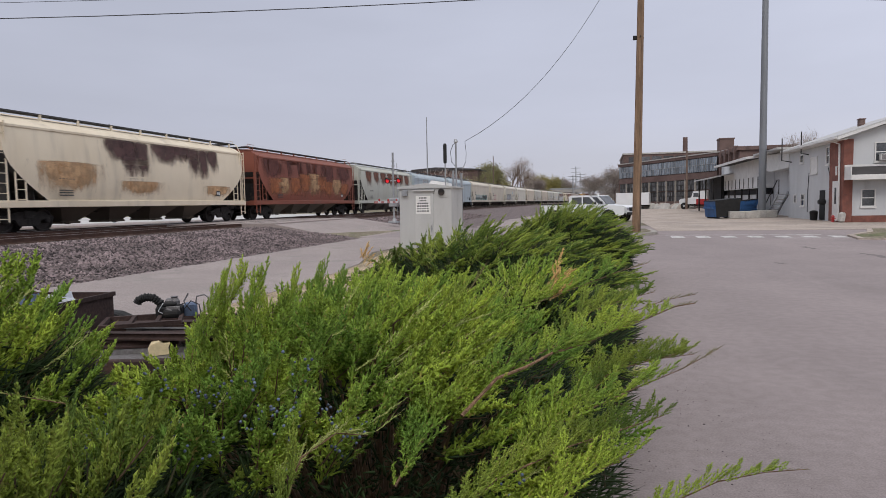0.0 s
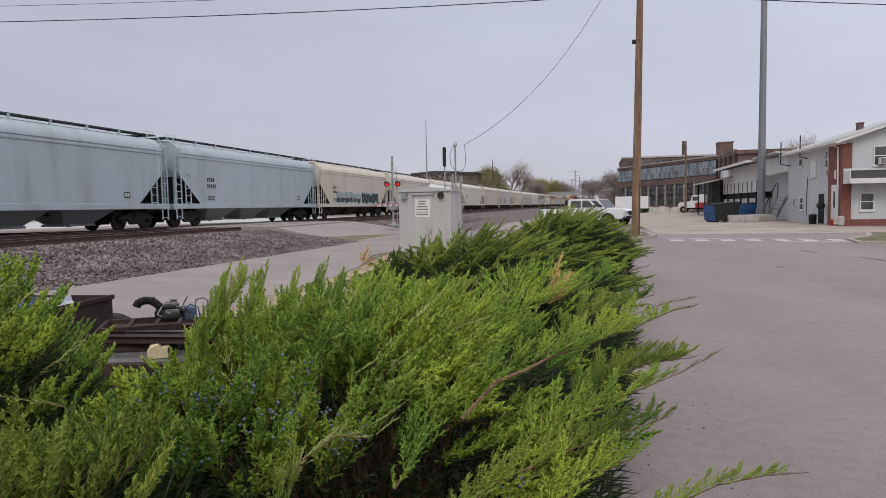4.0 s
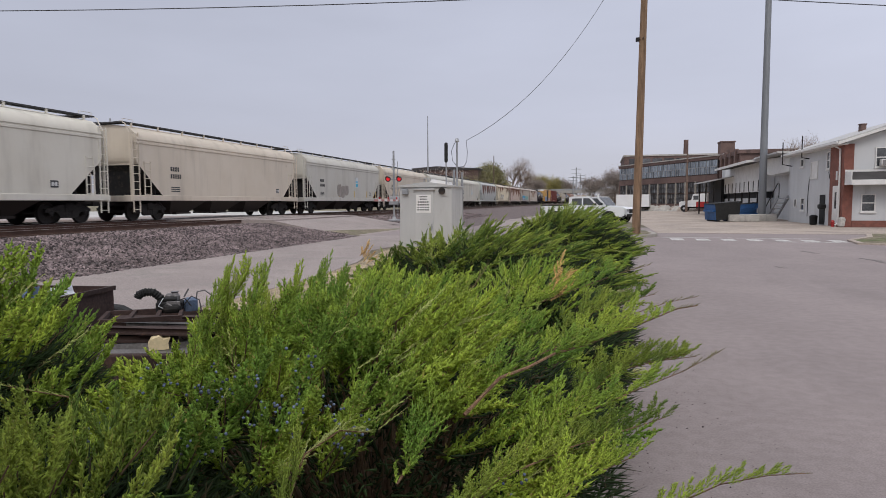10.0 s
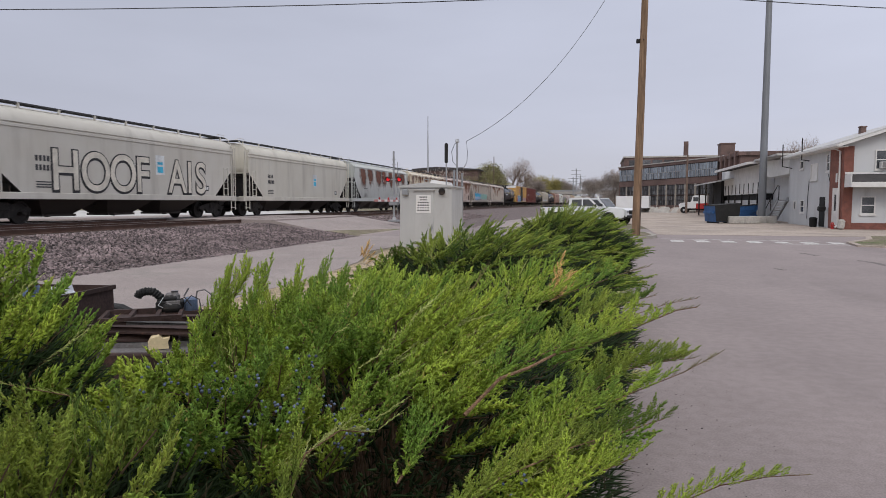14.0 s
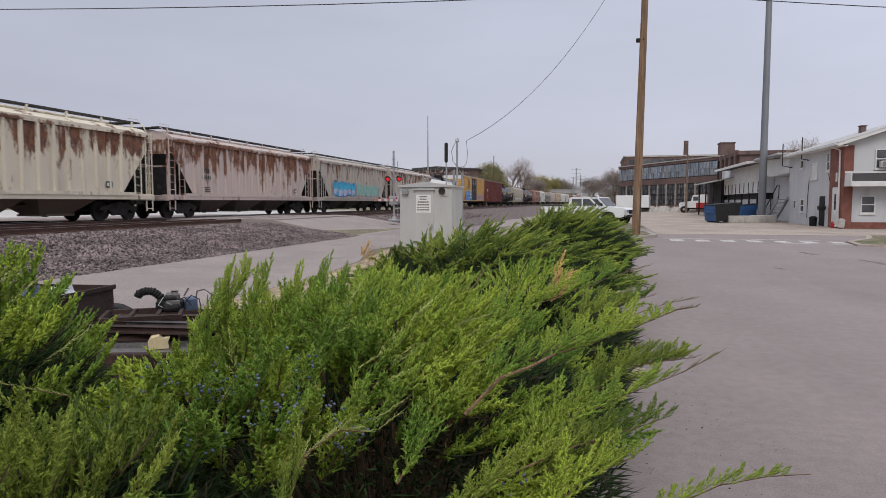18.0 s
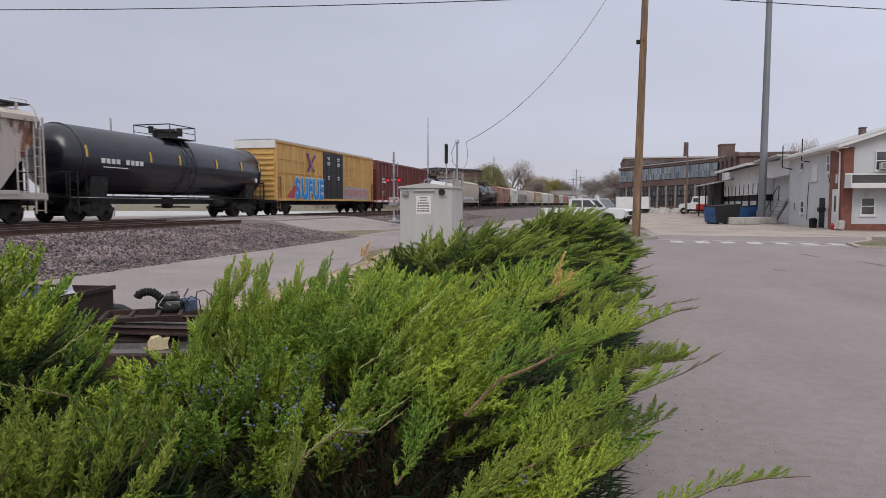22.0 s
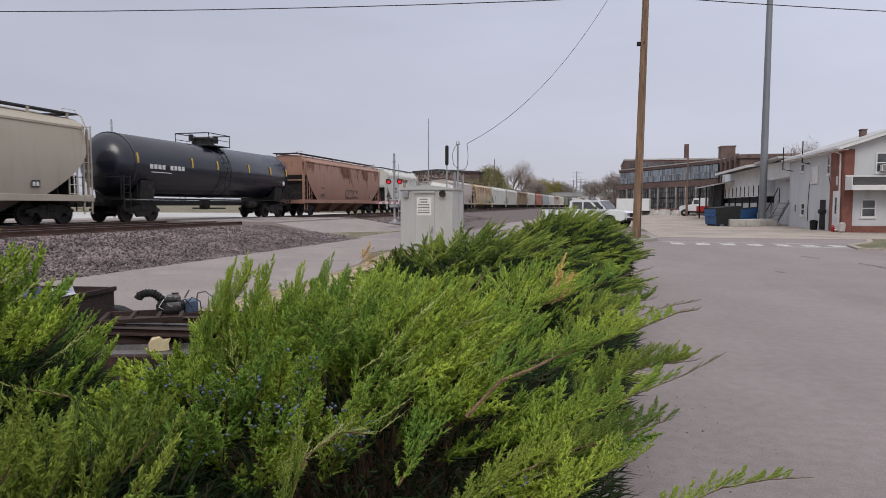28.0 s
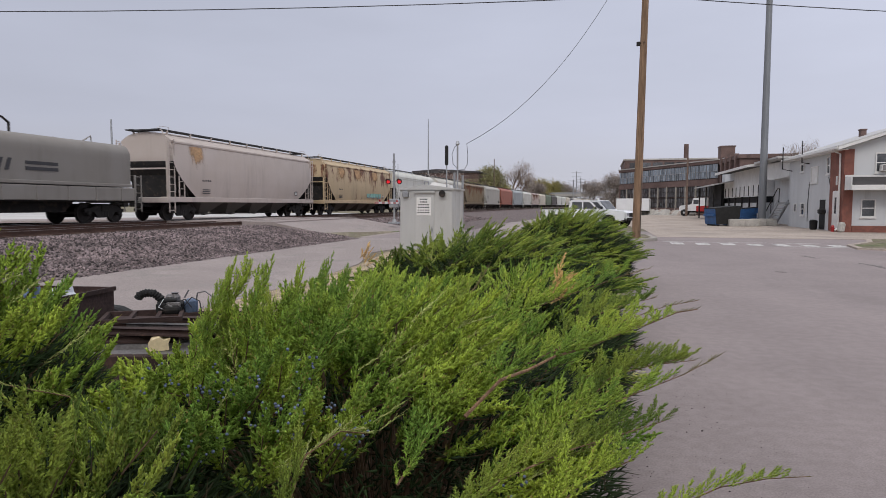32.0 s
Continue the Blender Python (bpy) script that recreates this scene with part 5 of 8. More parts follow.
# kind, colour, rust, underside colour, label
TRAIN = [
    ("round", CREAM, 0.05, (0.10, 0.08, 0.06), "cream covered hopper wagon with dark rust runs from the roof"),
    ("round", (0.25, 0.075, 0.045), 0.16, (0.22, 0.19, 0.15), "rust-red covered hopper wagon, heavily weathered"),
    ("round", GREEN, 0.10, (0.16, 0.15, 0.13), "pale green-grey covered hopper wagon with rust patches"),
    ("flat", BLUE, 0.02, (0.24, 0.26, 0.27), "blue-grey covered hopper wagon"),
    ("flat", BLUE, 0.04, (0.24, 0.26, 0.27), "blue-grey covered hopper wagon"),
    ("flat", BEIGE, 0.03, DARK_BELOW, "beige covered hopper wagon with black and teal graffiti"),
    ("flat", BEIGE, 0.05, DARK_BELOW, "beige covered hopper wagon with faded red graffiti"),
    ("flat", (0.66, 0.625, 0.54), 0.05, DARK_BELOW, "beige covered hopper wagon with outlined grey graffiti"),
    ("flat", (0.70, 0.67, 0.59), 0.02, DARK_BELOW, "pale beige covered hopper wagon, clean"),
    ("flat", PEACH, 0.06, DARK_BELOW, "peach-beige covered hopper wagon"),
    ("flat", GREYISH, 0.08, DARK_BELOW, "grey-beige covered hopper wagon with a blue placard"),
    ("flat", PEACH, 0.06, DARK_BELOW, "yellowish beige covered hopper wagon with faded graffiti"),
    ("flat", GREYISH, 0.05, DARK_BELOW, "grey covered hopper wagon with large outlined graffiti letters"),
    ("flat", (0.63, 0.605, 0.53), 0.06, DARK_BELOW, "grey-beige covered hopper wagon with a small placard"),
    ("round", (0.54, 0.56, 0.54), 0.10, (0.13, 0.115, 0.10), "pale grey covered hopper wagon with brown rust patches"),
    ("ribbed", (0.74, 0.67, 0.54), 0.29, (0.16, 0.12, 0.09), "white ribbed hopper wagon streaked with rust"),
    ("ribbed", (0.58, 0.48, 0.44), 0.34, (0.07, 0.055, 0.05), "brown-grey ribbed hopper wagon, rusty"),
    ("ribbed", (0.47, 0.42, 0.37), 0.26, (0.05, 0.045, 0.04), "grey ribbed hopper wagon with cyan graffiti"),
    ("ribbed", (0.54, 0.48, 0.43), 0.27, (0.09, 0.075, 0.065), "dirty off-white ribbed hopper wagon"),
    ("tank", None, 0, None, ""),
    ("yellow", None, 0, None, ""),
    ("maroon", None, 0, None, ""),
    ("tank", None, 0, None, ""),
    ("round", TAN, 0.06, (0.12, 0.10, 0.08), "tan covered hopper wagon with pale graffiti"),
    ("tank", None, 0, None, ""),
    ("round", SALMON, 0.26, (0.20, 0.11, 0.075), "faded red-brown covered hopper wagon"),
    ("short", WHITE, 0.14, (0.10, 0.095, 0.09), "white two-bay covered hopper wagon with a rust stain"),
    ("coil", (0.25, 0.232, 0.212), 0.04, None, ""),
    ("round", (0.53, 0.46, 0.42), 0.14, (0.11, 0.10, 0.09), "pinkish grey covered hopper wagon"),
    ("round", (0.56, 0.43, 0.27), 0.30, (0.10, 0.08, 0.06), "rust-stained tan covered hopper wagon with green graffiti"),
]
MORE = [("flat", WHITE, 0.1), ("flat", GREYISH, 0.2), ("ribbed", (0.26, 0.20, 0.13), 0.3), ("flat", (0.5, 0.48, 0.43), 0.05), ("flat", (0.42, 0.15, 0.10), 0.05), ("flat", (0.40, 0.43, 0.44), 0.08),
        ("flat", PALE, 0.05), ("ribbed", MAUVE, 0.3), ("flat", BEIGE, 0.05), ("flat", (0.16, 0.20, 0.13), 0.1), ("flat", (0.1, 0.09, 0.08), 0.1), ("flat", WHITE, 0.05), ("flat", WHITE, 0.05),
        ("flat", BEIGE, 0.1), ("tank", None, 0), ("flat", PALE, 0.1), ("flat", GREYISH, 0.1), ("ribbed", TAN, 0.3), ("flat", PALE, 0.05), ("flat", BEIGE, 0.05)]
for kind, colour, rust in MORE:
    TRAIN.append((kind, colour, rust, DARK_BELOW, "weathered covered hopper wagon far down the train"))
    ENDS.append(ENDS[-1] + 17.7)

makers = {}


def wagon(kind, length):
    """A new wagon of that kind; the first of a kind is built, the rest are copies."""
    key = (kind, round(length * 2) / 2 if kind not in ("round", "flat", "ribbed") else 17.7)
    if key in makers:
        first = makers[key]
        c = copy_thing(first, Matrix.Identity(4))
        for o in c.children_recursive:
            if o.name.startswith("wheelset"):
                ROLLING["front" if o.matrix_basis.translation.y > 0 else "rear"].append(o)
        return c
    L = key[1]
    if kind in ("round", "flat"):
        c = hopper_parts(kind, L, 3 if kind == "flat" else 4)
    elif kind == "ribbed":
        c = hopper_parts("ribbed", L, 3)
        ribs(c, L, 18)
    elif kind == "short":
        c = hopper_parts("flat", L, 2)
    elif kind == "tank":
        c = tank_parts(L)
    elif kind == "yellow":
        c = boxcar_parts(L, 5.15, "yellow", True, "ochre yellow boxcar with black double doors and graffiti")
    elif kind == "maroon":
        c = boxcar_parts(L, 5.05, "maroon", False, "dark oxide-red ribbed boxcar")
    else:
        c = coil_parts(L)
    makers[key] = c
    return c


WAGONS = []
for i, (kind, colour, rust, below, label) in enumerate(TRAIN):
    y1 = ENDS[i]
    y0 = ENDS[i - 1] if i else y1 - 17.7
    w = wagon(kind, y1 - y0)
    tagged(w, label, group="wagons of the freight train")
    if colour:
        paint(w, colour, rust)
        # discharge hoppers take the wagon's underside colour
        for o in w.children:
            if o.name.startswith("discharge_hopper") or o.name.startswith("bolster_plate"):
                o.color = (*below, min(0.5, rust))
    WAGONS.append((w, (y0 + y1) / 2))

# rust blooms below the hatches of single wagons
def bloom(car, style, y0, y1, z0, z1, key="bloom"):
    prof = PROFILES[style]
    zs = [z0 + (z1 - z0) * k / 6 for k in range(7)]
    v, f = [], []
    for z in zs:
        x = float(np.interp(z, [p[1] for p in prof], [p[0] for p in prof])) + 0.006
        v += [(x, y0, z), (x, y1, z)]
    f = [(2 * k, 2 * k + 1, 2 * k + 3, 2 * k + 2) for k in range(6)]
    part("rust_bloom", mesh_of("rust_bloom", v, f, M[key]), None, car, "brown rust stain on the paint")


rng_b = random.Random(31)
for i, n, wide, tall, first in ((2, 7, 2.8, 1.7, -6.9), (14, 7, 2.6, 1.9, -6.9)):
    for k in range(n):
        y = first + k * 1.95 + rng_b.uniform(-0.15, 0.15)
        bloom(WAGONS[i][0], "round", y, y + wide * rng_b.uniform(0.85, 1.15), 3.85 - tall * rng_b.uniform(0.8, 1.2), 4.0)
for y, wide, tall in ((-3.6, 2.6, 1.2), (-2.3, 1.3, 2.1), (-1.4, 1.2, 2.0), (-0.6, 2.6, 1.1), (1.0, 2.2, 0.9), (2.6, 1.2, 1.7), (3.4, 1.2, 2.0), (4.2, 1.3, 1.4)):
    bloom(WAGONS[0][0], "round", y, y + wide * 1.25, 3.95 - tall * 1.1, 4.0, "bloom_dark")
for y, wide, tall in ((-7.2, 4.5, 1.6), (-2.8, 4.0, 0.9), (3.6, 3.6, 0.8)):
    bloom(WAGONS[0][0], "round", y, y + wide, 1.25, 1.25 + tall, "bloom_light")
for k in range(9):
    bloom(WAGONS[1][0], "round", -7.2 + 1.45 * k, -4.4 + 1.45 * k + rng_b.uniform(-0.4, 0.4), 1.15, 2.6 + rng_b.uniform(0, 0.7), "bloom_light" if k % 3 == 1 else "bloom_orange")
    bloom(WAGONS[1][0], "round", -8.2 + 1.5 * k, -4.0 + 1.5 * k, 2.2, 4.0, "bloom_maroon")
bloom(WAGONS[26][0], "flat", -1.4, 2.4, 3.1, 3.72)
bloom(WAGONS[26][0], "flat", -0.2, 1.3, 1.9, 3.74, "bloom_light")
for i, y, wide in ((29, -6.0, 2.2), (29, -2.5, 2.6), (29, 2.0, 2.4), (28, -6.8, 1.8), (25, -2.0, 3.0), (25, 3.0, 2.4)):
    bloom(WAGONS[i][0], "round", y, y + wide, 2.7, 3.95, "bloom_light" if i > 25 else "bloom")

# writing on single wagons
sprayed(WAGONS[5][0], -4.9, 0.6, 1.3, 2.2, "g_silver", "g_teal", 11, 1.535, 6, lower="g_black")
sprayed(WAGONS[5][0], 0.9, 5.4, 1.25, 2.25, "g_black", "g_teal", 12, 1.535, 5)
sprayed(WAGONS[6][0], -4.4, -1.8, 1.3, 2.3, "g_beige", "g_red", 13, 1.535, 4)
sprayed(WAGONS[7][0], -5.0, 0.8, 1.35, 2.65, "g_silver", "g_black", 14, 1.535, 6)
sprayed(WAGONS[7][0], 1.4, 6.4, 1.4, 2.45, "g_beige", "g_grey", 15, 1.535, 6)
sprayed(WAGONS[11][0], 1.6, 3.0, 1.35, 2.2, "g_peach", "g_grey", 16, 1.535, 2)
sprayed(WAGONS[11][0], -6.0, -1.0, 1.5, 2.4, "g_peach", "g_faded", 17, 1.535, 5)
sprayed(WAGONS[15][0], -4.3, -0.2, 1.55, 2.4, "g_beige", "g_black", 18, 1.61, 7)
sprayed(WAGONS[17][0], -5.6, -0.8, 1.35, 2.55, "g_cyan", "g_blue", 19, 1.61, 5, lower="g_lavender")
sprayed(WAGONS[17][0], -0.5, 5.4, 1.35, 2.5, "g_teal", "g_silver", 20, 1.61, 8)
row_y = -6.75
for ch, wide in zip("SUFUE", (1.02, 1.12, 0.90, 1.12, 0.95)):
    stand = Matrix.Translation((1.582, row_y, 1.22)) @ Matrix(((0, 0, 1, 0), (0.78, 0.05, 0, 0), (0, 1, 0, 0), (0, 0, 0, 1)))
    gw = part("graffiti_letter", letters(ch, 1.95, M["g_white"], 0.004, 0.20), None, WAGONS[20][0], "sprayed blue letter with a white edge", at=stand)
    part("graffiti_fill", letters(ch, 1.95, M["g_azure"], 0.004, 0.13), None, gw, at=Matrix.Translation((0, 0, 0.005)))
    part("graffiti_shade", letters(ch, 1.95, M["g_blue"], 0.002, -0.01), None, gw, at=Matrix.Translation((0.05, -0.05, 0.009)))
    row_y += wide * 0.94
for a, b, key in ((-8.1, -6.5, "g_red"), (-2.75, -2.2, "g_orange")):
    part("graffiti", Solid().prism([(a, 1.16), (b, 1.16), (b, 1.95), (b - 0.3, 2.1), (a + 0.3 * (b - a), 1.5)], "x", 1.576, 1.581), M[key], WAGONS[20][0], "sprayed colour patch")
part("graffiti", Solid().prism([(2.15, 1.16), (8.0, 1.16), (8.0, 2.05), (7.2, 2.2), (6.1, 2.05), (5.0, 2.3), (3.9, 2.15), (2.9, 2.35), (2.3, 2.1)], "x", 1.572, 1.577), M["g_faded"], WAGONS[20][0], "faded sprayed patch")
sprayed(WAGONS[20][0], 2.3, 7.9, 1.2, 2.15, "g_pink", "g_silver", 22, 1.578, 8)
sprayed(WAGONS[10][0], -2.2, 0.1, 1.32, 2.3, "g_brown", "g_brown", 27, 1.535, 3)
for y in (-1.9, 1.5, 4.6, 6.3, 7.0):
    part("reflector", Solid().box(1.53, 1.54, y - 0.06, y + 0.06, 1.28, 1.85), M["bar_yellow"], WAGONS[10][0], "yellow reflector strip")
sprayed(WAGONS[23][0], -6.0, -1.0, 1.35, 2.4, "g_white", "g_silver", 23, 1.56, 4)
sprayed(WAGONS[23][0], -0.6, 3.6, 1.35, 2.4, "g_white", "g_grey", 24, 1.56, 4)
sprayed(WAGONS[25][0], -0.5, 2.2, 1.4, 2.1, "g_salmon", "g_black", 25, 1.585, 6)
sprayed(WAGONS[29][0], 1.0, 5.0, 1.4, 2.2, "g_teal", "g_grey", 26, 1.56, 5)
cross = Solid().prism([(-4.9, 4.5), (-4.6, 4.55), (-3.5, 3.25), (-3.75, 3.15)], "x", 1.58, 1.587).prism([(-3.55, 4.5), (-3.35, 4.4), (-4.6, 3.1), (-4.8, 3.25)], "x", 1.582, 1.59)
part("graffiti", cross, M["g_violet"], WAGONS[20][0], "sprayed violet and orange cross")
part("graffiti", Solid().prism([(-4.55, 4.35), (-4.4, 4.45), (-3.7, 3.35), (-3.85, 3.3)], "x", 1.588, 1.593), M["g_orange"], WAGONS[20][0], "sprayed orange stroke")
row_y = -4.9
for ch, wide in zip("HOOFAIS", (1.50, 1.62, 1.62, 2.35, 1.45, 0.75, 1.32)):
    stand = Matrix.Translation((1.537, row_y, 1.33)) @ Matrix(((0, 0, 1, 0), (0.90, 0, 0, 0), (0, 1, 0, 0), (0, 0, 0, 1)))
    gw = part("graffiti_letter", letters(ch, 2.35, M["g_black"], 0.004, 0.10), None, WAGONS[12][0], "large sprayed letter outlined in black", at=stand)
    part("graffiti_fill", letters(ch, 2.35, M["g_beige"], 0.004, 0.02), None, gw, at=Matrix.Translation((0.02, 0.03, 0.004)))
    row_y += wide
for i, y, z in ((7, 2.4, 2.6), (10, 2.1, 2.1), (12, 1.6, 2.2), (13, 1.5, 2.0)):
    pl = part("placard", Solid().box(1.535, 1.545, y - 0.32, y + 0.32, z, z + 0.95), M["g_white"], WAGONS[i][0], "small white and blue placard")
    part("placard_mark", Solid().box(1.545, 1.548, y - 0.2, y + 0.2, z + 0.1, z + 0.4).box(1.545, 1.548, y - 0.2, y + 0.2, z + 0.5, z + 0.62), M["g_cyan"], pl)
# ---- poles, wires and railway gear ----
def pole_with(name, label, base, top, r0, r1, material, n=14):
    p = thing(name, label, "pole", at=Matrix.Translation(base))
    t = Vector(top) - Vector(base)
    s = Solid().path([t * (k / 8) for k in range(9)], [r0 + (r1 - r0) * k / 8 for k in range(9)], n)
    part("shaft", s, material, p, smooth=True)
    return p


wood_pole = pole_with("utility_pole", "tall weathered brown wooden utility pole", (1.64, 29.7, 0.1), (1.83, 29.25, 13.6), 0.19, 0.125, M["pole_wood"])
part("cross_bolt", Solid().rod((0.12, -0.50, 8.55), (0.12, -0.06, 8.55), 0.025).box(-0.18, -0.01, -0.36, -0.2, 8.45, 8.62, 0.02), M["black_iron"], wood_pole, "small dark iron bracket")
part("cross_bolt", Solid().box(0.02, 0.10, -0.29, -0.2, 5.75, 5.88, 0.01).box(0.0, 0.11, -0.24, -0.17, 2.38, 2.56, 0.01), M["black_iron"], wood_pole, "small dark iron tag")
part("ground_wire", Solid().path([(0.16, -0.18, 0.0), (0.17, -0.22, 5.0), (0.24, -0.5, 12.6)], 0.012), M["wire"], wood_pole)
part("insulator", Solid().lathe([(0.05, 0), (0.07, 0.05), (0.05, 0.08), (0.07, 0.12), (0.03, 0.18)], "z", (0.19, -0.45, 13.4), 10), M["chrome"], wood_pole)

steel_pole = pole_with("steel_pole", "tall grey tapered steel pole in concrete blocks", (12.95, 56.6, 0.0), (12.95, 56.6, 24.0), 0.30, 0.20, M["steel_pole"], 12)
part("base_flange", Solid().box(-0.5, 0.5, -0.5, 0.5, 0.0, 0.12, 0.02), M["steel_pole"], steel_pole)
part("hand_hole", Solid().box(-0.36, -0.31, -0.12, 0.12, 0.6, 1.0, 0.01), M["galv"], steel_pole)


def hung(name, a, b, sag, r, label):
    a, b = Vector(a), Vector(b)
    pts = [a.lerp(b, k / 14) - Vector((0, 0, sag * 4 * (k / 14) * (1 - k / 14))) for k in range(15)]
    piece(name, Solid().path(pts, r, 5), M["wire"], label, "cable")


hung("overhead_cable", (1.78, 29.3, 10.62), (-62, 13.5, 10.9), 0.85, 0.020, "black overhead cable between poles")
hung("overhead_cable", (1.78, 29.3, 11.25), (-62, 13.5, 11.5), 0.80, 0.010, "thin overhead cable between poles")
hung("overhead_cable", (1.78, 29.3, 10.62), (45, 40, 9.8), 0.6, 0.020, "black overhead cable between poles")
drop_a, drop_b = Vector((1.72, 29.1, 13.3)), Vector((-4.55, 21.95, 3.75))
pts = [drop_a.lerp(drop_b, k / 16) - Vector((0, 0, 1.3 * 4 * (k / 16) * (1 - k / 16))) for k in range(17)]
drip = [Vector((-4.50, 21.9, 3.35)), Vector((-4.52, 21.9, 3.02)), Vector((-4.62, 21.92, 2.85)), Vector((-4.85, 21.95, 2.83)), Vector((-5.04, 21.95, 3.05)), Vector((-5.08, 21.95, 3.4)),
        Vector((-4.98, 21.96, 3.65)), Vector((-4.9, 21.96, 3.72))]
piece("service_cable", Solid().path(pts + drip, 0.009, 5), M["wire"], "twisted service cable hanging down to the signal hut", "cable")

# signal equipment hut
hut = thing("signal_hut", "grey metal railway signal hut with a white notice", "signal hut", at=pose(-6.70, 21.0, 0.0))
part("body", Solid().box(0, 1.85, 0, 1.72, 0.05, 2.14, 0.012), M["bungalow"], hut)
part("roof", Solid().prism([(-0.06, 2.12), (1.91, 2.12), (1.91, 2.17), (0.93, 2.30), (-0.06, 2.17)], "y", -0.07, 1.80), M["bungalow"], hut, "low ridged metal roof")
door = part("door", Solid().box(0.55, 1.22, -0.035, 0.0, 0.15, 2.02, 0.008), M["bungalow"], hut, "narrow grey metal door")
part("door_hood", Solid().prism([(0.50, 2.02), (1.27, 2.02), (1.27, 2.07), (0.50, 2.07)], "y", -0.12, 0.0), M["bungalow"], door)
part("handle", Solid().rod((1.15, -0.06, 0.62), (1.15, -0.06, 0.86), 0.016).box(1.12, 1.18, -0.06, -0.03, 0.70, 0.78), M["galv"], door, "steel door handle")
notice = part("notice", Solid().box(0.60, 1.12, -0.047, -0.037, 1.24, 1.86, 0.003), M["white_paint"], hut, "white enamel notice")
for z, a, b, h in ((1.77, 0.72, 1.00, 0.045), (1.68, 0.74, 0.98, 0.045), (1.585, 0.66, 1.06, 0.045), (1.49, 0.65, 1.07, 0.05), (1.41, 0.64, 1.08, 0.03), (1.32, 0.64, 1.08, 0.045)):
    for k in range(5):
        w = (b - a) / 5
        part("text_bar", Solid().box(a + k * w, a + k * w + w * 0.72, -0.050, -0.046, z, z + h), M["stencil_dark"], notice)
part("lamp", Solid().box(0.12, 0.32, -0.14, 0.0, 1.86, 2.06, 0.02), M["galv"], hut, "small wall lamp")
part("horn", Solid().lathe([(0.10, -0.14), (0.12, -0.10), (0.05, 0.0)], "y", (1.52, 0, 1.98), 14), M["black_iron"], hut, "round black vent hood")
part("vent", Solid().box(1.45, 1.70, -0.02, 0.0, 1.80, 2.08, 0.005), M["bungalow"], hut)
part("side_seam", Solid().box(1.85, 1.856, 0.5, 0.53, 0.1, 2.1).box(1.85, 1.856, 1.15, 1.18, 0.1, 2.1), M["bungalow"], hut)
part("roof_vent", Solid().prism([(0.95, 2.26), (1.70, 2.14), (1.66, 2.30), (1.05, 2.40)], "y", 0.35, 0.85), M["white_paint"], hut, "white plastic roof dome")
part("antenna", Solid().rod((1.58, 0.30, 2.12), (1.58, 0.30, 2.98), 0.022), M["galv"], hut, "antenna with a thick black tip")
part("antenna_tip", Solid().lathe([(0.03, 2.96), (0.062, 3.0), (0.062, 3.60), (0.03, 3.64)], "z", (1.58, 0.30, 0), 10), M["rubber"], hut, "thick black antenna tip")
part("service_mast", Solid().rod((1.82, 0.95, 0.1), (1.82, 0.95, 3.72), 0.032).lathe([(0.03, 3.70), (0.08, 3.74), (0.05, 3.84)], "z", (1.82, 0.95, 0), 10), M["galv"], hut, "galvanised cable mast")
part("ridge_bracket", Solid().path([(0.86, 0.05, 2.28), (0.86, 0.05, 2.40), (1.0, 0.05, 2.40), (1.0, 0.05, 2.28)], 0.02), M["galv"], hut)
for x, y, h in ((-5.25, 23.1, 2.75), (-4.92, 23.0, 2.65)):
    piece("guard_post", Solid().rod((0, 0, 0), (0, 0, h), 0.04, n=10).lathe([(0.05, h), (0.05, h + 0.05)], "z", (0, 0, 0), 10), M["galv"], "thin galvanised post behind the signal hut", "post", at=pose(x, y, 0), group="posts behind the hut")

# level crossing signal with a lowered gate
sig = thing("crossing_signal", "aluminium level crossing signal with red lamps", "crossing signal", at=pose(-12.35, 37.5, 0.42))
part("mast", Solid().rod((0, 0, 0), (0, 0, 4.35), 0.06, n=12), M["galv"], sig)
part("base", Solid().box(-0.3, 0.3, -0.3, 0.3, 0, 0.12, 0.02).lathe([(0.16, 0.12), (0.10, 0.3)], "z", (0, 0, 0), 12), M["galv"], sig)
part("lamp_arm", Solid().rod((-0.45, 0, 2.62), (0.45, 0, 2.62), 0.035), M["galv"], sig)
for x in (-0.36, 0.36):
    hd = part("lamp_hood", Solid().lathe([(0.17, -0.06), (0.17, -0.04), (0.12, -0.02), (0.12, 0.14), (0.05, 0.16)], "y", (x, 0, 2.62), 20), M["black_iron"], sig, "black signal lamp with a round backboard")
    part("lens", Solid().lathe([(0.11, -0.066), (0.115, -0.06)], "y", (x, 0, 2.62), 16), M["red_lens"], hd, "glowing red lens")
    part("visor", Solid().prism([(x - 0.13, 2.66), (x - 0.08, 2.76), (x, 2.80), (x + 0.08, 2.76), (x + 0.13, 2.66), (x + 0.10, 2.66), (x, 2.775), (x - 0.10, 2.66)], "y", -0.28, -0.05), M["black_iron"], hd)
part("gate_machine", Solid().box(-0.28, 0.28, -0.2, 0.25, 1.02, 1.55, 0.04).lathe([(0.2, 0.28), (0.2, 0.38)], "x", (0, 0, 1.3), 14), M["galv"], sig, "gate drive housing")
part("counterweight", Solid().box(0.30, 0.38, 0.0, 0.9, 1.15, 1.5, 0.02), M["black_iron"], sig)
part("crossbuck_arm", Solid().box(-0.02, 0.02, -0.02, 0.02, 3.0, 3.1).box(-0.12, 0.12, -0.03, -0.01, 3.2, 3.26).box(-0.12, 0.12, -0.03, -0.01, 3.5, 3.56).box(-0.12, 0.12, -0.03, -0.01, 3.8, 3.86), M["galv"], sig)
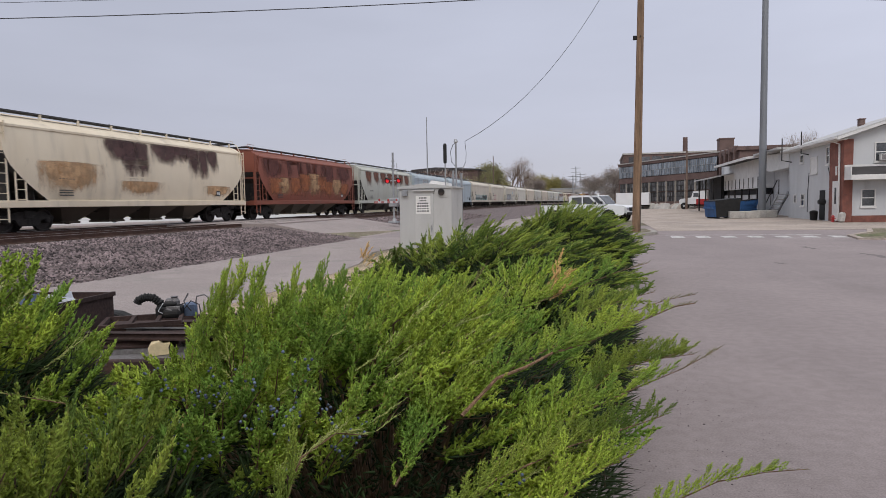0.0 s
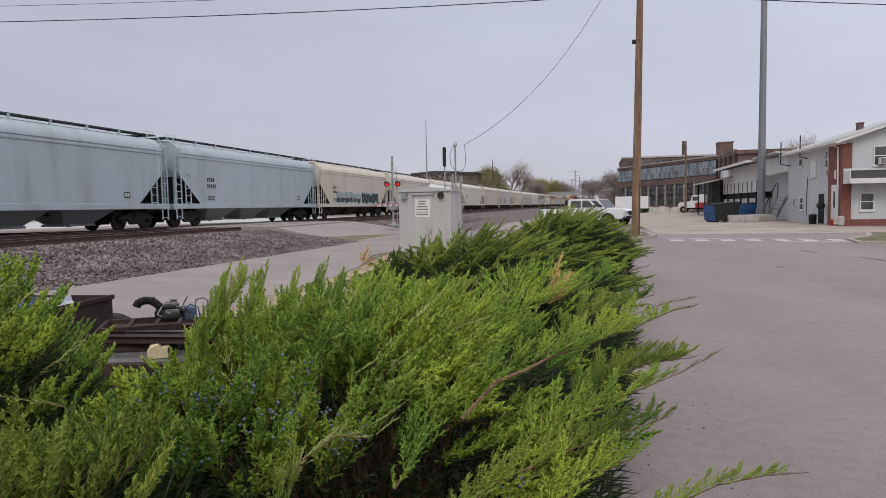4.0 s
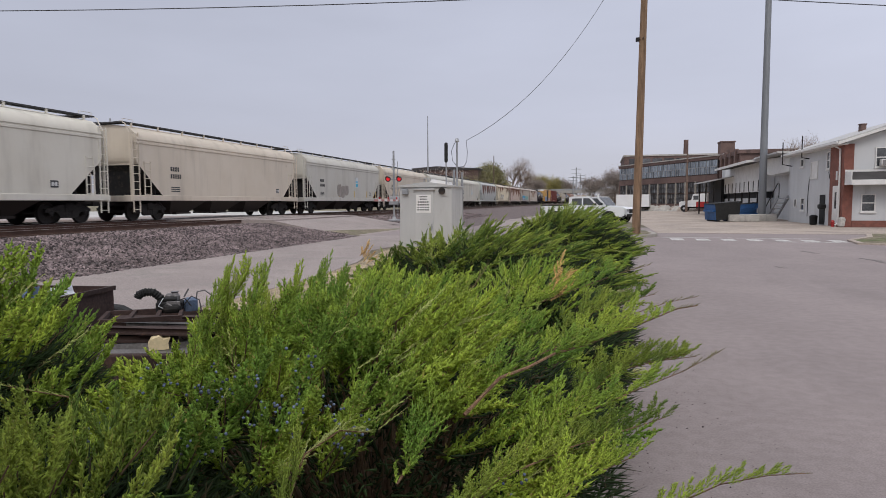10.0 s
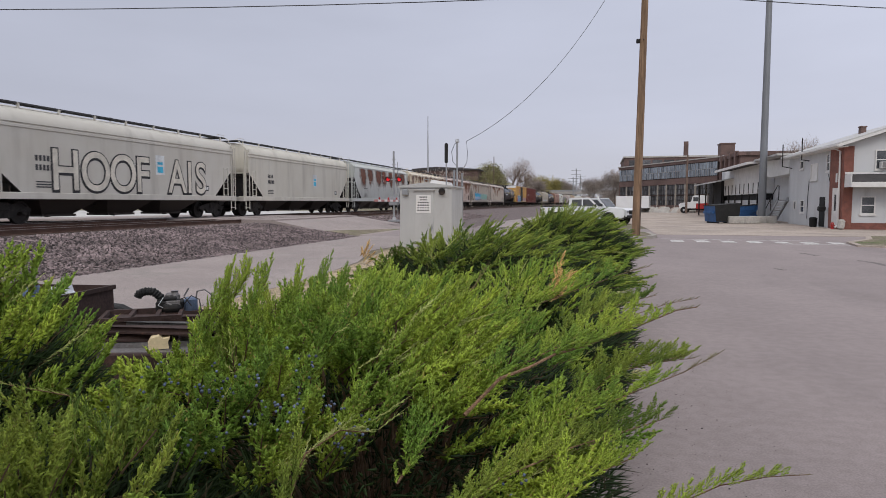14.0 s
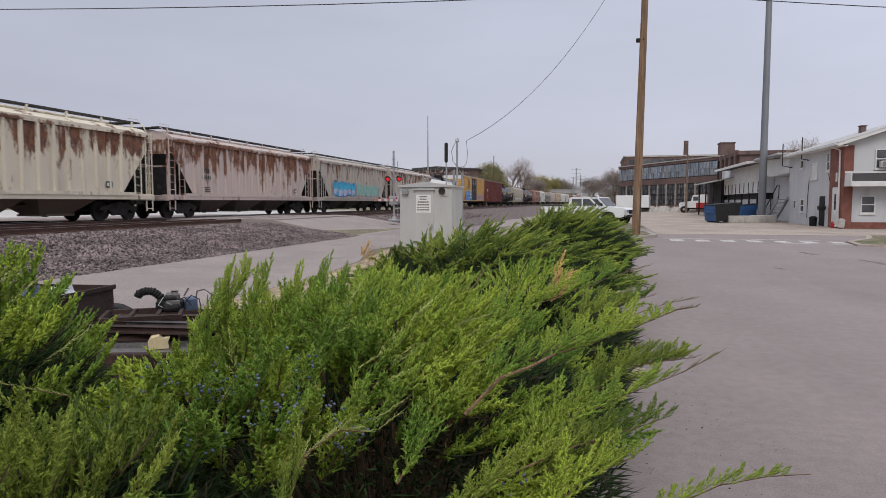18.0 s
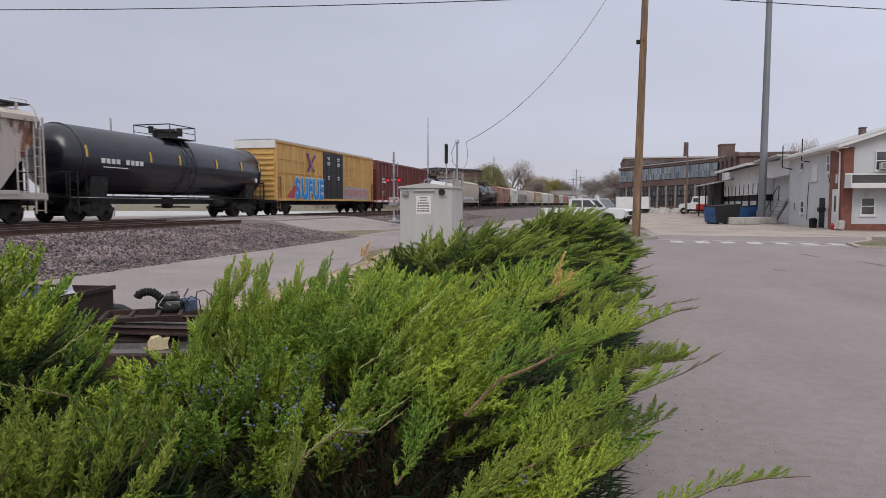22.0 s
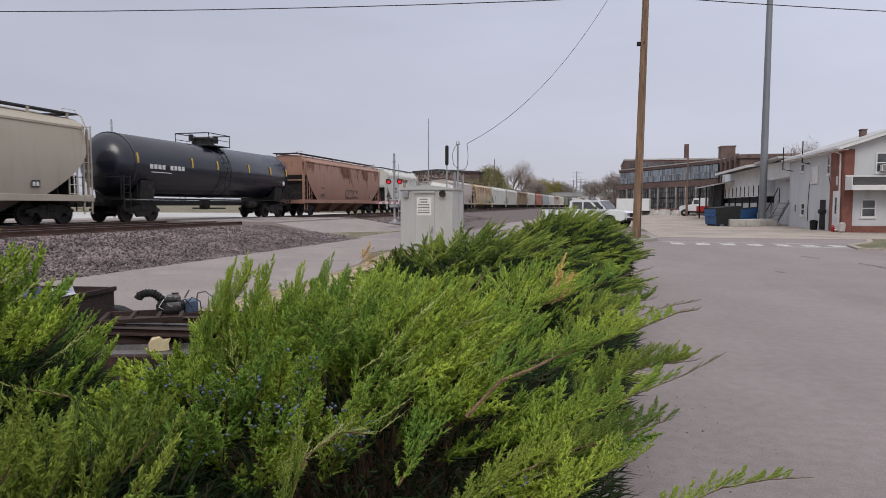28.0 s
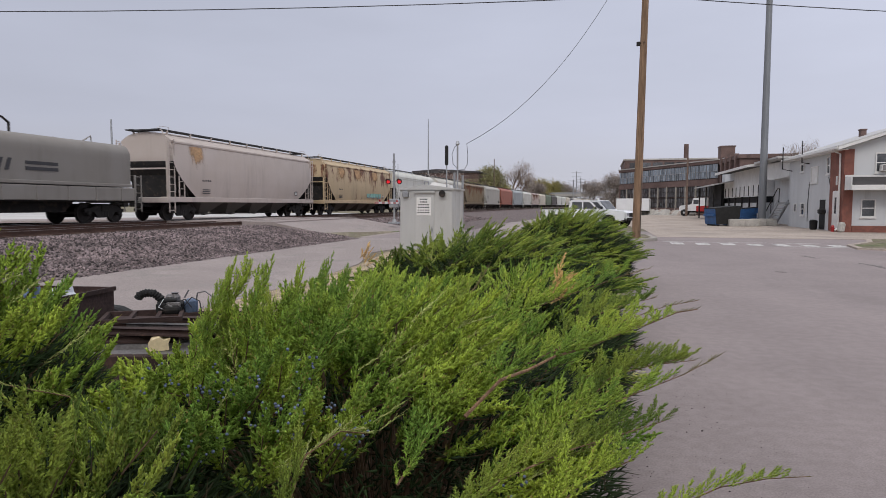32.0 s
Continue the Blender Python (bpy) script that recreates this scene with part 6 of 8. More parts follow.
part("ladder_mast", Solid().rod((0.22, 0.1, 0.3), (0.22, 0.1, 3.7), 0.02), M["galv"], sig)
for k in range(9):
    part("gate_arm_section", Solid().box(0.32, 0.37, -0.25 - 0.52 * k, 0.25 - 0.52 * k - 0.0, 1.24, 1.36), M["trim_white" if k % 2 else "gate_red"], sig, "faded red and white gate arm section")
for k in (1, 4, 7):
    part("gate_lamp", Solid().lathe([(0.05, 1.36), (0.05, 1.46), (0.03, 1.49)], "z", (0.345, -0.52 * k, 0), 10), M["tail_red"], sig, "small red gate lamp")

# thin masts beyond the railway
pole_with("radio_mast", "thin distant lattice radio mast", (-52.3, 193.1, 0), (-52.3, 193.1, 28.5), 0.35, 0.12, M["galv"], 6)
pole_with("signal_pole", "thin grey pole beyond the train", ahead(-27, 52, 0.3), ahead(-27, 52, 8.5), 0.10, 0.07, M["galv"], 8)
for px_side, far, h in ((14.4, 180, 14.6), (35.3, 300, 18.0), (57.2, 400, 20.0)):
    pole_with("utility_pole", "distant dark wooden utility pole", ahead(px_side, far), ahead(px_side, far, h), 0.15, 0.11, M["twig"], 8)
for side, far, h in ((88, 420, 24), (93, 430, 20), (84, 410, 18)):
    py = pole_with("lattice_pylon", "distant grey power pylon", ahead(side, far), ahead(side, far, h), 0.5, 0.3, M["galv"], 6)
    for z in (0.72, 0.84, 0.95):
        part("crossarm", Solid().box(-3.2, 3.2, -0.12, 0.12, h * z, h * z + 0.25), M["galv"], py)


# ---- unseen brick house, added behind the camera to shade the junipers and street ----
shade_block = thing("corner_house", "plain unseen brick block added behind the camera to shade the junipers", "house", kind="structure")
part("wall", Solid().box(-9.0, 3.2, -9.0, -3.3, 0.0, 4.6), M["brick"], shade_block)
part("roof", Solid().box(-9.4, 3.6, -9.4, -3.0, 4.6, 4.85), M["roof_dark"], shade_block)

# ---- grey two-storey house ----
def window_on(parent, face, u0, u1, z0, z1, at_plane, name="window", bars=1, sill=True, glass="glass"):
    """A window with frame, pane and sill, set proud of a wall. face: 'x-' (looks towards -x) or 'y-'."""
    def b(a0, a1, c0, c1, d0, d1):
        return (at_plane - d1, at_plane - d0, a0, a1, c0, c1) if face == "x-" else (a0, a1, at_plane - d1, at_plane - d0, c0, c1)
    w = part(name, Solid().box(*b(u0 + 0.06, u1 - 0.06, z0 + 0.06, z1 - 0.06, -0.05, 0.012)), M[glass], parent, "dark window pane")
    f = Solid()
    for a0, a1, c0, c1 in ((u0, u1, z1 - 0.065, z1), (u0, u1, z0, z0 + 0.065), (u0, u0 + 0.065, z0 + 0.065, z1 - 0.065), (u1 - 0.065, u1, z0 + 0.065, z1 - 0.065)):
        f.box(*b(a0, a1, c0, c1, -0.05, 0.06))
    for k in range(bars):
        zc = z0 + (z1 - z0) * (k + 1) / (bars + 1)
        f.box(*b(u0 + 0.065, u1 - 0.065, zc - 0.03, zc + 0.03, -0.04, 0.04))
    part("window_frame", f, M["trim_white"], w, "white painted window frame")
    if sill:
        part("window_sill", Solid().box(*b(u0 - 0.05, u1 + 0.05, z0 - 0.08, z0, -0.03, 0.10)), M["trim_white"], w)
    return w


house = thing("house", "grey two-storey house with red brick corner piers", "house")
FX, FY, BX, BY = 14.2, 42.6, 23.0, 53.6


def house_wall(solid, name="wall", material="siding", label="grey painted wall"):
    return part(name, solid, M[material], house, label)


house_wall(Solid().box(FX, FX + 0.25, FY + 0.25, BY, 0.0, 5.05))
house_wall(Solid().prism([(FX, 0.0), (BX, 0.0), (BX, 5.05), (18.6, 6.45), (FX, 5.05)], "y", FY, FY + 0.25))
house_wall(Solid().box(BX - 0.25, BX, FY + 0.25, BY, 0.0, 5.05))
house_wall(Solid().prism([(FX, 0.0), (BX, 0.0), (BX, 5.05), (18.6, 6.45), (FX, 5.05)], "y", BY, BY + 0.25))
house_wall(Solid().box(FX - 0.06, FX - 0.004, FY - 0.06, 44.86, 0.0, 4.95).box(FX - 0.003, 14.66, FY - 0.06, FY - 0.004, 0.0, 4.95), "brick_pier", "brick", "red brick corner pier")
house_wall(Solid().box(14.67, BX, FY - 0.07, FY - 0.004, 0.0, 0.40), "brick_base", "brick", "red brick base course")
roof = Solid().prism([(FX - 0.55, 4.98), (18.6, 6.62), (BX + 0.5, 5.0), (BX + 0.5, 5.14), (18.6, 6.78), (FX - 0.55, 5.14)], "y", FY - 0.55, BY + 0.3)
part("roof", roof, M["roof_metal"], house, "pale metal gable roof")
part("fascia", Solid().prism([(FX - 0.58, 4.88), (18.6, 6.54), (BX + 0.55, 4.9), (BX + 0.55, 5.04), (18.6, 6.70), (FX - 0.58, 5.04)], "y", FY - 0.60, FY - 0.555), M["trim_white"], house, "white rake board")
part("gutter", Solid().box(FX - 0.66, FX - 0.56, FY - 0.5, BY + 0.3, 4.94, 5.08, 0.02), M["trim_white"], house, "white eaves gutter")
part("soffit", Solid().box(FX - 0.55, FX, FY - 0.5, BY + 0.3, 4.90, 4.94), M["trim_white"], house)
part("downpipe", Solid().path([(FX - 0.6, 43.2, 4.95), (FX - 0.14, 43.0, 4.70), (FX - 0.12, 42.95, 0.25), (FX - 0.3, 42.9, 0.1)], 0.055, 8), M["trim_white"], house, "white downpipe on the brick pier")
chim = part("chimney", Solid().box(16.78, 17.12, 47.8, 48.2, 5.6, 6.6, 0.02), M["dark_brick"], house, "brown brick chimney")
part("chimney_cap", Solid().box(16.74, 17.16, 47.76, 48.24, 6.6, 6.68, 0.02), M["dark_brick"], chim)
up = window_on(house, "y-", 15.78, 16.72, 3.55, 4.72, FY)
part("air_conditioner", Solid().box(15.98, 16.56, FY - 0.42, FY - 0.07, 3.62, 4.0, 0.02), M["trim_white"], up, "white window air conditioner")
part("grille", Solid().box(16.02, 16.52, FY - 0.43, FY - 0.421, 3.66, 3.96), M["scrap_grey"], up)
window_on(house, "y-", 15.12, 15.90, 0.92, 1.98, FY)
window_on(house, "y-", 18.6, 19.5, 0.92, 1.98, FY)
window_on(house, "y-", 18.6, 19.5, 3.55, 4.72, FY)
window_on(house, "x-", 49.9, 50.75, 0.9, 1.8, FX)
window_on(house, "x-", 47.3, 48.7, 3.15, 4.25, FX, bars=0, glass="trim_white")
window_on(house, "x-", 45.0, 45.6, 3.6, 4.72, FX)
window_on(house, "x-", 50.3, 51.1, 4.0, 4.6, FX, bars=0)
window_on(house, "x-", 51.8, 52.4, 1.1, 1.75, FX, bars=0, sill=False)
part("door", Solid().box(FX - 0.02, FX - 0.005, 45.7, 46.75, 0.05, 1.98), M["black_void"], house, "dark doorway, its unlit inside put in as a black slab")
wd = part("door", Solid().box(FX - 0.12, FX - 0.062, 42.98, 44.1, 0.12, 2.5, 0.01), M["trim_white"], house, "white panelled side door")
part("door_light", Solid().box(FX - 0.126, FX - 0.118, 43.4, 43.7, 1.1, 2.1), M["glass"], wd)
part("house_sign", Solid().box(FX - 0.09, FX - 0.062, 43.5, 43.75, 2.85, 3.4), M["trim_white"], house, "small white plate")
aw = part("awning", Solid().prism([(FY - 0.07, 3.30), (FY - 1.1, 2.78), (FY - 1.1, 2.68), (FY - 0.07, 2.72)], "x", FX + 0.05, BX), M["roof_dark"], house, "dark sloping entrance canopy")
part("awning_trim", Solid().box(FX, BX, FY - 1.18, FY - 1.105, 2.50, 2.80, 0.01).box(FX, FX + 0.05, FY - 1.1, FY - 0.07, 2.52, 3.28), M["trim_white"], aw, "white canopy fascia")
part("awning_top", Solid().box(FX, BX, FY - 0.12, FY - 0.075, 3.30, 3.42), M["trim_white"], aw)
part("wall_bracket", Solid().path([(FX - 0.02, 53.2, 4.2), (FX - 0.7, 53.2, 4.35), (FX - 0.7, 53.2, 6.0)], 0.04).path([(FX - 0.02, 49.2, 4.5), (FX - 0.5, 49.2, 4.6), (FX - 0.5, 49.2, 6.1)], 0.04), M["black_iron"], house, "iron service bracket")
part("conduit", Solid().path([(FX - 0.03, 49.0, 3.2), (FX - 0.03, 49.2, 1.9), (FX - 0.03, 49.2, 0.5)], 0.02).path([(FX - 0.03, 45.2, 3.4), (FX - 0.03, 44.9, 2.9)], 0.02), M["wire"], house)
part("mailbox", Solid().box(FX - 0.55, FX - 0.15, 44.95, 45.45, 1.05, 1.4, 0.08), M["rubber"], house, "black wall box")
bin1 = piece("rubbish_bin", Solid().lathe([(0.22, 0.0), (0.30, 0.05), (0.34, 0.75), (0.36, 0.78), (0.2, 0.9), (0.05, 0.92)], "z", (0, 0, 0), 14), M["rubber"], "black rubbish bin by the house door", "bin", at=pose(FX - 0.45, 46.4, 0.012) @ Matrix.Scale(0.72, 4), smooth=True)
piece("downpipe_stone", Solid().box(-0.16, 0.16, -0.22, 0.22, 0, 0.62, 0.10), M["concrete"], "pale upright stone block at the house corner", "stone", at=pose(FX - 0.25, 42.15, 0.012, 4, 6, 20))
piece("hydrant", Solid().lathe([(0.14, 0), (0.12, 0.05), (0.12, 0.4), (0.16, 0.42), (0.1, 0.55), (0.02, 0.6)], "z", (0, 0, 0), 12).rod((-0.2, 0, 0.3), (0.2, 0, 0.3), 0.06), M["tail_red"], "small red hydrant beside the house", "hydrant", at=Matrix.Translation((13.8, 43.0, 0.012)) @ Matrix.Scale(0.7, 4))

# ---- loading dock building ----
dock = thing("loading_dock", "grey loading dock building with an overhanging roof and steel stairs", "warehouse")
part("wall", Solid().box(15.3, 26, BY + 0.3, 88, 0.0, 5.6), M["siding"], dock, "dull grey wall")
part("upper_storey", Solid().box(14.2, 15.28, 62.6, 80.0, 2.45, 5.2), M["white_siding"], dock, "off-white boarded upper storey")
# the dock bay's shade is a solid black block
part("recess", Solid().box(14.5, 15.28, 62.8, 87.5, 1.88, 2.43), M["black_void"], dock, "dark dock bay, its shade put in as a black block")
part("plinth", Solid().box(14.3, 15.28, 62.7, 80.0, 0.0, 1.86), M["siding"], dock)
# dark vertical slits of the siding, put on as raised black strips
slit = Solid().box(-0.05, 0.0, -0.06, 0.06, 2.5, 3.5).mesh("bumper_board", M["black_iron"])
for k in range(9):
    part("bumper_board", slit, None, dock, at=pose(14.198, 63.6 + k * 1.95, 0))
for k in range(6):
    part("post", Solid().box(14.05, 14.19, 63.4 + k * 3.3, 63.52 + k * 3.3, 0.0, 2.45), M["black_iron"], dock, "dark steel post")
part("roof", Solid().prism([(12.7, 4.98), (26.3, 6.3), (26.3, 6.45), (12.7, 5.14)], "y", 61.5, 77), M["roof_dark"], dock, "dark overhanging roof")
part("fascia", Solid().box(12.62, 12.70, 61.4, 77.1, 4.96, 5.20).prism([(12.66, 4.98), (26.3, 6.3), (26.3, 6.5), (12.66, 5.2)], "y", 61.38, 61.48), M["trim_white"], dock, "pale roof edge")
part("overhang", Solid().prism([(54.0, 5.05), (61.2, 5.25), (61.2, 3.95), (59.5, 3.75), (54.0, 3.85)], "x", 14.2, 15.28), M["white_siding"], dock, "boxed-out pale upper bay")
part("overhang_roof", Solid().box(13.3, 16, 53.95, 61.6, 5.26, 5.40), M["roof_metal"], dock)
canopy = part("canopy", Solid().prism([(12.0, 3.75), (14.15, 4.2), (14.15, 4.32), (12.0, 3.9)], "y", 74.5, 88), M["roof_metal"], dock, "low lean-to canopy")
for y in (74, 79, 84):
    part("canopy_post", Solid().box(12.15, 12.3, y + 1, y + 1.15, 0, 3.78), M["black_iron"], canopy)
# black slab for the darkness below the canopy
part("canopy_back", Solid().box(13.9, 14.25, 80.1, 88, 0.0, 4.2), M["black_void"], canopy)
window_on(dock, "x-", 65.6, 66.6, 0.35, 1.55, 14.3, sill=False)
window_on(dock, "x-", 70.6, 72.2, 0.2, 1.65, 14.3, sill=False)
stairs = thing("dock_stairs", "grey steel stairs with a dark handrail", "stairs", at=pose(0, 0, 0.012))
for k in range(9):
    part("tread", Solid().box(13.5, 14.15, 57.4 - k * 0.36 - 0.34, 57.4 - k * 0.36, 0.20 * (k + 1) - 0.06, 0.20 * (k + 1)), M["white_siding"], stairs)
for x in (13.46, 14.18):
    part("stringer", Solid().prism([(57.45, 0.0), (57.2, 0.0), (53.9, 1.7), (53.9, 2.0), (54.15, 2.0)], "x", x - 0.03, x + 0.03), M["galv"], stairs)
part("landing", Solid().box(13.4, 14.19, 53.65, 54.2, 1.74, 1.82), M["galv"], stairs)
part("handrail", Solid().path([(13.46, 57.9, 0.0), (13.46, 57.9, 0.9), (13.46, 54.2, 2.9), (13.46, 53.7, 2.9), (13.46, 53.7, 1.8)], 0.035, 6).path([(13.46, 56.0, 0.8), (13.46, 56.0, 1.9)], 0.03, 6), M["black_iron"], stairs, "dark pipe handrail")


def dumpster(at, w, d, h, lid_open):
    t = thing("dumpster", "blue steel dumpster with a dark lid", "dumpster", at=at, group="blue dumpsters")
    part("body", Solid().prism([(-w / 2 + 0.12, 0.12), (w / 2 - 0.12, 0.12), (w / 2, h), (-w / 2, h * 0.88)], "y", -d / 2, d / 2), M["blue_steel"], t)
    if lid_open:
        # a black panel covers the blue front
        part("front_panel", Solid().prism([(-w / 2 + 0.12, 0.14), (w / 2 - 0.12, 0.14), (w / 2, h), (-w / 2, h * 0.9)], "y", -d / 2 - 0.03, -d / 2 - 0.004), M["rubber"], t, "black panel over the front face")
    for k in range(0 if lid_open else 3):
        part("rib", Solid().box(-w / 2 + 0.02, w / 2 - 0.02, -d / 2 - 0.05, -d / 2 - 0.003, 0.3 + k * 0.3, 0.36 + k * 0.3), M["blue_steel"], t)
    part("lid", Solid().prism([(-w / 2 - 0.03, h * 0.88 + 0.01), (w / 2 + 0.03, h + 0.01), (w / 2 + 0.03, h + 0.07), (-w / 2 - 0.03, h * 0.88 + 0.07)], "y", -d / 2 - 0.03, d / 2 + 0.03), M["rubber"], t, "black plastic lid")
    for x in (-w / 2 - 0.04, w / 2 + 0.04):
        part("lift_sleeve", Solid().box(x - 0.05, x + 0.05, -d / 2 + 0.1, d / 2 - 0.1, h * 0.5, h * 0.5 + 0.16), M["blue_steel"], t)
    for x in (-w / 3, w / 3):
        part("skid", Solid().box(x - 0.06, x + 0.06, -d / 2, d / 2, 0, 0.12), M["black_iron"], t)
    return t


dumpster(pose(9.35, 53.4, 0.012, 0, 0, 16), 2.0, 1.9, 1.5, True)
dumpster(pose(12.4, 60.2, 0.012, 0, 0, 4), 1.9, 1.7, 1.4, False)
for k, (x, y, rz) in enumerate(((10.2, 52.5, 6), (11.3, 52.7, 3), (13.0, 54.6, 5), (12.2, 54.3, -4))):
    piece("concrete_block", Solid().box(-0.55, 0.55, -0.3, 0.3, 0, 0.55, 0.03), M["concrete"], "pale cast concrete block on the forecourt", "concrete block", at=pose(x, y, 0.012, 0, 0, rz), group="concrete blocks")

# ---- old brick factory ----
fac = thing("factory", "old dark brick factory with tall steel windows", "factory", at=pose(3.9, 133.8, 0, 0, 0, math.degrees(math.atan2(106.3 - 133.8, 17.6 - 3.9))))
FL, FH = 31.0, 8.6   # along local x; the front looks towards -y
part("wall", Solid().box(0, FL, 0.3, 22, 0, FH - 0.3), M["dark_brick"], fac)
part("parapet", Solid().box(-0.3, FL + 0.2, 0.0, 22, FH - 0.45, FH), M["dark_brick"], fac)
part("coping", Solid().box(-0.4, FL + 0.3, -0.1, 22.1, FH, FH + 0.18), M["concrete"], fac, "pale stone coping")
part("band", Solid().box(-0.2, FL, 0.08, 0.299, 4.75, 5.75), M["dark_brick"], fac)
part("base_wall", Solid().box(-0.2, FL, 0.05, 0.299, 0.0, 1.15), M["dark_brick"], fac)
bays = 11
LOW_PANE = Solid().box(-0.25, 0.25, -0.01, 0.01, -0.38, 0.38).mesh("pane", M["old_glass"])
HIGH_PANE = Solid().box(-0.24, 0.24, -0.01, 0.01, -0.5, 0.5).mesh("pane", M["pane_glass"])
for k in range(bays):
    x0, x1 = FL * k / bays + 0.28, FL * (k + 1) / bays - 0.28
    part("pier", Solid().box(x0 - 0.36, x0 - 0.16, 0.02, 0.299, 0, 4.8), M["kerb" if k else "dark_brick"], fac, "pale pier")
    for z0, z1 in ((1.2, 2.85), (3.0, 4.7)):
        w = part("window", Solid().box(x0, x1, 0.18, 0.28, z0, z1), M["old_glass"], fac, "grimy multi-pane window")
        f = Solid()
        for i in range(1, 4):
            xx = x0 + (x1 - x0) * i / 4
            f.box(xx - 0.04, xx + 0.04, 0.10, 0.18, z0, z1)
        f.box(x0, x1, 0.10, 0.18, z1 - 0.08, z1).box(x0, x1, 0.10, 0.18, (z0 + z1) / 2 - 0.04, (z0 + z1) / 2 + 0.04)
        part("window_frame", f, M["black_iron"], w)
        for i in range(8):
            part("pane", LOW_PANE, None, w, at=pose(x0 + (x1 - x0) * (i % 4 + 0.5) / 4, 0.15, z0 + (z1 - z0) * (0.25 + 0.5 * (i // 4))))
    w = part("window", Solid().box(x0 - 0.2, x1 + 0.2, 0.12, 0.28, 5.85, FH - 0.55), M["old_glass"], fac, "long band of bluish panes")
    f = Solid()
    for i in range(0, 6):
        xx = x0 - 0.2 + (x1 - x0 + 0.4) * i / 5
        f.box(xx - 0.035, xx + 0.035, 0.04, 0.12, 5.85, FH - 0.55)
    f.box(x0 - 0.2, x1 + 0.2, 0.04, 0.12, 6.95, 7.03)
    part("window_frame", f, M["galv"], w)
    for i in range(10):
        part("pane", HIGH_PANE, None, w, at=pose(x0 - 0.2 + (x1 - x0 + 0.4) * (i % 5 + 0.5) / 5, 0.09, 6.4 + 1.1 * (i // 5)))
rear = thing("factory_hall", "taller rear hall of the old brick factory", "factory")
part("wall", Solid().box(5.0, 30, 138, 160, 0, 10.9), M["dark_brick"], rear)
part("coping", Solid().box(4.8, 30.2, 137.8, 160.2, 10.9, 11.2), M["concrete"], rear)
for k in range(10):
    part("window", Solid().box(6 + k * 2.3, 7.9 + k * 2.3, 137.9, 138.0, 8.9, 10.4), M["old_glass"], rear)
block = thing("brick_block", "dark brick factory block with a stepped parapet", "factory")
part("wall", Solid().box(18.2, 25, 92, 112, 0, 7.9), M["dark_brick"], block)
part("parapet", Solid().box(17.9, 25.2, 91.7, 112.2, 7.9, 8.4), M["dark_brick"], block)
for k in range(6):
    part("buttress", Solid().box(17.75, 18.2, 93 + k * 3.4, 94.0 + k * 3.4, 0, 8.6), M["dark_brick"], block)
part("roof_snow_guard", Solid().box(18.5, 24, 104, 111, 8.41, 8.9), M["roof_metal"], block, "pale roof light")
part("tower", Solid().box(19.5, 21.7, 114, 116.5, 0, 11.3), M["dark_brick"], block, "brick lift tower")
part("tower_coping", Solid().box(19.4, 21.8, 113.9, 116.6, 11.3, 11.5), M["dark_brick"], block)
stack = thing("factory_chimney", "brown brick factory chimney", "chimney", at=pose(21.0, 170, 0))
part("shaft", Solid().rod((0, 0, 0), (0, 0, 16.9), 0.75, 0.55, n=16), M["dark_brick"], stack)
pole_with("utility_pole", "dark wooden utility pole before the factory", (12.6, 100.0, 0), (12.6, 100.0, 8.6), 0.17, 0.13, M["twig"], 8)
for k in range(14):
    rng_ = random.Random(900 + k)
    piece("rubble_heap", Solid().lathe([(1.2 * rng_.uniform(0.6, 1.2), 0), (0.9, 0.35), (0.4, 0.6 + 0.4 * rng_.random()), (0.05, 0.9)], "z", (0, 0, 0), 7),
          M["concrete" if k % 3 else "lot"], "heap of pale rubble before the factory", "rubble", at=pose(6.5 + k * 0.55 + rng_.uniform(-0.5, 0.5), 112 - k * 0.5, 0.0, 0, 0, rng_.uniform(0, 300)), group="rubble heaps")


# ---- vehicles ----
def wheel(parent, x, y, r, width):
    t = part("wheel", Solid().lathe([(r * 0.6, -width / 2), (r * 0.95, -width / 2), (r, -width * 0.3), (r, width * 0.3), (r * 0.95, width / 2), (r * 0.6, width / 2)], "y", (x, y, r), 20), M["tyre"], parent, "black tyre")
    part("rim", Solid().lathe([(0.02, -width / 2 - 0.01), (r * 0.25, -width / 2 - 0.01), (r * 0.6, -width / 2 + 0.03), (r * 0.6, width / 2 - 0.03), (r * 0.25, width / 2 + 0.01), (0.02, width / 2 + 0.01)], "y", (x, y, r), 14), M["chrome"], t, "bright alloy rim")


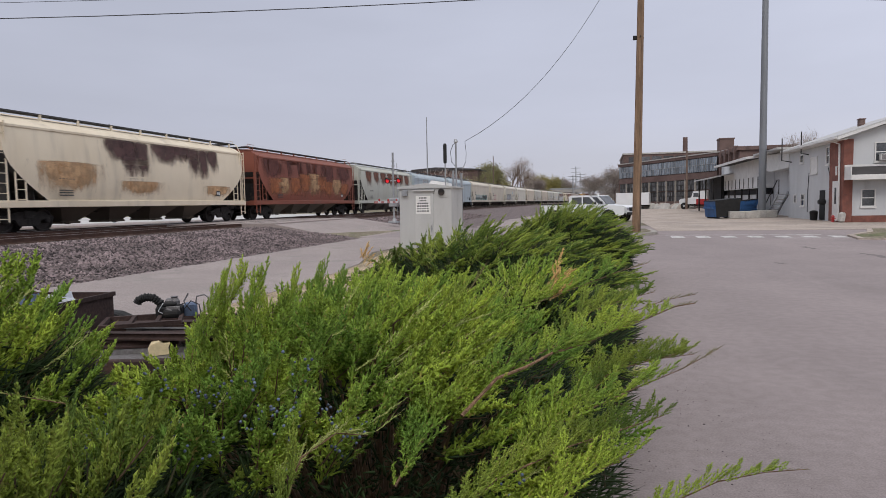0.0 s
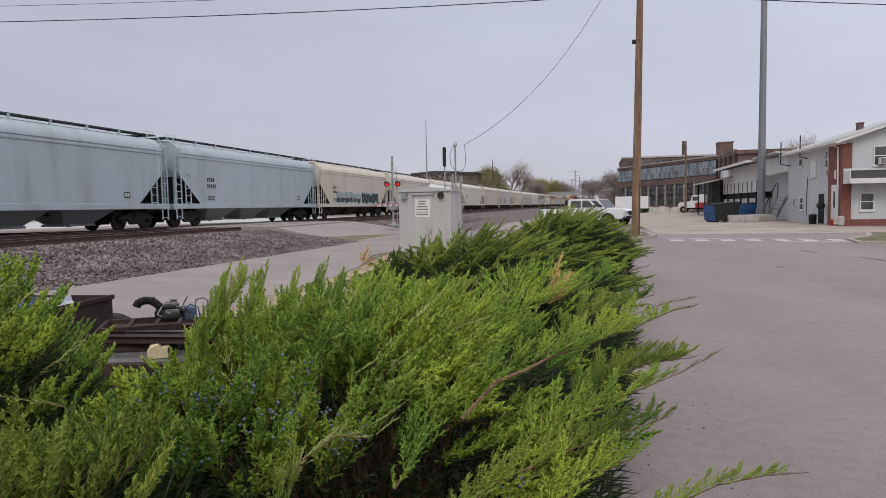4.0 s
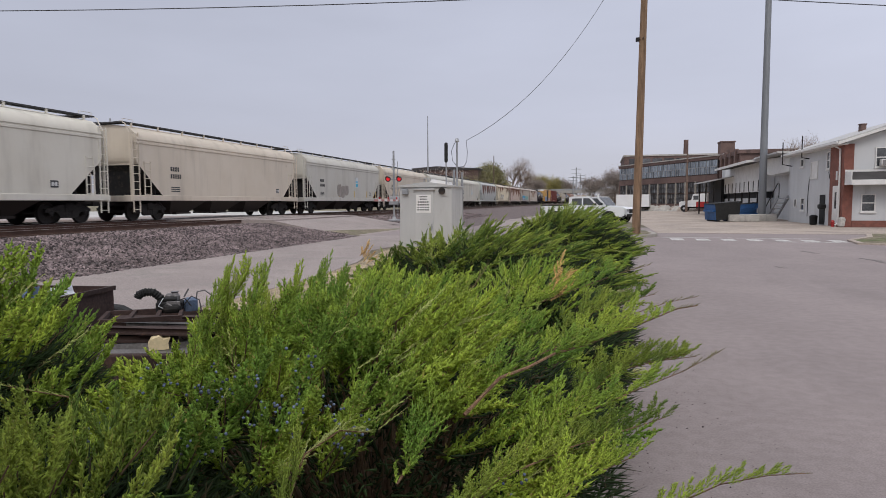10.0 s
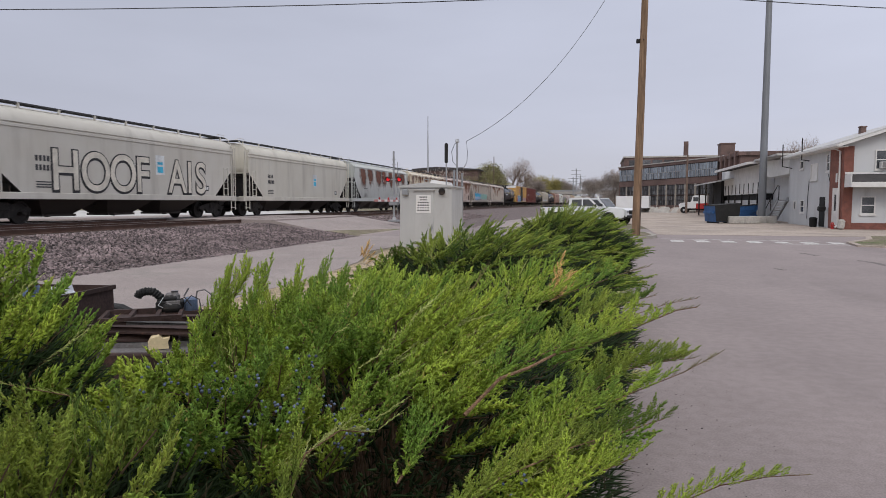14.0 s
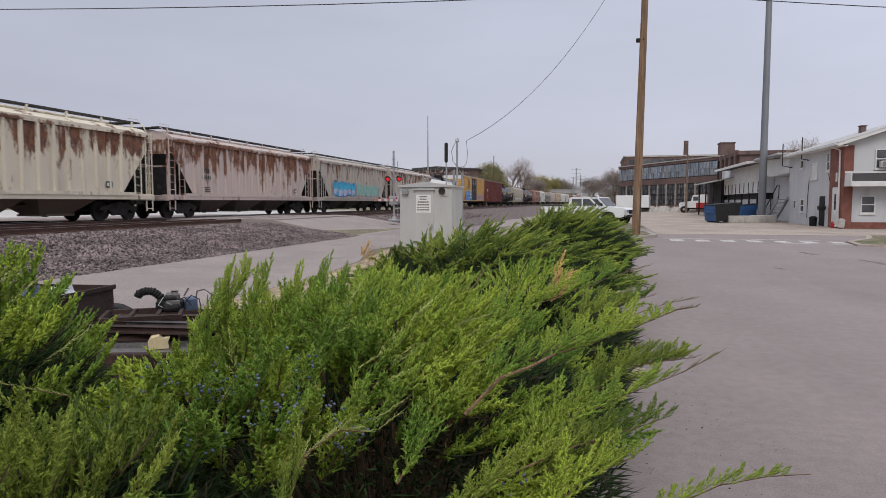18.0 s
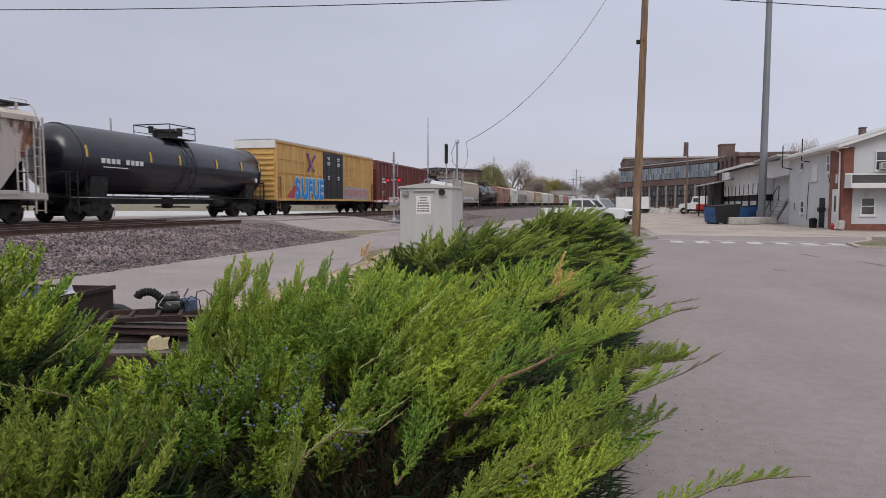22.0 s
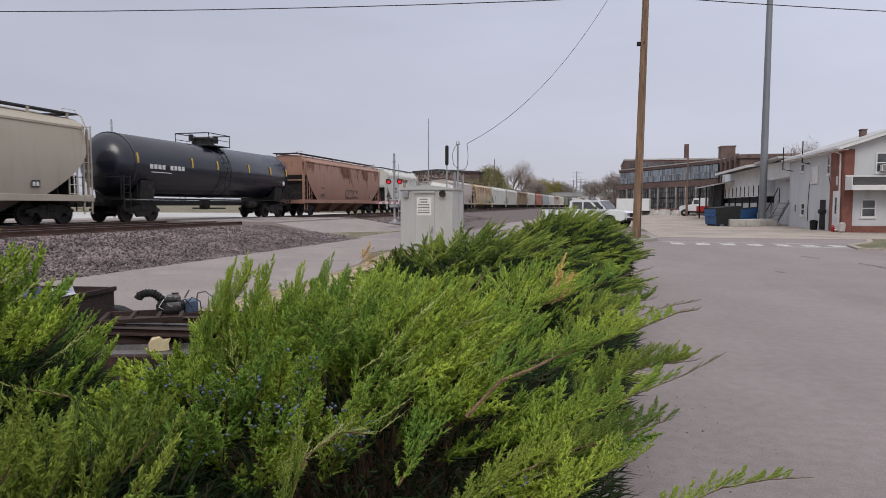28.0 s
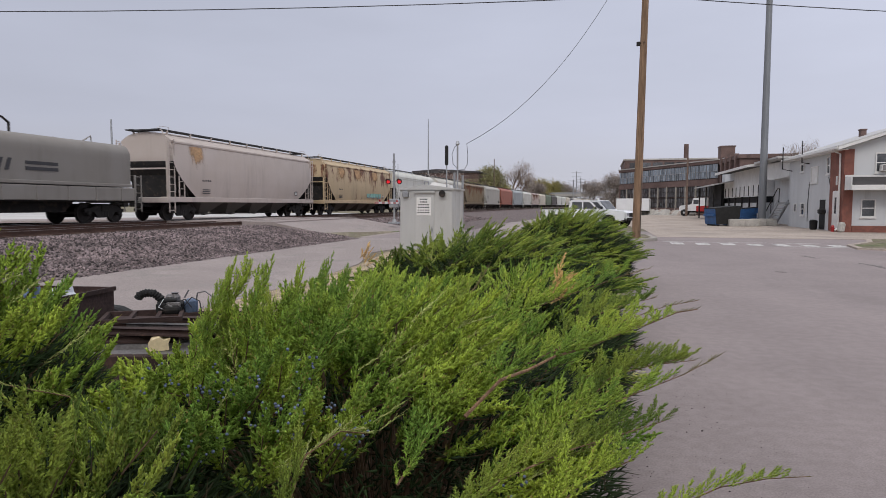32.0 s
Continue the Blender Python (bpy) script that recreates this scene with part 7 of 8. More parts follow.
def pickup(at, label):
    """A crew-cab pickup, nose towards +x."""
    t = thing("pickup_truck", label, "pickup truck", at=at, group="white pickups")
    low = [(-2.95, 0.55), (-2.95, 1.28), (-0.95, 1.30), (-0.95, 1.22), (1.15, 1.22), (2.65, 1.16), (2.92, 1.02), (2.95, 0.55), (2.45, 0.42), (-2.6, 0.45)]
    part("body", Solid().prism(low, "y", -0.98, 0.98), M["car_white"], t)
    part("bed_floor", Solid().box(-2.85, -1.0, -0.85, 0.85, 1.285, 1.30), M["rubber"], t)
    cabp = [(-0.95, 1.2), (-0.88, 1.88), (-0.70, 1.95), (0.55, 1.95), (1.25, 1.22)]
    part("cab", Solid().prism(cabp, "y", -0.86, 0.86), M["car_white"], t)
    for s in (-1, 1):
        y = s * 0.862
        part("side_window", Solid().prism([(-0.72, 1.32), (-0.70, 1.80), (-0.02, 1.82), (-0.02, 1.32)], "y", min(y, y + s * 0.006), max(y, y + s * 0.006)), M["glass"], t)
        part("side_window", Solid().prism([(0.08, 1.32), (0.08, 1.82), (0.50, 1.82), (0.98, 1.32)], "y", min(y, y + s * 0.006), max(y, y + s * 0.006)), M["glass"], t)
        part("mirror", Solid().box(0.88, 1.0, s * 1.0 - 0.08, s * 1.0 + 0.08, 1.30, 1.5, 0.02), M["rubber"], t)
        part("door_handle", Solid().box(-0.1, 0.08, s * 0.985 - 0.012, s * 0.985 + 0.012, 1.05, 1.09), M["chrome"], t)
        part("headlight", Solid().box(2.82, 2.955, s * 0.72 - 0.18, s * 0.72 + 0.18, 0.82, 1.02, 0.02), M["chrome"], t, "clear headlight")
        part("tail_light", Solid().box(-2.96, -2.90, s * 0.88 - 0.1, s * 0.88 + 0.1, 0.85, 1.2), M["tail_red"], t, "red tail light")
        for x in (-1.85, 1.85):
            wheel(t, x, s * 0.84, 0.40, 0.26)
            part("wheel_arch", Solid().lathe([(0.47, s * 0.982), (0.50, s * 0.99)], "y", (x, 0, 0.42), 20), M["rubber"], t)
    part("windscreen", Solid().prism([(0.60, 1.90), (1.20, 1.27), (1.215, 1.28), (0.62, 1.91)], "y", -0.78, 0.78), M["glass"], t)
    part("rear_window", Solid().box(-0.925, -0.90, -0.7, 0.7, 1.38, 1.78), M["glass"], t)
    part("grille", Solid().box(2.93, 2.965, -0.52, 0.52, 0.72, 1.02, 0.01), M["rubber"], t, "dark front grille")
    part("bumper", Solid().box(2.85, 3.05, -0.95, 0.95, 0.45, 0.66, 0.04), M["rubber"], t)
    part("bed_rail", Solid().box(-2.95, -0.98, -0.99, -0.9, 1.28, 1.34, 0.01).box(-2.95, -0.98, 0.9, 0.99, 1.28, 1.34, 0.01), M["rubber"], t)
    return t


pickup(Matrix.Translation(ahead(10.15, 46.5)) @ pose(0, 0, 0.02, 0, 0, 4), "white crew-cab pickup standing at the side street")
pk = pickup(Matrix.Translation(ahead(11.9, 49.1)) @ pose(0, 0, 0.02, 0, 0, -28), "white pickup with a small roof lamp behind another")
part("roof_lamp", Solid().lathe([(0.09, 1.95), (0.08, 2.1), (0.02, 2.13)], "z", (0.1, 0, 0), 12), M["trim_white"], pk, "small white roof lamp")
lorry = thing("lorry", "white truck tractor with a red lower cab", "truck", at=Matrix.Translation((14.6, 101.5, 0.012)) @ pose(0, 0, 0, 0, 0, 165))
part("hood", Solid().prism([(1.0, 0.75), (2.7, 0.75), (2.75, 1.35), (2.5, 1.55), (1.0, 1.75)], "y", -0.95, 0.95), M["car_white"], lorry)
part("cab", Solid().prism([(-1.2, 0.75), (1.0, 0.75), (1.0, 1.75), (0.75, 2.65), (-1.2, 2.75)], "y", -1.1, 1.1), M["car_white"], lorry)
part("windscreen", Solid().prism([(1.01, 1.80), (0.78, 2.55), (0.80, 2.56), (1.03, 1.80)], "y", -0.95, 0.95), M["glass"], lorry)
part("side_window", Solid().box(0.0, 0.7, -1.11, 1.11, 1.8, 2.4), M["glass"], lorry)
part("red_skirt", Solid().box(-1.25, 0.3, -1.13, 1.13, 0.7, 1.5), M["tail_red"], lorry, "red painted lower cab")
part("chassis", Solid().box(-4.2, 2.4, -0.45, 0.45, 0.5, 0.8), M["black_iron"], lorry)
for x in (2.0, -2.6, -3.7):
    for s in (-1, 1):
        wheel(lorry, x, s * 0.95, 0.5, 0.3)
trailer_far = thing("box_trailer", "white box trailer parked far off", "trailer", at=Matrix.Translation(ahead(31.5, 105)) @ pose(0, 0, 0.012, 0, 0, -10))
part("body", Solid().box(-2.6, 2.6, -1.2, 1.2, 0.7, 2.7, 0.03), M["car_white"], trailer_far)
part("frame_rail", Solid().box(-2.6, 2.6, -0.5, 0.5, 0.5, 0.7), M["black_iron"], trailer_far)
for s in (-1, 1):
    wheel(trailer_far, -1.4, s * 1.0, 0.45, 0.25)

# ---- distance: yard buildings, bridge, trees ----
shed = thing("warehouse", "low dark-roofed warehouse beyond the railway", "warehouse", at=pose(-51, 215, 0.1))
part("wall", Solid().box(-10, 12, -8, 8, 0, 12.2), M["dark_brick"], shed)
part("roof", Solid().prism([(-10.6, 12.2), (12.6, 12.2), (12.6, 12.6), (-2, 13.5), (-10.6, 12.9)], "y", -8.6, 8.6), M["roof_dark"], shed)
bridge = thing("road_bridge", "distant grey road bridge over the railway", "bridge", at=pose(-18, 430, 0))
part("deck", Solid().box(-40, 45, -5, 5, 7.4, 9.0), M["concrete"], bridge)
part("railing", Solid().box(-40, 45, -5.1, -4.9, 9.0, 10.0), M["galv"], bridge)
for x in (-34, -12, 12, 34):
    part("pier", Solid().box(x - 0.8, x + 0.8, -4, 4, 0, 7.4), M["concrete"], bridge)


def tree(kind, at, h, w, seed, leafy, label):
    """A trunk with forking limbs, then thousands of twigs or leaf clumps with gaps between them."""
    rng = np.random.default_rng(seed)
    t = thing("tree", label, "tree", at=Matrix.Translation(at))
    wood = Solid()
    tips = []

    def grow(p, d, ln, r, level):
        q = p + d * ln
        wood.rod(p, q, r, r * 0.66, n=5)
        if level == 0:
            tips.append(q)
            return
        for k in range(3 if level > 1 else 4):
            e = d * 0.75 + rng.normal(scale=0.52, size=3) * np.array([w / h * 1.5, w / h * 1.5, 0.6]) + np.array([0, 0, 0.18])
            e /= np.linalg.norm(e)
            grow(p + d * ln * rng.uniform(0.55, 1.0), e, ln * rng.uniform(0.6, 0.82), r * 0.6, level - 1)

    grow(np.zeros(3), np.array([0, 0, 1.0]), h * 0.36, h * 0.02, 4)
    part("trunk", wood, M["twig"], t, "grey-brown trunk and limbs")
    tips = np.array(tips)
    if leafy:  # side clumps, so that the crown reaches down to the scrub
        n = 46
        a, u = rng.uniform(0, 2 * math.pi, n), rng.uniform(0.16, 0.86, n)
        rad = w * 0.5 * np.sqrt(np.maximum(0.05, 1 - (2 * np.abs(u - 0.45)) ** 2)) * np.sqrt(rng.uniform(0.1, 1, n))
        tips = np.concatenate([tips[:: 2], np.stack([rad * np.cos(a), rad * np.sin(a), h * u], 1)])
    fine = 0.5 if kind == "tree_brown" else 1.0
    per = (60 if fine == 1.0 else 90) if leafy else 14
    P = np.repeat(tips, per, 0) + rng.normal(scale=h * (0.065 if leafy else 0.04), size=(len(tips) * per, 3))
    D = rng.normal(size=P.shape) + np.array([0, 0, 0.4])
    if leafy:
        v, f = spikes(P, D, rng.uniform(0.3, 0.95, len(P)) * h / 12, rng.uniform(0.05, 0.13, len(P)) * h / 12 * fine)
    else:
        v, f = spikes(P, D + np.array([0, 0, 1.8]), rng.uniform(0.5, 1.3, len(P)) * h / 10, rng.uniform(0.008, 0.016, len(P)) * h / 8)
    tagged(part("crown", tri_mesh("crown", v, f, M[kind]), None, t, "thin spring leaves" if leafy else "bare fine twigs"), kind="stuff")
    return t


for side, far, h, w, kind, leafy, label in (
        (9.5, 178, 11.5, 10, "tree_green", True, "olive green tree beyond the railway"), (13.5, 190, 13.0, 9, "tree_green", True, "olive green tree beyond the railway"),
        (6.0, 172, 9.0, 9, "tree_green", True, "low olive tree beyond the railway"), (17.5, 200, 9.5, 9, "tree_yellow", True, "yellow-green tree beyond the railway"),
        (22.5, 205, 17.0, 9, "tree_brown", False, "tall bare tree beyond the railway"), (26.0, 215, 13.0, 8, "tree_brown", False, "bare tree beyond the railway"),
        (30.0, 215, 10.0, 9, "tree_brown", True, "brown budding tree beyond the railway"), (39.0, 262, 12.5, 11, "tree_yellow", True, "yellow-green tree beyond the railway"),
        (44.5, 272, 13.0, 11, "tree_yellow", True, "yellow-green tree beyond the railway"), (50.0, 290, 12.0, 10, "tree_green", True, "olive tree beyond the railway"),
        (58.0, 315, 13.0, 12, "tree_brown", True, "brown budding tree beyond the railway"), (68.0, 360, 14.0, 13, "tree_brown", True, "brown budding tree far down the line"),
        (80.0, 400, 14.0, 13, "tree_brown", True, "brown budding tree far down the line"), (-2.0, 165, 8.5, 10, "tree_brown", False, "low bare tree beyond the railway"),
        (55.5, 205, 13.0, 9, "tree_brown", True, "brown budding tree beside the factory"), (60.5, 200, 13.5, 9, "tree_brown", True, "brown budding tree beside the factory"),
        (64.0, 195, 12.5, 8, "tree_brown", True, "brown budding tree beside the factory"), (52.5, 222, 11.0, 9, "tree_brown", True, "brown budding tree beside the factory"),
        (38.6, 70, 8.6, 3.6, "tree_brown", False, "bare tree behind the loading dock"), (41.6, 74, 7.6, 3.4, "tree_brown", False, "bare tree behind the loading dock")):
    s = 1.0  # those along the line stand well clear of the rails
    if 784 + 1120 * side / far < 1015:
        s = max(1.0, min(560, 39 * 1187 / (276 - 1120 * side / far)) / far)
    tree(kind, ahead(side * s, far * s), h * s, w * s, int(side * 7 + far), leafy, label)


def brush(name, x0, x1, y0, y1, h, count, kind, seed, label):
    """A far belt of woods and scrub, uneven along its top."""
    rng = np.random.default_rng(seed)
    x, y = rng.uniform(x0, x1, count), rng.uniform(y0, y1, count)
    top = h * (0.55 + 0.45 * np.sin(y * 0.05 + x * 0.09) * np.sin(y * 0.017 + 2) + 0.2 * np.sin(y * 0.31))
    z = rng.uniform(0, 1, count) ** 0.7 * np.maximum(top, 0.25 * h)
    v, f = spikes(np.stack([x, y, z], 1), rng.normal(size=(count, 3)) + np.array([0, 0, 0.8]), rng.uniform(0.5, 1.5, count), rng.uniform(0.06, 0.16, count))
    tagged(new(name, tri_mesh(name, v, f, M[kind])), label, "woods", kind="stuff")


brush("woods_far", -75, -34, 150, 420, 9.0, 40000, "tree_brown", 51, "far belt of brown spring woods along the railway")
brush("woods_side", 2, 60, 215, 420, 9.0, 24000, "tree_brown", 52, "far brown woods beyond the factory")
brush("woods_end", -160, 160, 470, 640, 12.0, 24000, "tree_brown", 53, "far brown woods on the horizon")
# ---- spreading junipers along the street ----
def unit(v):
    return v / max(np.linalg.norm(v), 1e-9)


def plume(rng, sides, subs, thick):
    """One scale-leaved finger, 1 long along z: side twigs set close along it, each with short pointed twigs of its own."""
    S, D, L, T = [], [], [], []
    bow = rng.uniform(0.04, 0.16)
    for i in range(sides):
        u = 0.02 + 0.94 * (i + rng.uniform(-0.3, 0.3)) / sides
        turn = i * 2.4 + rng.uniform(-0.5, 0.5)
        d = unit(np.array([0.72 * math.cos(turn), 0.55 * math.sin(turn), rng.uniform(0.8, 1.3)]))
        ln = (0.33 - 0.21 * u) * rng.uniform(0.75, 1.25)
        o = np.array([0, bow * u * u, u])
        S.append(o), D.append(d), L.append(ln), T.append(thick * 1.1)
        for j in range(subs):
            w = 0.12 + 0.72 * j / subs
            a = j * 2.4 + rng.uniform(-0.6, 0.6)
            e = unit(np.cross(d, [math.cos(a), math.sin(a), 0.3]))
            S.append(o + d * ln * w), D.append(d * 0.9 + e * 0.75), L.append(0.115 * rng.uniform(0.7, 1.25) * (1.2 - 0.4 * u)), T.append(thick)
    for k in range(4):
        S.append(np.array([0, bow * 0.06 * k * k, 0.25 * k])), D.append(np.array([0, bow * (0.1 + 0.4 * k), 1.0])), L.append(0.42), T.append(thick * (1.6 - 0.25 * k))
    return np.array(S), np.array(D), np.array(L), np.array(T)


def spray(seed, plumes, sides, subs, thick, maker, lift=(0.1, 0.7)):
    """Fingers along one shoot, 1 long along z; x is its side, y its upper face, towards which they rise."""
    rng = np.random.default_rng(seed)
    S, D, L, T = [], [], [], []
    for i in range(plumes):
        u = i / (plumes - 1)
        size = (0.45 - 0.19 * u) * rng.uniform(0.75, 1.25)
        s = (1 if i % 2 else -1) * rng.uniform(0.25, 0.8) * (1 - 0.75 * u)
        d = unit(np.array([s, rng.uniform(*lift) * (1 - 0.45 * u), 1.0]))
        o = np.array([0, 0.10 * u * u, 0.76 * u])
        a = unit(np.cross(d, [0, 1, 0.1]))
        b = np.cross(d, a)
        ps, pd, pl, pt = plume(rng, sides, subs, thick)
        S.append((ps[:, :1] * a + ps[:, 1:2] * b + ps[:, 2:] * d) * size + o)
        D.append(pd[:, :1] * a + pd[:, 1:2] * b + pd[:, 2:] * d)
        L.append(pl * size), T.append(pt)
    return maker(np.concatenate(S), np.concatenate(D), np.concatenate(L), np.concatenate(T))


FINE = [spray(100 + k, 9, 11, 4, 0.0138, spikes, (0.35, 1.05)) for k in range(6)]
SHORT = [spray(150 + k, 7, 10, 4, 0.0140, spikes) for k in range(4)]
COARSE = [spray(200 + k, 8, 7, 3, 0.0135, spikes, (0.05, 0.4)) for k in range(5)]


def shoot(seed):
    """A long thin young shoot, 1 long along z, with small scales set close along it."""
    rng = np.random.default_rng(seed)
    S, D, L, T = [], [], [], []

    def stem(o, d, ln, n):
        for k in range(4):
            S.append(o + d * ln * k / 4), D.append(d), L.append(ln * 0.34), T.append(0.011 * (1 - 0.16 * k))
        for k in range(n):
            u = (k + rng.uniform(0, 0.8)) / n
            e = unit(np.cross(d, rng.normal(size=3)))
            S.append(o + d * ln * u), D.append(d + e * rng.uniform(0.35, 0.75)), L.append(rng.uniform(0.06, 0.11) * (1.15 - 0.6 * u)), T.append(0.010)

    stem(np.zeros(3), np.array([0.0, 0.0, 1.0]), 1.0, 26)
    for k in range(5):
        s = (1 if k % 2 else -1) * rng.uniform(0.3, 0.55)
        stem(np.array([0, 0, 0.1 + 0.13 * k]), unit(np.array([s, rng.uniform(-0.2, 0.3), 1.0])), rng.uniform(0.2, 0.34) * (1.1 - 0.1 * k), 8)
    return spikes(np.array(S), np.array(D), np.array(L), np.array(T))


SHOOT = [shoot(400 + k) for k in range(4)]


def place(templates, items, rng):
    """Sets sprays at (place, direction, size), each with its upper face up."""
    V, F, k = [], [], 0
    for i, (o, d, size) in enumerate(items):
        v, f = templates[i % len(templates)]
        d = unit(d)
        a = unit(np.cross(d, [0, 0, 1.0]) + rng.normal(scale=0.25, size=3))
        b = np.cross(a, d)
        if i % 2:
            a = -a
        V.append((v[:, :1] * a + v[:, 1:2] * b + v[:, 2:] * d) * size + o)
        F.append(f + k)
        k += len(v)
    return np.concatenate(V), np.concatenate(F)


def stuffed(bush, name, templates, items, material, rng, label):
    if items:
        v, f = place(templates, items, rng)
        tagged(part(name, tri_mesh(name, v, f, material), None, bush, label), kind="stuff")


def juniper(label, centre, radii, height, seed, count, templates, leaf, size, upright=0.55, berries=0, flat=2.4, limbs=(), pale=0.07, low=0.30, lean=(0.35, 0.2, 0.0), shoots=0, hollow=()):
    """A spreading juniper: limbs fan out from a stool, and overlapping sprays cover them like shingles."""
    rng = np.random.default_rng(seed)
    bush = thing("juniper_shrub", label, "shrub", at=pose(centre[0], centre[1], 0))
    c0 = np.array([centre[0], centre[1], 0.0])
    wood, leaves, light, B = Solid(), [], [], []
    for i in range(count):
        ang = 2 * math.pi * (i * 0.6180339 % 1.0) + rng.uniform(-0.15, 0.15)
        rho = math.sqrt((i + 0.5) / count) * 1.12
        skirt = rho > 1.0
        rr = min(rho, 1.0) * rng.uniform(0.94, 1.06)
        z = height * (1 - 0.55 * rr ** flat) * rng.uniform(0.90, 1.07)
        if skirt:
            z = height * rng.uniform(low, 0.55)
        tip = np.array([radii[0] * rr * math.cos(ang), radii[1] * rr * math.sin(ang), z])
        out = unit(np.array([math.cos(ang) * radii[0], math.sin(ang) * radii[1], 0]))
        rise = (upright + 0.75) - (0.75 + 0.15 * upright) * rr
        d = unit(out * (0.30 + 0.75 * rr) + np.array([0, 0, 0.1 if skirt else max(0.22, rise)]) + np.array(lean) + rng.normal(scale=0.16, size=3))
        ln = size * rng.uniform(0.75, 1.25)
        turn = math.degrees(math.atan2(math.sin(ang), math.cos(ang)))
        if any(a0 < turn < a1 and r0 < min(rho, 1.0) and rng.uniform() < share for a0, a1, r0, share in hollow):
            continue
        root = tip - d * ln * 0.72
        (light if rng.uniform() < pale else leaves).append((root, d, ln))
        if i % 2 == 0:
            s = np.array([tip[0] * 0.1, tip[1] * 0.1, 0.04])
            m = s + (root - s) * 0.55 - np.array([0, 0, 0.12 * height])
            wood.rod(s, m, 0.013, 0.008, n=5).rod(m, root, 0.008, 0.004, n=5)
        wood.rod(root, root + d * ln * 0.6, 0.003, 0.0015, n=4)
        if berries and rng.uniform() < 0.8 and math.sin(ang) * rr < -0.42:
            c = root + d * ln * rng.uniform(0.45, 0.75) + np.array([0, -0.03, 0.04]) + rng.normal(scale=0.02, size=3)
            for q in range(int(rng.integers(2, 3 * berries + 1))):
                B.append(c + rng.normal(scale=0.024, size=3))
    part("stem", wood, M["bark"], bush, "brown branching juniper stems")
    stuffed(bush, "foliage", templates, leaves, M[leaf], rng, "dense feathery scale-leaved sprays")
    for k in range(shoots):
        ang, rr = rng.uniform(0, 2 * math.pi), math.sqrt(rng.uniform(0, 0.9))
        turn = math.degrees(math.atan2(math.sin(ang), math.cos(ang)))
        if any(a0 < turn < a1 and r0 < rr for a0, a1, r0, share in hollow):
            continue
        at = np.array([radii[0] * rr * math.cos(ang), radii[1] * rr * math.sin(ang), height * (1 - 0.55 * rr ** flat) * 0.97])
        d = unit(np.array([math.cos(ang), math.sin(ang), 0]) * 0.35 * rr + np.array(lean) * 1.1 + np.array([0.1, 0.15, 0.6]) + rng.normal(scale=0.22, size=3))
        light.append((at - d * 0.06, d, size * rng.uniform(0.32, 0.6)))
    stuffed(bush, "pale_foliage", SHOOT, light, M["leaf_pale"], rng, "pale young shoots")
    # old inner twigs fill the heart; the shade there is put into their near-black colour
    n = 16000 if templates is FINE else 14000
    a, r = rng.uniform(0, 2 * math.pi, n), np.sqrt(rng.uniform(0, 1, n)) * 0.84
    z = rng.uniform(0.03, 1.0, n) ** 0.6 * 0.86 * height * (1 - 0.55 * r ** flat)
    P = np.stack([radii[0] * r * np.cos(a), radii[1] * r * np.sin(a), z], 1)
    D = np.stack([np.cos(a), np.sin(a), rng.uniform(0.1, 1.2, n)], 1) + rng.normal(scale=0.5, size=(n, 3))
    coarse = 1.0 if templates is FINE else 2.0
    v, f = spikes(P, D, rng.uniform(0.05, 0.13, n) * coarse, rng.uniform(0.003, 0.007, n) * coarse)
    tagged(part("inner_foliage", tri_mesh("inner_foliage", v, f, M["leaf_inner"]), None, bush, "old inner foliage, shade put into its near-black colour"), kind="stuff")
    # long outer limbs, given by points in the world
    for pts, leafy, bare, *thick in limbs:
        p = [np.array(q) - c0 for q in pts]
        p[0] = p[0] - np.array([0, 0, 0.10])
        w = Solid()
        for k in range(len(p) - 1):
            r0 = (0.0030 if leafy > 0.12 else 0.0014) * (1 - k / len(p)) ** 1.5 + 0.0009
            r0 = thick[0] * (1 - 0.7 * k / len(p)) if thick else r0
            w.rod(p[k], p[k + 1], r0, max(0.0008, r0 - 0.0030 / len(p)), n=6)
        part("limb", w, M["bark_pale"], bush, "long pale brown juniper limb")
        items, tips = [], []
        steps = 7 if leafy > 0 else 0
        for k in range(len(p) - 1):
            for j in range(steps):
                u = (k + j / steps) / (len(p) - 1)
                o = p[k] + (p[k + 1] - p[k]) * j / steps
                along = unit(p[k + 1] - p[k])
                side = np.cross(along, [0, 0, 1.0]) * (0.6 if j % 3 == 0 else -1)
                d = along * 0.8 + side * rng.uniform(0.1, 0.5) + np.array([0, 0, rng.uniform(0.15, 0.55)])
                if thick and u < 0.34:
                    continue
                if u < bare:
                    items.append((o, d, leafy * rng.uniform(0.7, 1.15) * (1.1 - 0.6 * u)))
                else:
                    tips.append((o, along + (d - along * 0.8) * 0.6, leafy * rng.uniform(0.35, 0.6) * (1.25 - 0.7 * u)))
        stuffed(bush, "limb_foliage", SHORT, items, M["leaf_dark" if len(p) == 4 else leaf], rng, "feathery sprays along the limb")
        stuffed(bush, "limb_tip", SHOOT, tips, M["leaf_tip" if bare > 0.3 else "leaf_pale"], rng, "thin limb tip")
    if B:
        bm = bmesh.new()
        bmesh.ops.create_icosphere(bm, subdivisions=1, radius=0.0047)
        bv, bf = np.array([p.co[:] for p in bm.verts]), np.array([[p.index for p in g.verts] for g in bm.faces])
        bm.free()
        c = np.array(B)
        v = (bv[None] * rng.uniform(0.75, 1.2, (len(c), 1, 1)) + c[:, None]).reshape(-1, 3)
        f = (bf[None] + len(bv) * np.arange(len(c))[:, None, None]).reshape(-1, 3)
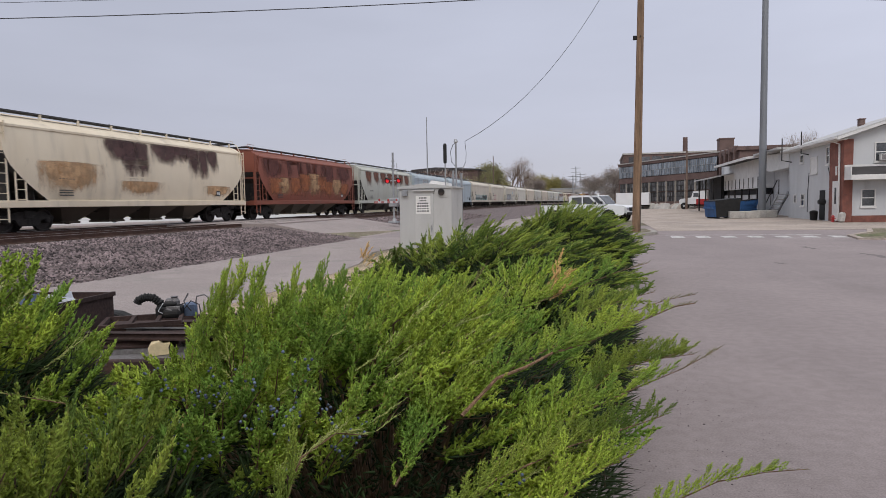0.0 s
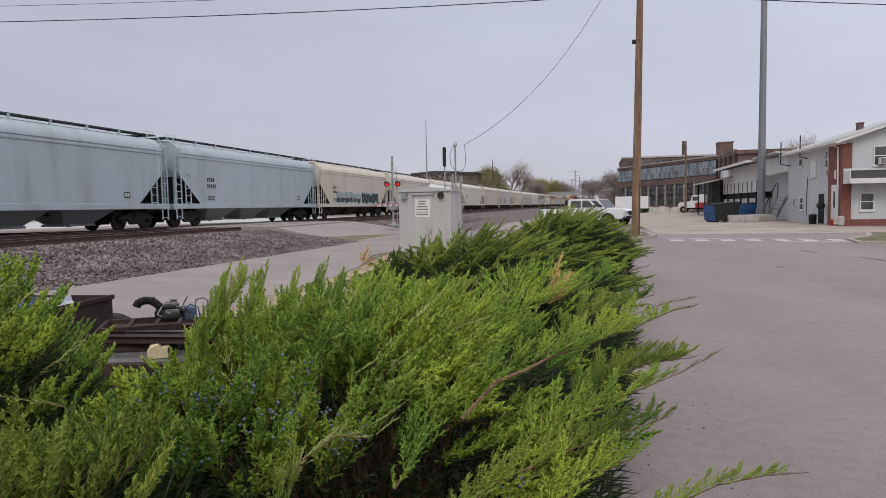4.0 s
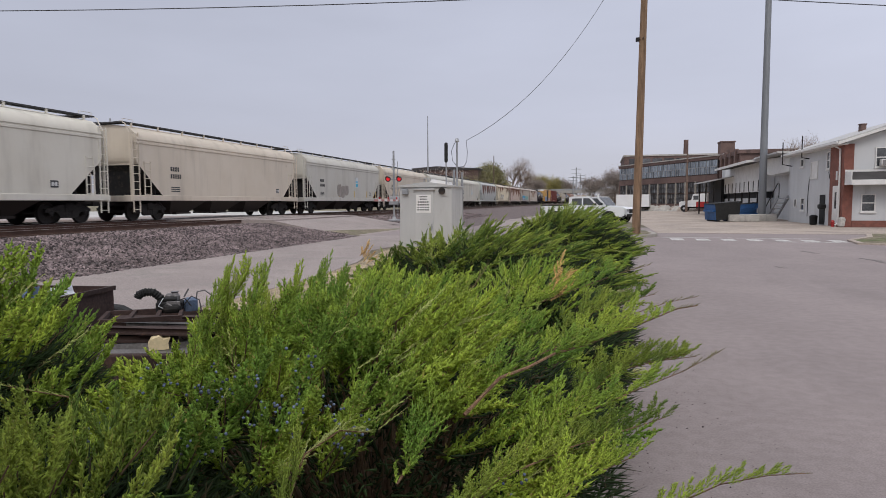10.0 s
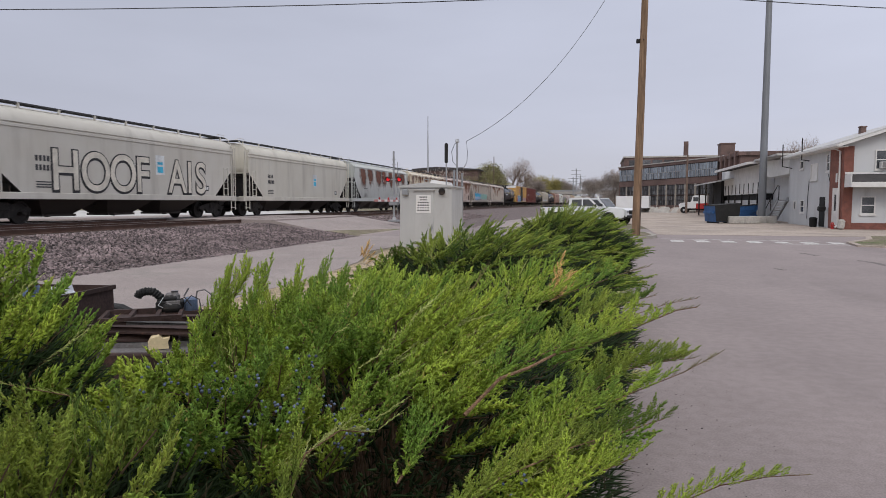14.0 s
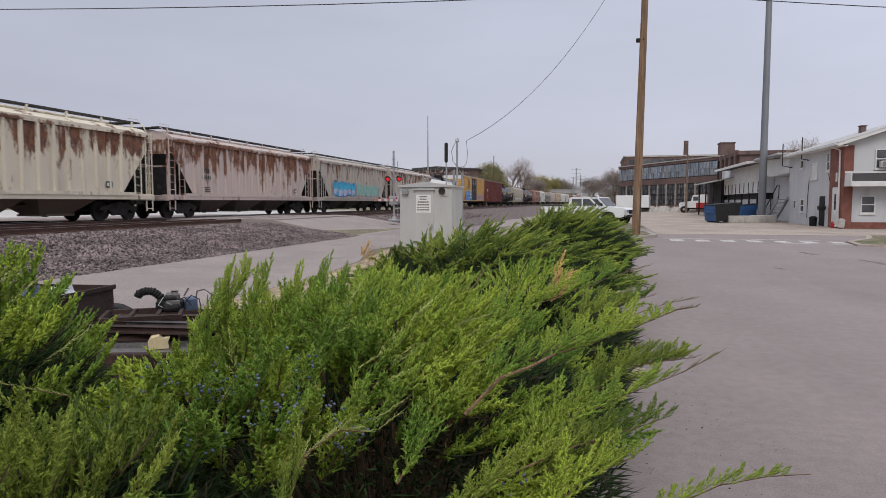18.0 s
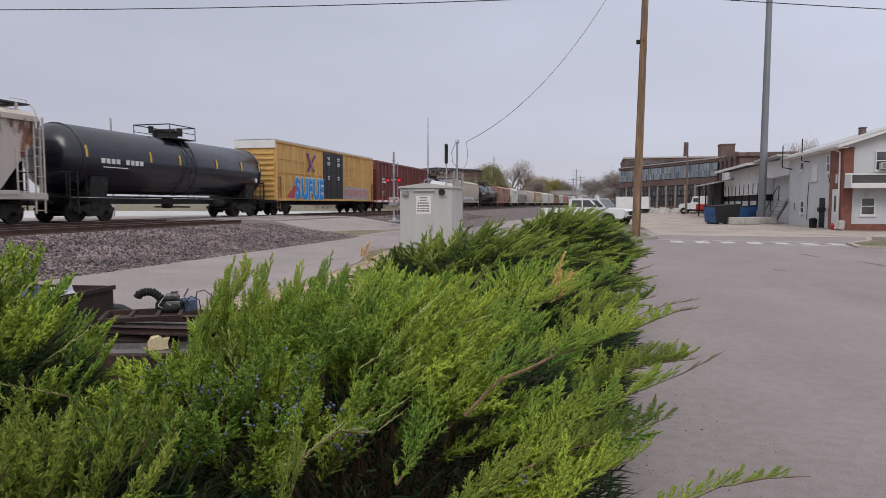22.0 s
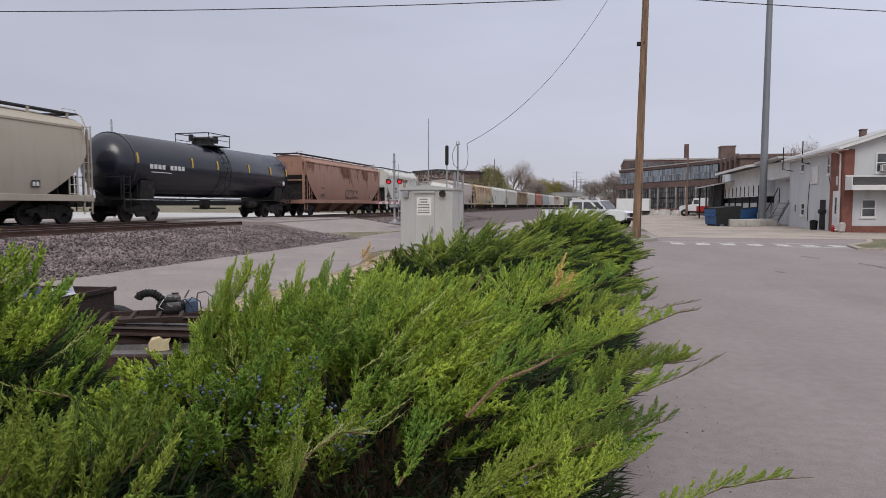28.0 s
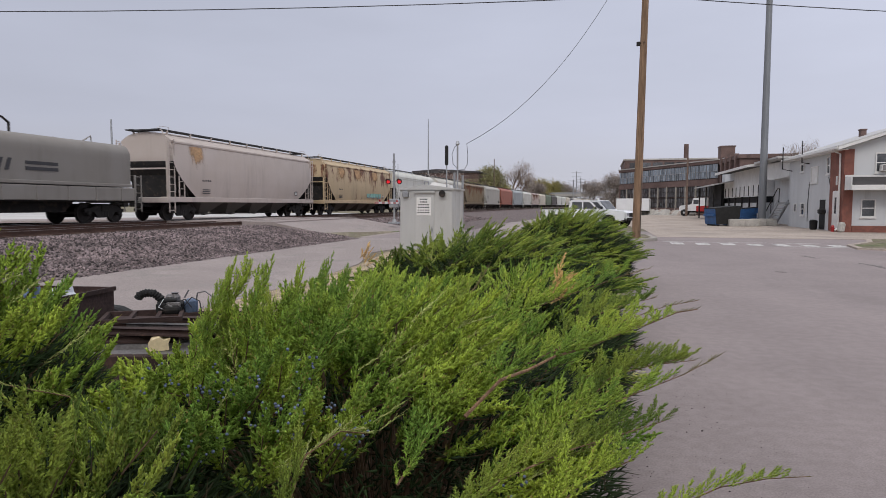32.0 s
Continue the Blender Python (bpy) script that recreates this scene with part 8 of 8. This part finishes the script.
        tagged(part("berry_mass", tri_mesh("berry_mass", v, f, M["berry"]), None, bush, "small dusty blue juniper berries"), kind="stuff")
    return bush


OUTER_SHOOTS = [
    ([(-1.32, 2.02, 1.08), (-1.31, 2.05, 1.23), (-1.29, 2.14, 1.335)], 0.20, 0.95),
    ([(-1.21, 1.97, 1.06), (-1.20, 2.00, 1.21), (-1.18, 2.09, 1.325)], 0.20, 0.95),
    ([(-1.15, 2.34, 1.05), (-1.13, 2.37, 1.20), (-1.12, 2.46, 1.315)], 0.20, 0.95),
    ([(-1.11, 2.47, 0.98), (-1.09, 2.50, 1.13), (-1.08, 2.59, 1.265)], 0.20, 0.95),
    ([(-1.32, 1.90, 1.06), (-1.31, 1.93, 1.21), (-1.29, 2.02, 1.325)], 0.20, 0.95),
    ([(-1.20, 2.20, 1.01), (-1.18, 2.23, 1.16), (-1.17, 2.32, 1.29)], 0.20, 0.95),
    ([(-0.35, 1.66, 1.12), (-0.27, 1.78, 1.095), (-0.20, 1.90, 1.10), (-0.13, 2.03, 1.115), (-0.03, 2.19, 1.115), (0.08, 2.38, 1.13), (0.20, 2.56, 1.14), (0.32, 2.76, 1.155), (0.42, 2.9, 1.15)], 0.17, 0.85, 0.0055),
    ([(-0.50, 1.52, 0.97), (-0.43, 1.80, 1.00), (-0.29, 2.09, 1.03), (-0.11, 2.39, 1.08), (0.10, 2.70, 1.12), (0.30, 2.96, 1.15), (0.45, 3.10, 1.16)], 0.20, 0.72),
    ([(-0.23, 1.69, 0.91), (-0.09, 1.93, 0.93), (0.13, 2.30, 0.93), (0.33, 2.55, 0.95), (0.48, 2.69, 1.00)], 0.22, 0.62),
    ([(-0.34, 1.26, 0.99), (-0.22, 1.44, 0.95), (-0.06, 1.73, 0.93), (0.14, 2.09, 0.88)], 0.14, 0.95),
    ([(0.02, 1.12, 0.98), (0.12, 1.28, 0.985), (0.26, 1.41, 1.0), (0.37, 1.48, 1.0), (0.47, 1.54, 0.99)], 0.075, 0.85),
    ([(-0.67, 2.92, 0.97), (-0.45, 3.29, 1.01), (-0.15, 3.67, 1.09), (0.14, 4.05, 1.16), (0.33, 4.30, 1.19)], 0.28, 0.75),
    ([(-0.11, 2.44, 0.85), (0.06, 2.69, 0.89), (0.25, 2.84, 0.91), (0.38, 2.92, 0.93)], 0.20, 0.95),
    ([(-1.03, 1.81, 1.00), (-0.98, 2.23, 1.08), (-0.89, 2.56, 1.16), (-0.78, 2.90, 1.22)], 0.24, 0.7),
    ([(-0.64, 1.13, 1.00), (-0.62, 1.24, 1.05), (-0.57, 1.32, 1.08), (-0.51, 1.32, 1.08)], 0.14, 0.2),
    ([(-0.69, 2.10, 1.04), (-0.61, 2.53, 1.13), (-0.55, 2.85, 1.22), (-0.51, 2.96, 1.30)], 0.20, 0.5),
    ([(-1.24, 1.86, 1.06), (-1.31, 2.0, 1.15), (-1.37, 2.13, 1.23), (-1.39, 2.23, 1.32)], 0.14, 0.8),
    ([(-1.28, 1.75, 1.05), (-1.31, 1.84, 1.14), (-1.33, 1.94, 1.21)], 0.13, 0.8),
    ([(-1.12, 2.3, 1.08), (-1.16, 2.44, 1.17), (-1.18, 2.59, 1.27)], 0.14, 0.8),
    ([(-1.24, 2.17, 1.08), (-1.27, 2.26, 1.17), (-1.34, 2.35, 1.27)], 0.13, 0.8),
    ([(-0.22, 1.64, 0.89), (-0.08, 1.83, 0.87), (0.06, 2.02, 0.87), (0.23, 2.22, 0.87)], 0.22, 1.0),
    ([(-0.14, 1.46, 0.92), (-0.03, 1.64, 0.88), (0.11, 1.83, 0.88)], 0.2, 1.0),
    ([(-0.03, 2.62, 0.93), (0.13, 2.81, 0.9), (0.31, 2.96, 0.89), (0.45, 3.1, 0.88)], 0.2, 0.9),
    ([(-0.18, 2.74, 1.06), (-0.02, 2.98, 1.09), (0.14, 3.23, 1.11), (0.29, 3.37, 1.13)], 0.2, 0.9),
]
juniper("wide fresh green spreading juniper with blue berries", (-0.88, 2.45), (1.15, 1.8), 1.20, 1, 900, FINE, "leaf_fresh", 0.28, upright=0.32, berries=4, limbs=OUTER_SHOOTS,
        pale=0.03, shoots=150, hollow=((-18, 32, 0.45, 0.97), (-114, -44, 0.61, 0.97)), lean=(0.50, 0.24, 0.0))
juniper("fresh green spreading juniper at the end of the row", (-1.22, 1.2), (0.80, 0.64), 1.08, 6, 165, FINE, "leaf_dark", 0.30, berries=4, pale=0.02, shoots=14, hollow=((-78, 70, 0.40, 0.95),),
        limbs=[([(-1.21, 1.35, 1.06), (-1.36, 1.36, 1.09), (-1.55, 1.37, 1.10), (-1.62, 1.37, 1.11)], 0.10, 0.2)])
juniper("upright green juniper beside a scrap trailer", (-2.36, 1.75), (0.66, 0.8), 1.38, 2, 250, FINE, "leaf_fresh", 0.34, upright=1.0, pale=0.03, shoots=16)
juniper("green spreading juniper overhanging the street", (-0.45, 4.75), (0.72, 1.25), 1.08, 3, 170, COARSE, "leaf_fresh", 0.38, upright=0.3, shoots=30, pale=0.03)
juniper("dark green spreading juniper in the planting strip", (-1.35, 8.4), (1.85, 2.4), 1.19, 4, 380, COARSE, "leaf_dark", 0.46, upright=0.05, lean=(0.55, 0.1, 0.0), pale=0.02, shoots=24)
juniper("dark green juniper near the wooden pole", (-0.55, 13.2), (1.4, 2.8), 1.44, 5, 320, COARSE, "leaf_dark", 0.46, upright=0.12, lean=(0.5, 0.1, 0.0), pale=0.02, shoots=12)
# withered tufts
rng_t = np.random.default_rng(77)
for at_t, n in (((-0.27, 3.85, 1.06), 8), ((-3.0, 7.9, 0.85), 8)):
    tuft = thing("dead_tuft", "withered tan juniper tuft", "twig", at=Matrix.Translation(at_t))
    stuffed(tuft, "dead_foliage", SHORT, [(rng_t.normal(scale=0.03, size=3), np.array([rng_t.uniform(-0.3, 1.5), rng_t.uniform(-0.3, 0.3), 0.7]), rng_t.uniform(0.14, 0.26)) for k in range(n)], M["leaf_dead"], rng_t, "dry tan sprays")
# ---- trailer with scrap metal beside the junipers ----
trailer = thing("flat_trailer", "rusty flat trailer loaded with scrap metal", "trailer", at=Matrix.Translation(ahead(-2.75, 5.35)) @ pose(0, 0, 0.014, 0, 0, 15))
part("deck", Solid().box(-2.3, 1.3, -0.9, 0.9, 0.38, 0.46, 0.01), M["rusty"], trailer, "brown rusty plank deck")
for k in range(9):
    part("deck_plank", Solid().box(-2.3, 1.3, -0.88 + k * 0.197, -0.70 + k * 0.197, 0.462, 0.48), M["rusty"], trailer)
for s in (-1, 1):
    part("side_rail", Solid().box(-2.3, 1.3, s * 0.93 - 0.03, s * 0.93 + 0.03, 0.30, 0.52, 0.01), M["rusty"], trailer)
    wheel(trailer, -0.6, s * 1.05, 0.28, 0.18)
part("drawbar", Solid().box(1.3, 2.3, -0.05, 0.05, 0.32, 0.42), M["rusty"], trailer)
part("jack", Solid().rod((2.2, 0, 0.0), (2.2, 0, 0.5), 0.04), M["scrap_grey"], trailer)


def at_trailer(x, y, z, rz=0, rx=0, ry=0):
    return trailer.matrix_basis @ pose(x, y, z, rx, ry, rz)


box1 = thing("scrap_bin", "dark rusted steel bin full of plastic sheets", "bin", at=at_trailer(-0.55, -0.25, 0.48, -8))
for x0, x1, y0, y1 in ((-0.6, 0.42, -0.36, -0.34), (-0.6, 0.42, 0.34, 0.36), (-0.6, -0.58, -0.34, 0.34), (0.40, 0.42, -0.34, 0.34)):
    part("bin_side", Solid().box(x0, x1, y0, y1, 0.0, 0.40), M["rusty"], box1)
part("bin_floor", Solid().box(-0.58, 0.40, -0.34, 0.34, 0.0, 0.02), M["rusty"], box1)
part("bin_rim", Solid().box(-0.62, 0.44, -0.385, -0.362, 0.37, 0.405).box(0.422, 0.445, -0.36, 0.36, 0.37, 0.405), M["rusty"], box1)
rs = random.Random(5)
for k in range(6):
    m = M["sheet_white" if k % 2 else "sheet_blue"]
    piece("plastic_sheet", Solid().prism([(-0.10, 0.0), (-0.06, 0.06), (-0.02, 0.035), (0.02, 0.055), (0.05, 0.10), (0.075, 0.045), (0.11, 0.02), (0.03, -0.01)], "y", -0.08, 0.08), m, "crumpled plastic sheet in a steel bin", "plastic sheet",
          at=box1.matrix_basis @ pose(-0.38 + 0.11 * k, rs.uniform(-0.2, 0.1), 0.30 + 0.012 * k, rs.uniform(-15, 15), rs.uniform(-10, 10), rs.uniform(0, 90)), group="plastic sheets")
for k in range(11):  # a loose stack of rusted profiles
    ln = rs.uniform(0.38, 0.62)
    if k % 3 == 0:
        prof = [(-0.07, 0), (0.07, 0), (0.07, 0.06), (0.058, 0.06), (0.058, 0.012), (-0.058, 0.012), (-0.058, 0.06), (-0.07, 0.06)]
    else:
        prof = [(-0.05, 0), (0.05, 0), (0.05, 0.012), (0.02, 0.02), (0.02, 0.045), (0.04, 0.05), (-0.04, 0.05), (-0.02, 0.045), (-0.02, 0.02), (-0.05, 0.012)]
    piece("steel_profile", Solid().prism(prof, "x", -ln, ln), M["rusty" if k % 4 else "scrap_grey"], "rusted steel profile stacked on a trailer", "steel profile",
          at=at_trailer(0.42 + rs.uniform(-0.12, 0.12), -0.62 + 0.16 * (k % 5) + rs.uniform(-0.02, 0.02), 0.482 + 0.062 * (k // 5), rs.uniform(-9, 9)), group="steel profiles")
piece("steel_grate", Solid().box(-0.3, 0.3, -0.22, -0.19, 0, 0.03).box(-0.3, 0.3, 0.19, 0.22, 0, 0.03).box(-0.3, -0.27, -0.19, 0.19, 0, 0.03).box(0.27, 0.3, -0.19, 0.19, 0, 0.03)
      .box(-0.1, -0.07, -0.19, 0.19, 0, 0.03).box(0.1, 0.13, -0.19, 0.19, 0, 0.03), M["rusty"], "dull steel grate on the scrap stack", "steel grate", at=at_trailer(0.3, -0.25, 0.665, 18))
engine = thing("scrap_engine", "grimy small engine with hoses on scrap steel", "engine", at=at_trailer(0.42, -0.02, 0.668, 12) @ Matrix.Scale(0.62, 4))
part("block", Solid().box(-0.16, 0.18, -0.12, 0.12, 0.0, 0.15, 0.02).box(-0.08, 0.10, -0.10, 0.10, 0.15, 0.20, 0.015), M["rubber"], engine, "grimy black engine block")
part("starter", Solid().lathe([(0.05, -0.1), (0.065, -0.08), (0.065, 0.08), (0.03, 0.12)], "x", (0.05, -0.14, 0.06), 12), M["black_iron"], engine)
part("canister", Solid().lathe([(0.085, 0.0), (0.09, 0.02), (0.09, 0.15), (0.06, 0.18)], "z", (0.27, 0.02, 0.0), 14), M["sheet_blue"], engine, "faded blue canister")
hose = [(-0.08, 0, 0.05), (-0.12, 0, 0.20), (-0.20, 0, 0.27), (-0.30, 0, 0.28), (-0.38, 0, 0.25), (-0.41, 0, 0.19)]
ribbed = [(Vector(a_).lerp(Vector(b_), u), r) for a_, b_ in zip(hose, hose[1:]) for u, r in ((0.0, 0.06), (0.16, 0.045), (0.33, 0.06), (0.5, 0.045), (0.67, 0.06), (0.84, 0.045))]
hose_bar = Solid().path([p for p, r in ribbed], [r for p, r in ribbed], 10)
part("hose", hose_bar, M["rubber"], engine, "thick black corrugated rubber hose")
part("bracket", Solid().box(-0.02, 0.16, -0.16, -0.135, 0.03, 0.16, 0.008).rod((0.0, -0.17, 0.13), (0.14, -0.17, 0.06), 0.014), M["scrap_grey"], engine, "pale metal bracket")
part("pipe", Solid().path([(0.34, 0.0, 0.15), (0.36, 0.0, 0.26), (0.46, 0.0, 0.28), (0.56, -0.02, 0.2), (0.55, -0.02, 0.05)], 0.011, 6).path([(0.18, 0.05, 0.19), (0.24, 0.05, 0.30)], 0.012, 6), M["scrap_grey"], engine, "thin bent metal pipe")
part("filter", Solid().lathe([(0.05, 0.15), (0.07, 0.16), (0.07, 0.21), (0.04, 0.25), (0.055, 0.27)], "z", (0.06, 0.05, 0.0), 12), M["scrap_grey"], engine)
part("cap", Solid().lathe([(0.05, 0.19), (0.055, 0.22), (0.03, 0.25)], "z", (0.0, 0.0, 0.0), 12), M["scrap_grey"], engine)
part("cable", Solid().path([(0.2, -0.1, 0.1), (0.3, -0.12, 0.22), (0.4, -0.1, 0.16), (0.42, -0.1, 0.02)], 0.008, 5).path([(0.1, -0.12, 0.15), (0.22, -0.15, 0.2), (0.3, -0.13, 0.08)], 0.008, 5), M["wire"], engine)
part("wire_tuft", Solid().path([(-0.06, -0.1, 0.2), (-0.12, -0.14, 0.1), (-0.02, -0.15, 0.05), (0.05, -0.14, 0.12)], 0.006, 4), M["sheet_white"], engine)
piece("steel_plate", Solid().box(-0.4, 0.4, -0.3, 0.3, 0, 0.015), M["scrap_grey"], "grey steel plate on a trailer", "steel plate", at=at_trailer(0.55, -0.62, 0.49, 10))
piece("carton", Solid().prism([(-0.07, 0.0), (0.065, 0.0), (0.06, 0.05), (0.075, 0.085), (0.03, 0.075), (0.0, 0.10), (-0.05, 0.085), (-0.075, 0.04)], "y", -0.06, 0.06), M["cream"], "crumpled cream carton among the scrap", "carton", at=at_trailer(0.62, -0.72, 0.51, 25))
side = thing("slatted_gate", "dark red-brown slatted steel side panel", "panel", at=Matrix.Translation(ahead(-2.75, 3.35)) @ pose(0, 0, 0.014, 0, 0, 10))
for k in range(5):
    part("slat", Solid().box(-0.85, 0.55, -0.02, 0.02, 0.12 + 0.19 * k, 0.27 + 0.19 * k, 0.008), M["rusty"], side)
for x in (-0.8, 0.5):
    part("upright", Solid().box(x - 0.03, x + 0.03, 0.02, 0.06, 0.0, 1.05), M["rusty"], side)
# ---- what moves: the train ----
def travelled(t):
    """Metres that the train has run by t seconds."""
    u = t / 32
    return 474.36 * u + 77.78 * u ** 2 - 150.4 * u ** 3 + 80.0 * u ** 4


def on_track(y):
    """A wagon's pose where its middle stands at y."""
    return pose(TRACK_FAR + bend(y), y, RAIL_TOP, 0, 0, -math.degrees(math.atan(2.6e-4 * max(0.0, y - 70))))


def motions():
    for w, y in WAGONS:
        walk(w, [(t, on_track(y - travelled(t))) for t in np.arange(0, 32.01, 1.0)])
    # all wheels roll alike: one wheelset of each end is keyed, the others share its keys
    for key, dy in (("front", 0.89), ("rear", -0.89)):
        first = ROLLING[key][0]
        walk(first, [(t, pose(0, dy, WHEEL_R, math.degrees(travelled(t) / WHEEL_R))) for t in np.arange(0, 32.01, 1 / 30)])
        for o in ROLLING[key][1:]:
            o.rotation_mode = "QUATERNION"
            o.animation_data_create()
            o.animation_data.action = first.animation_data.action
            o.animation_data.action_slot = first.animation_data.action_slot


motions()
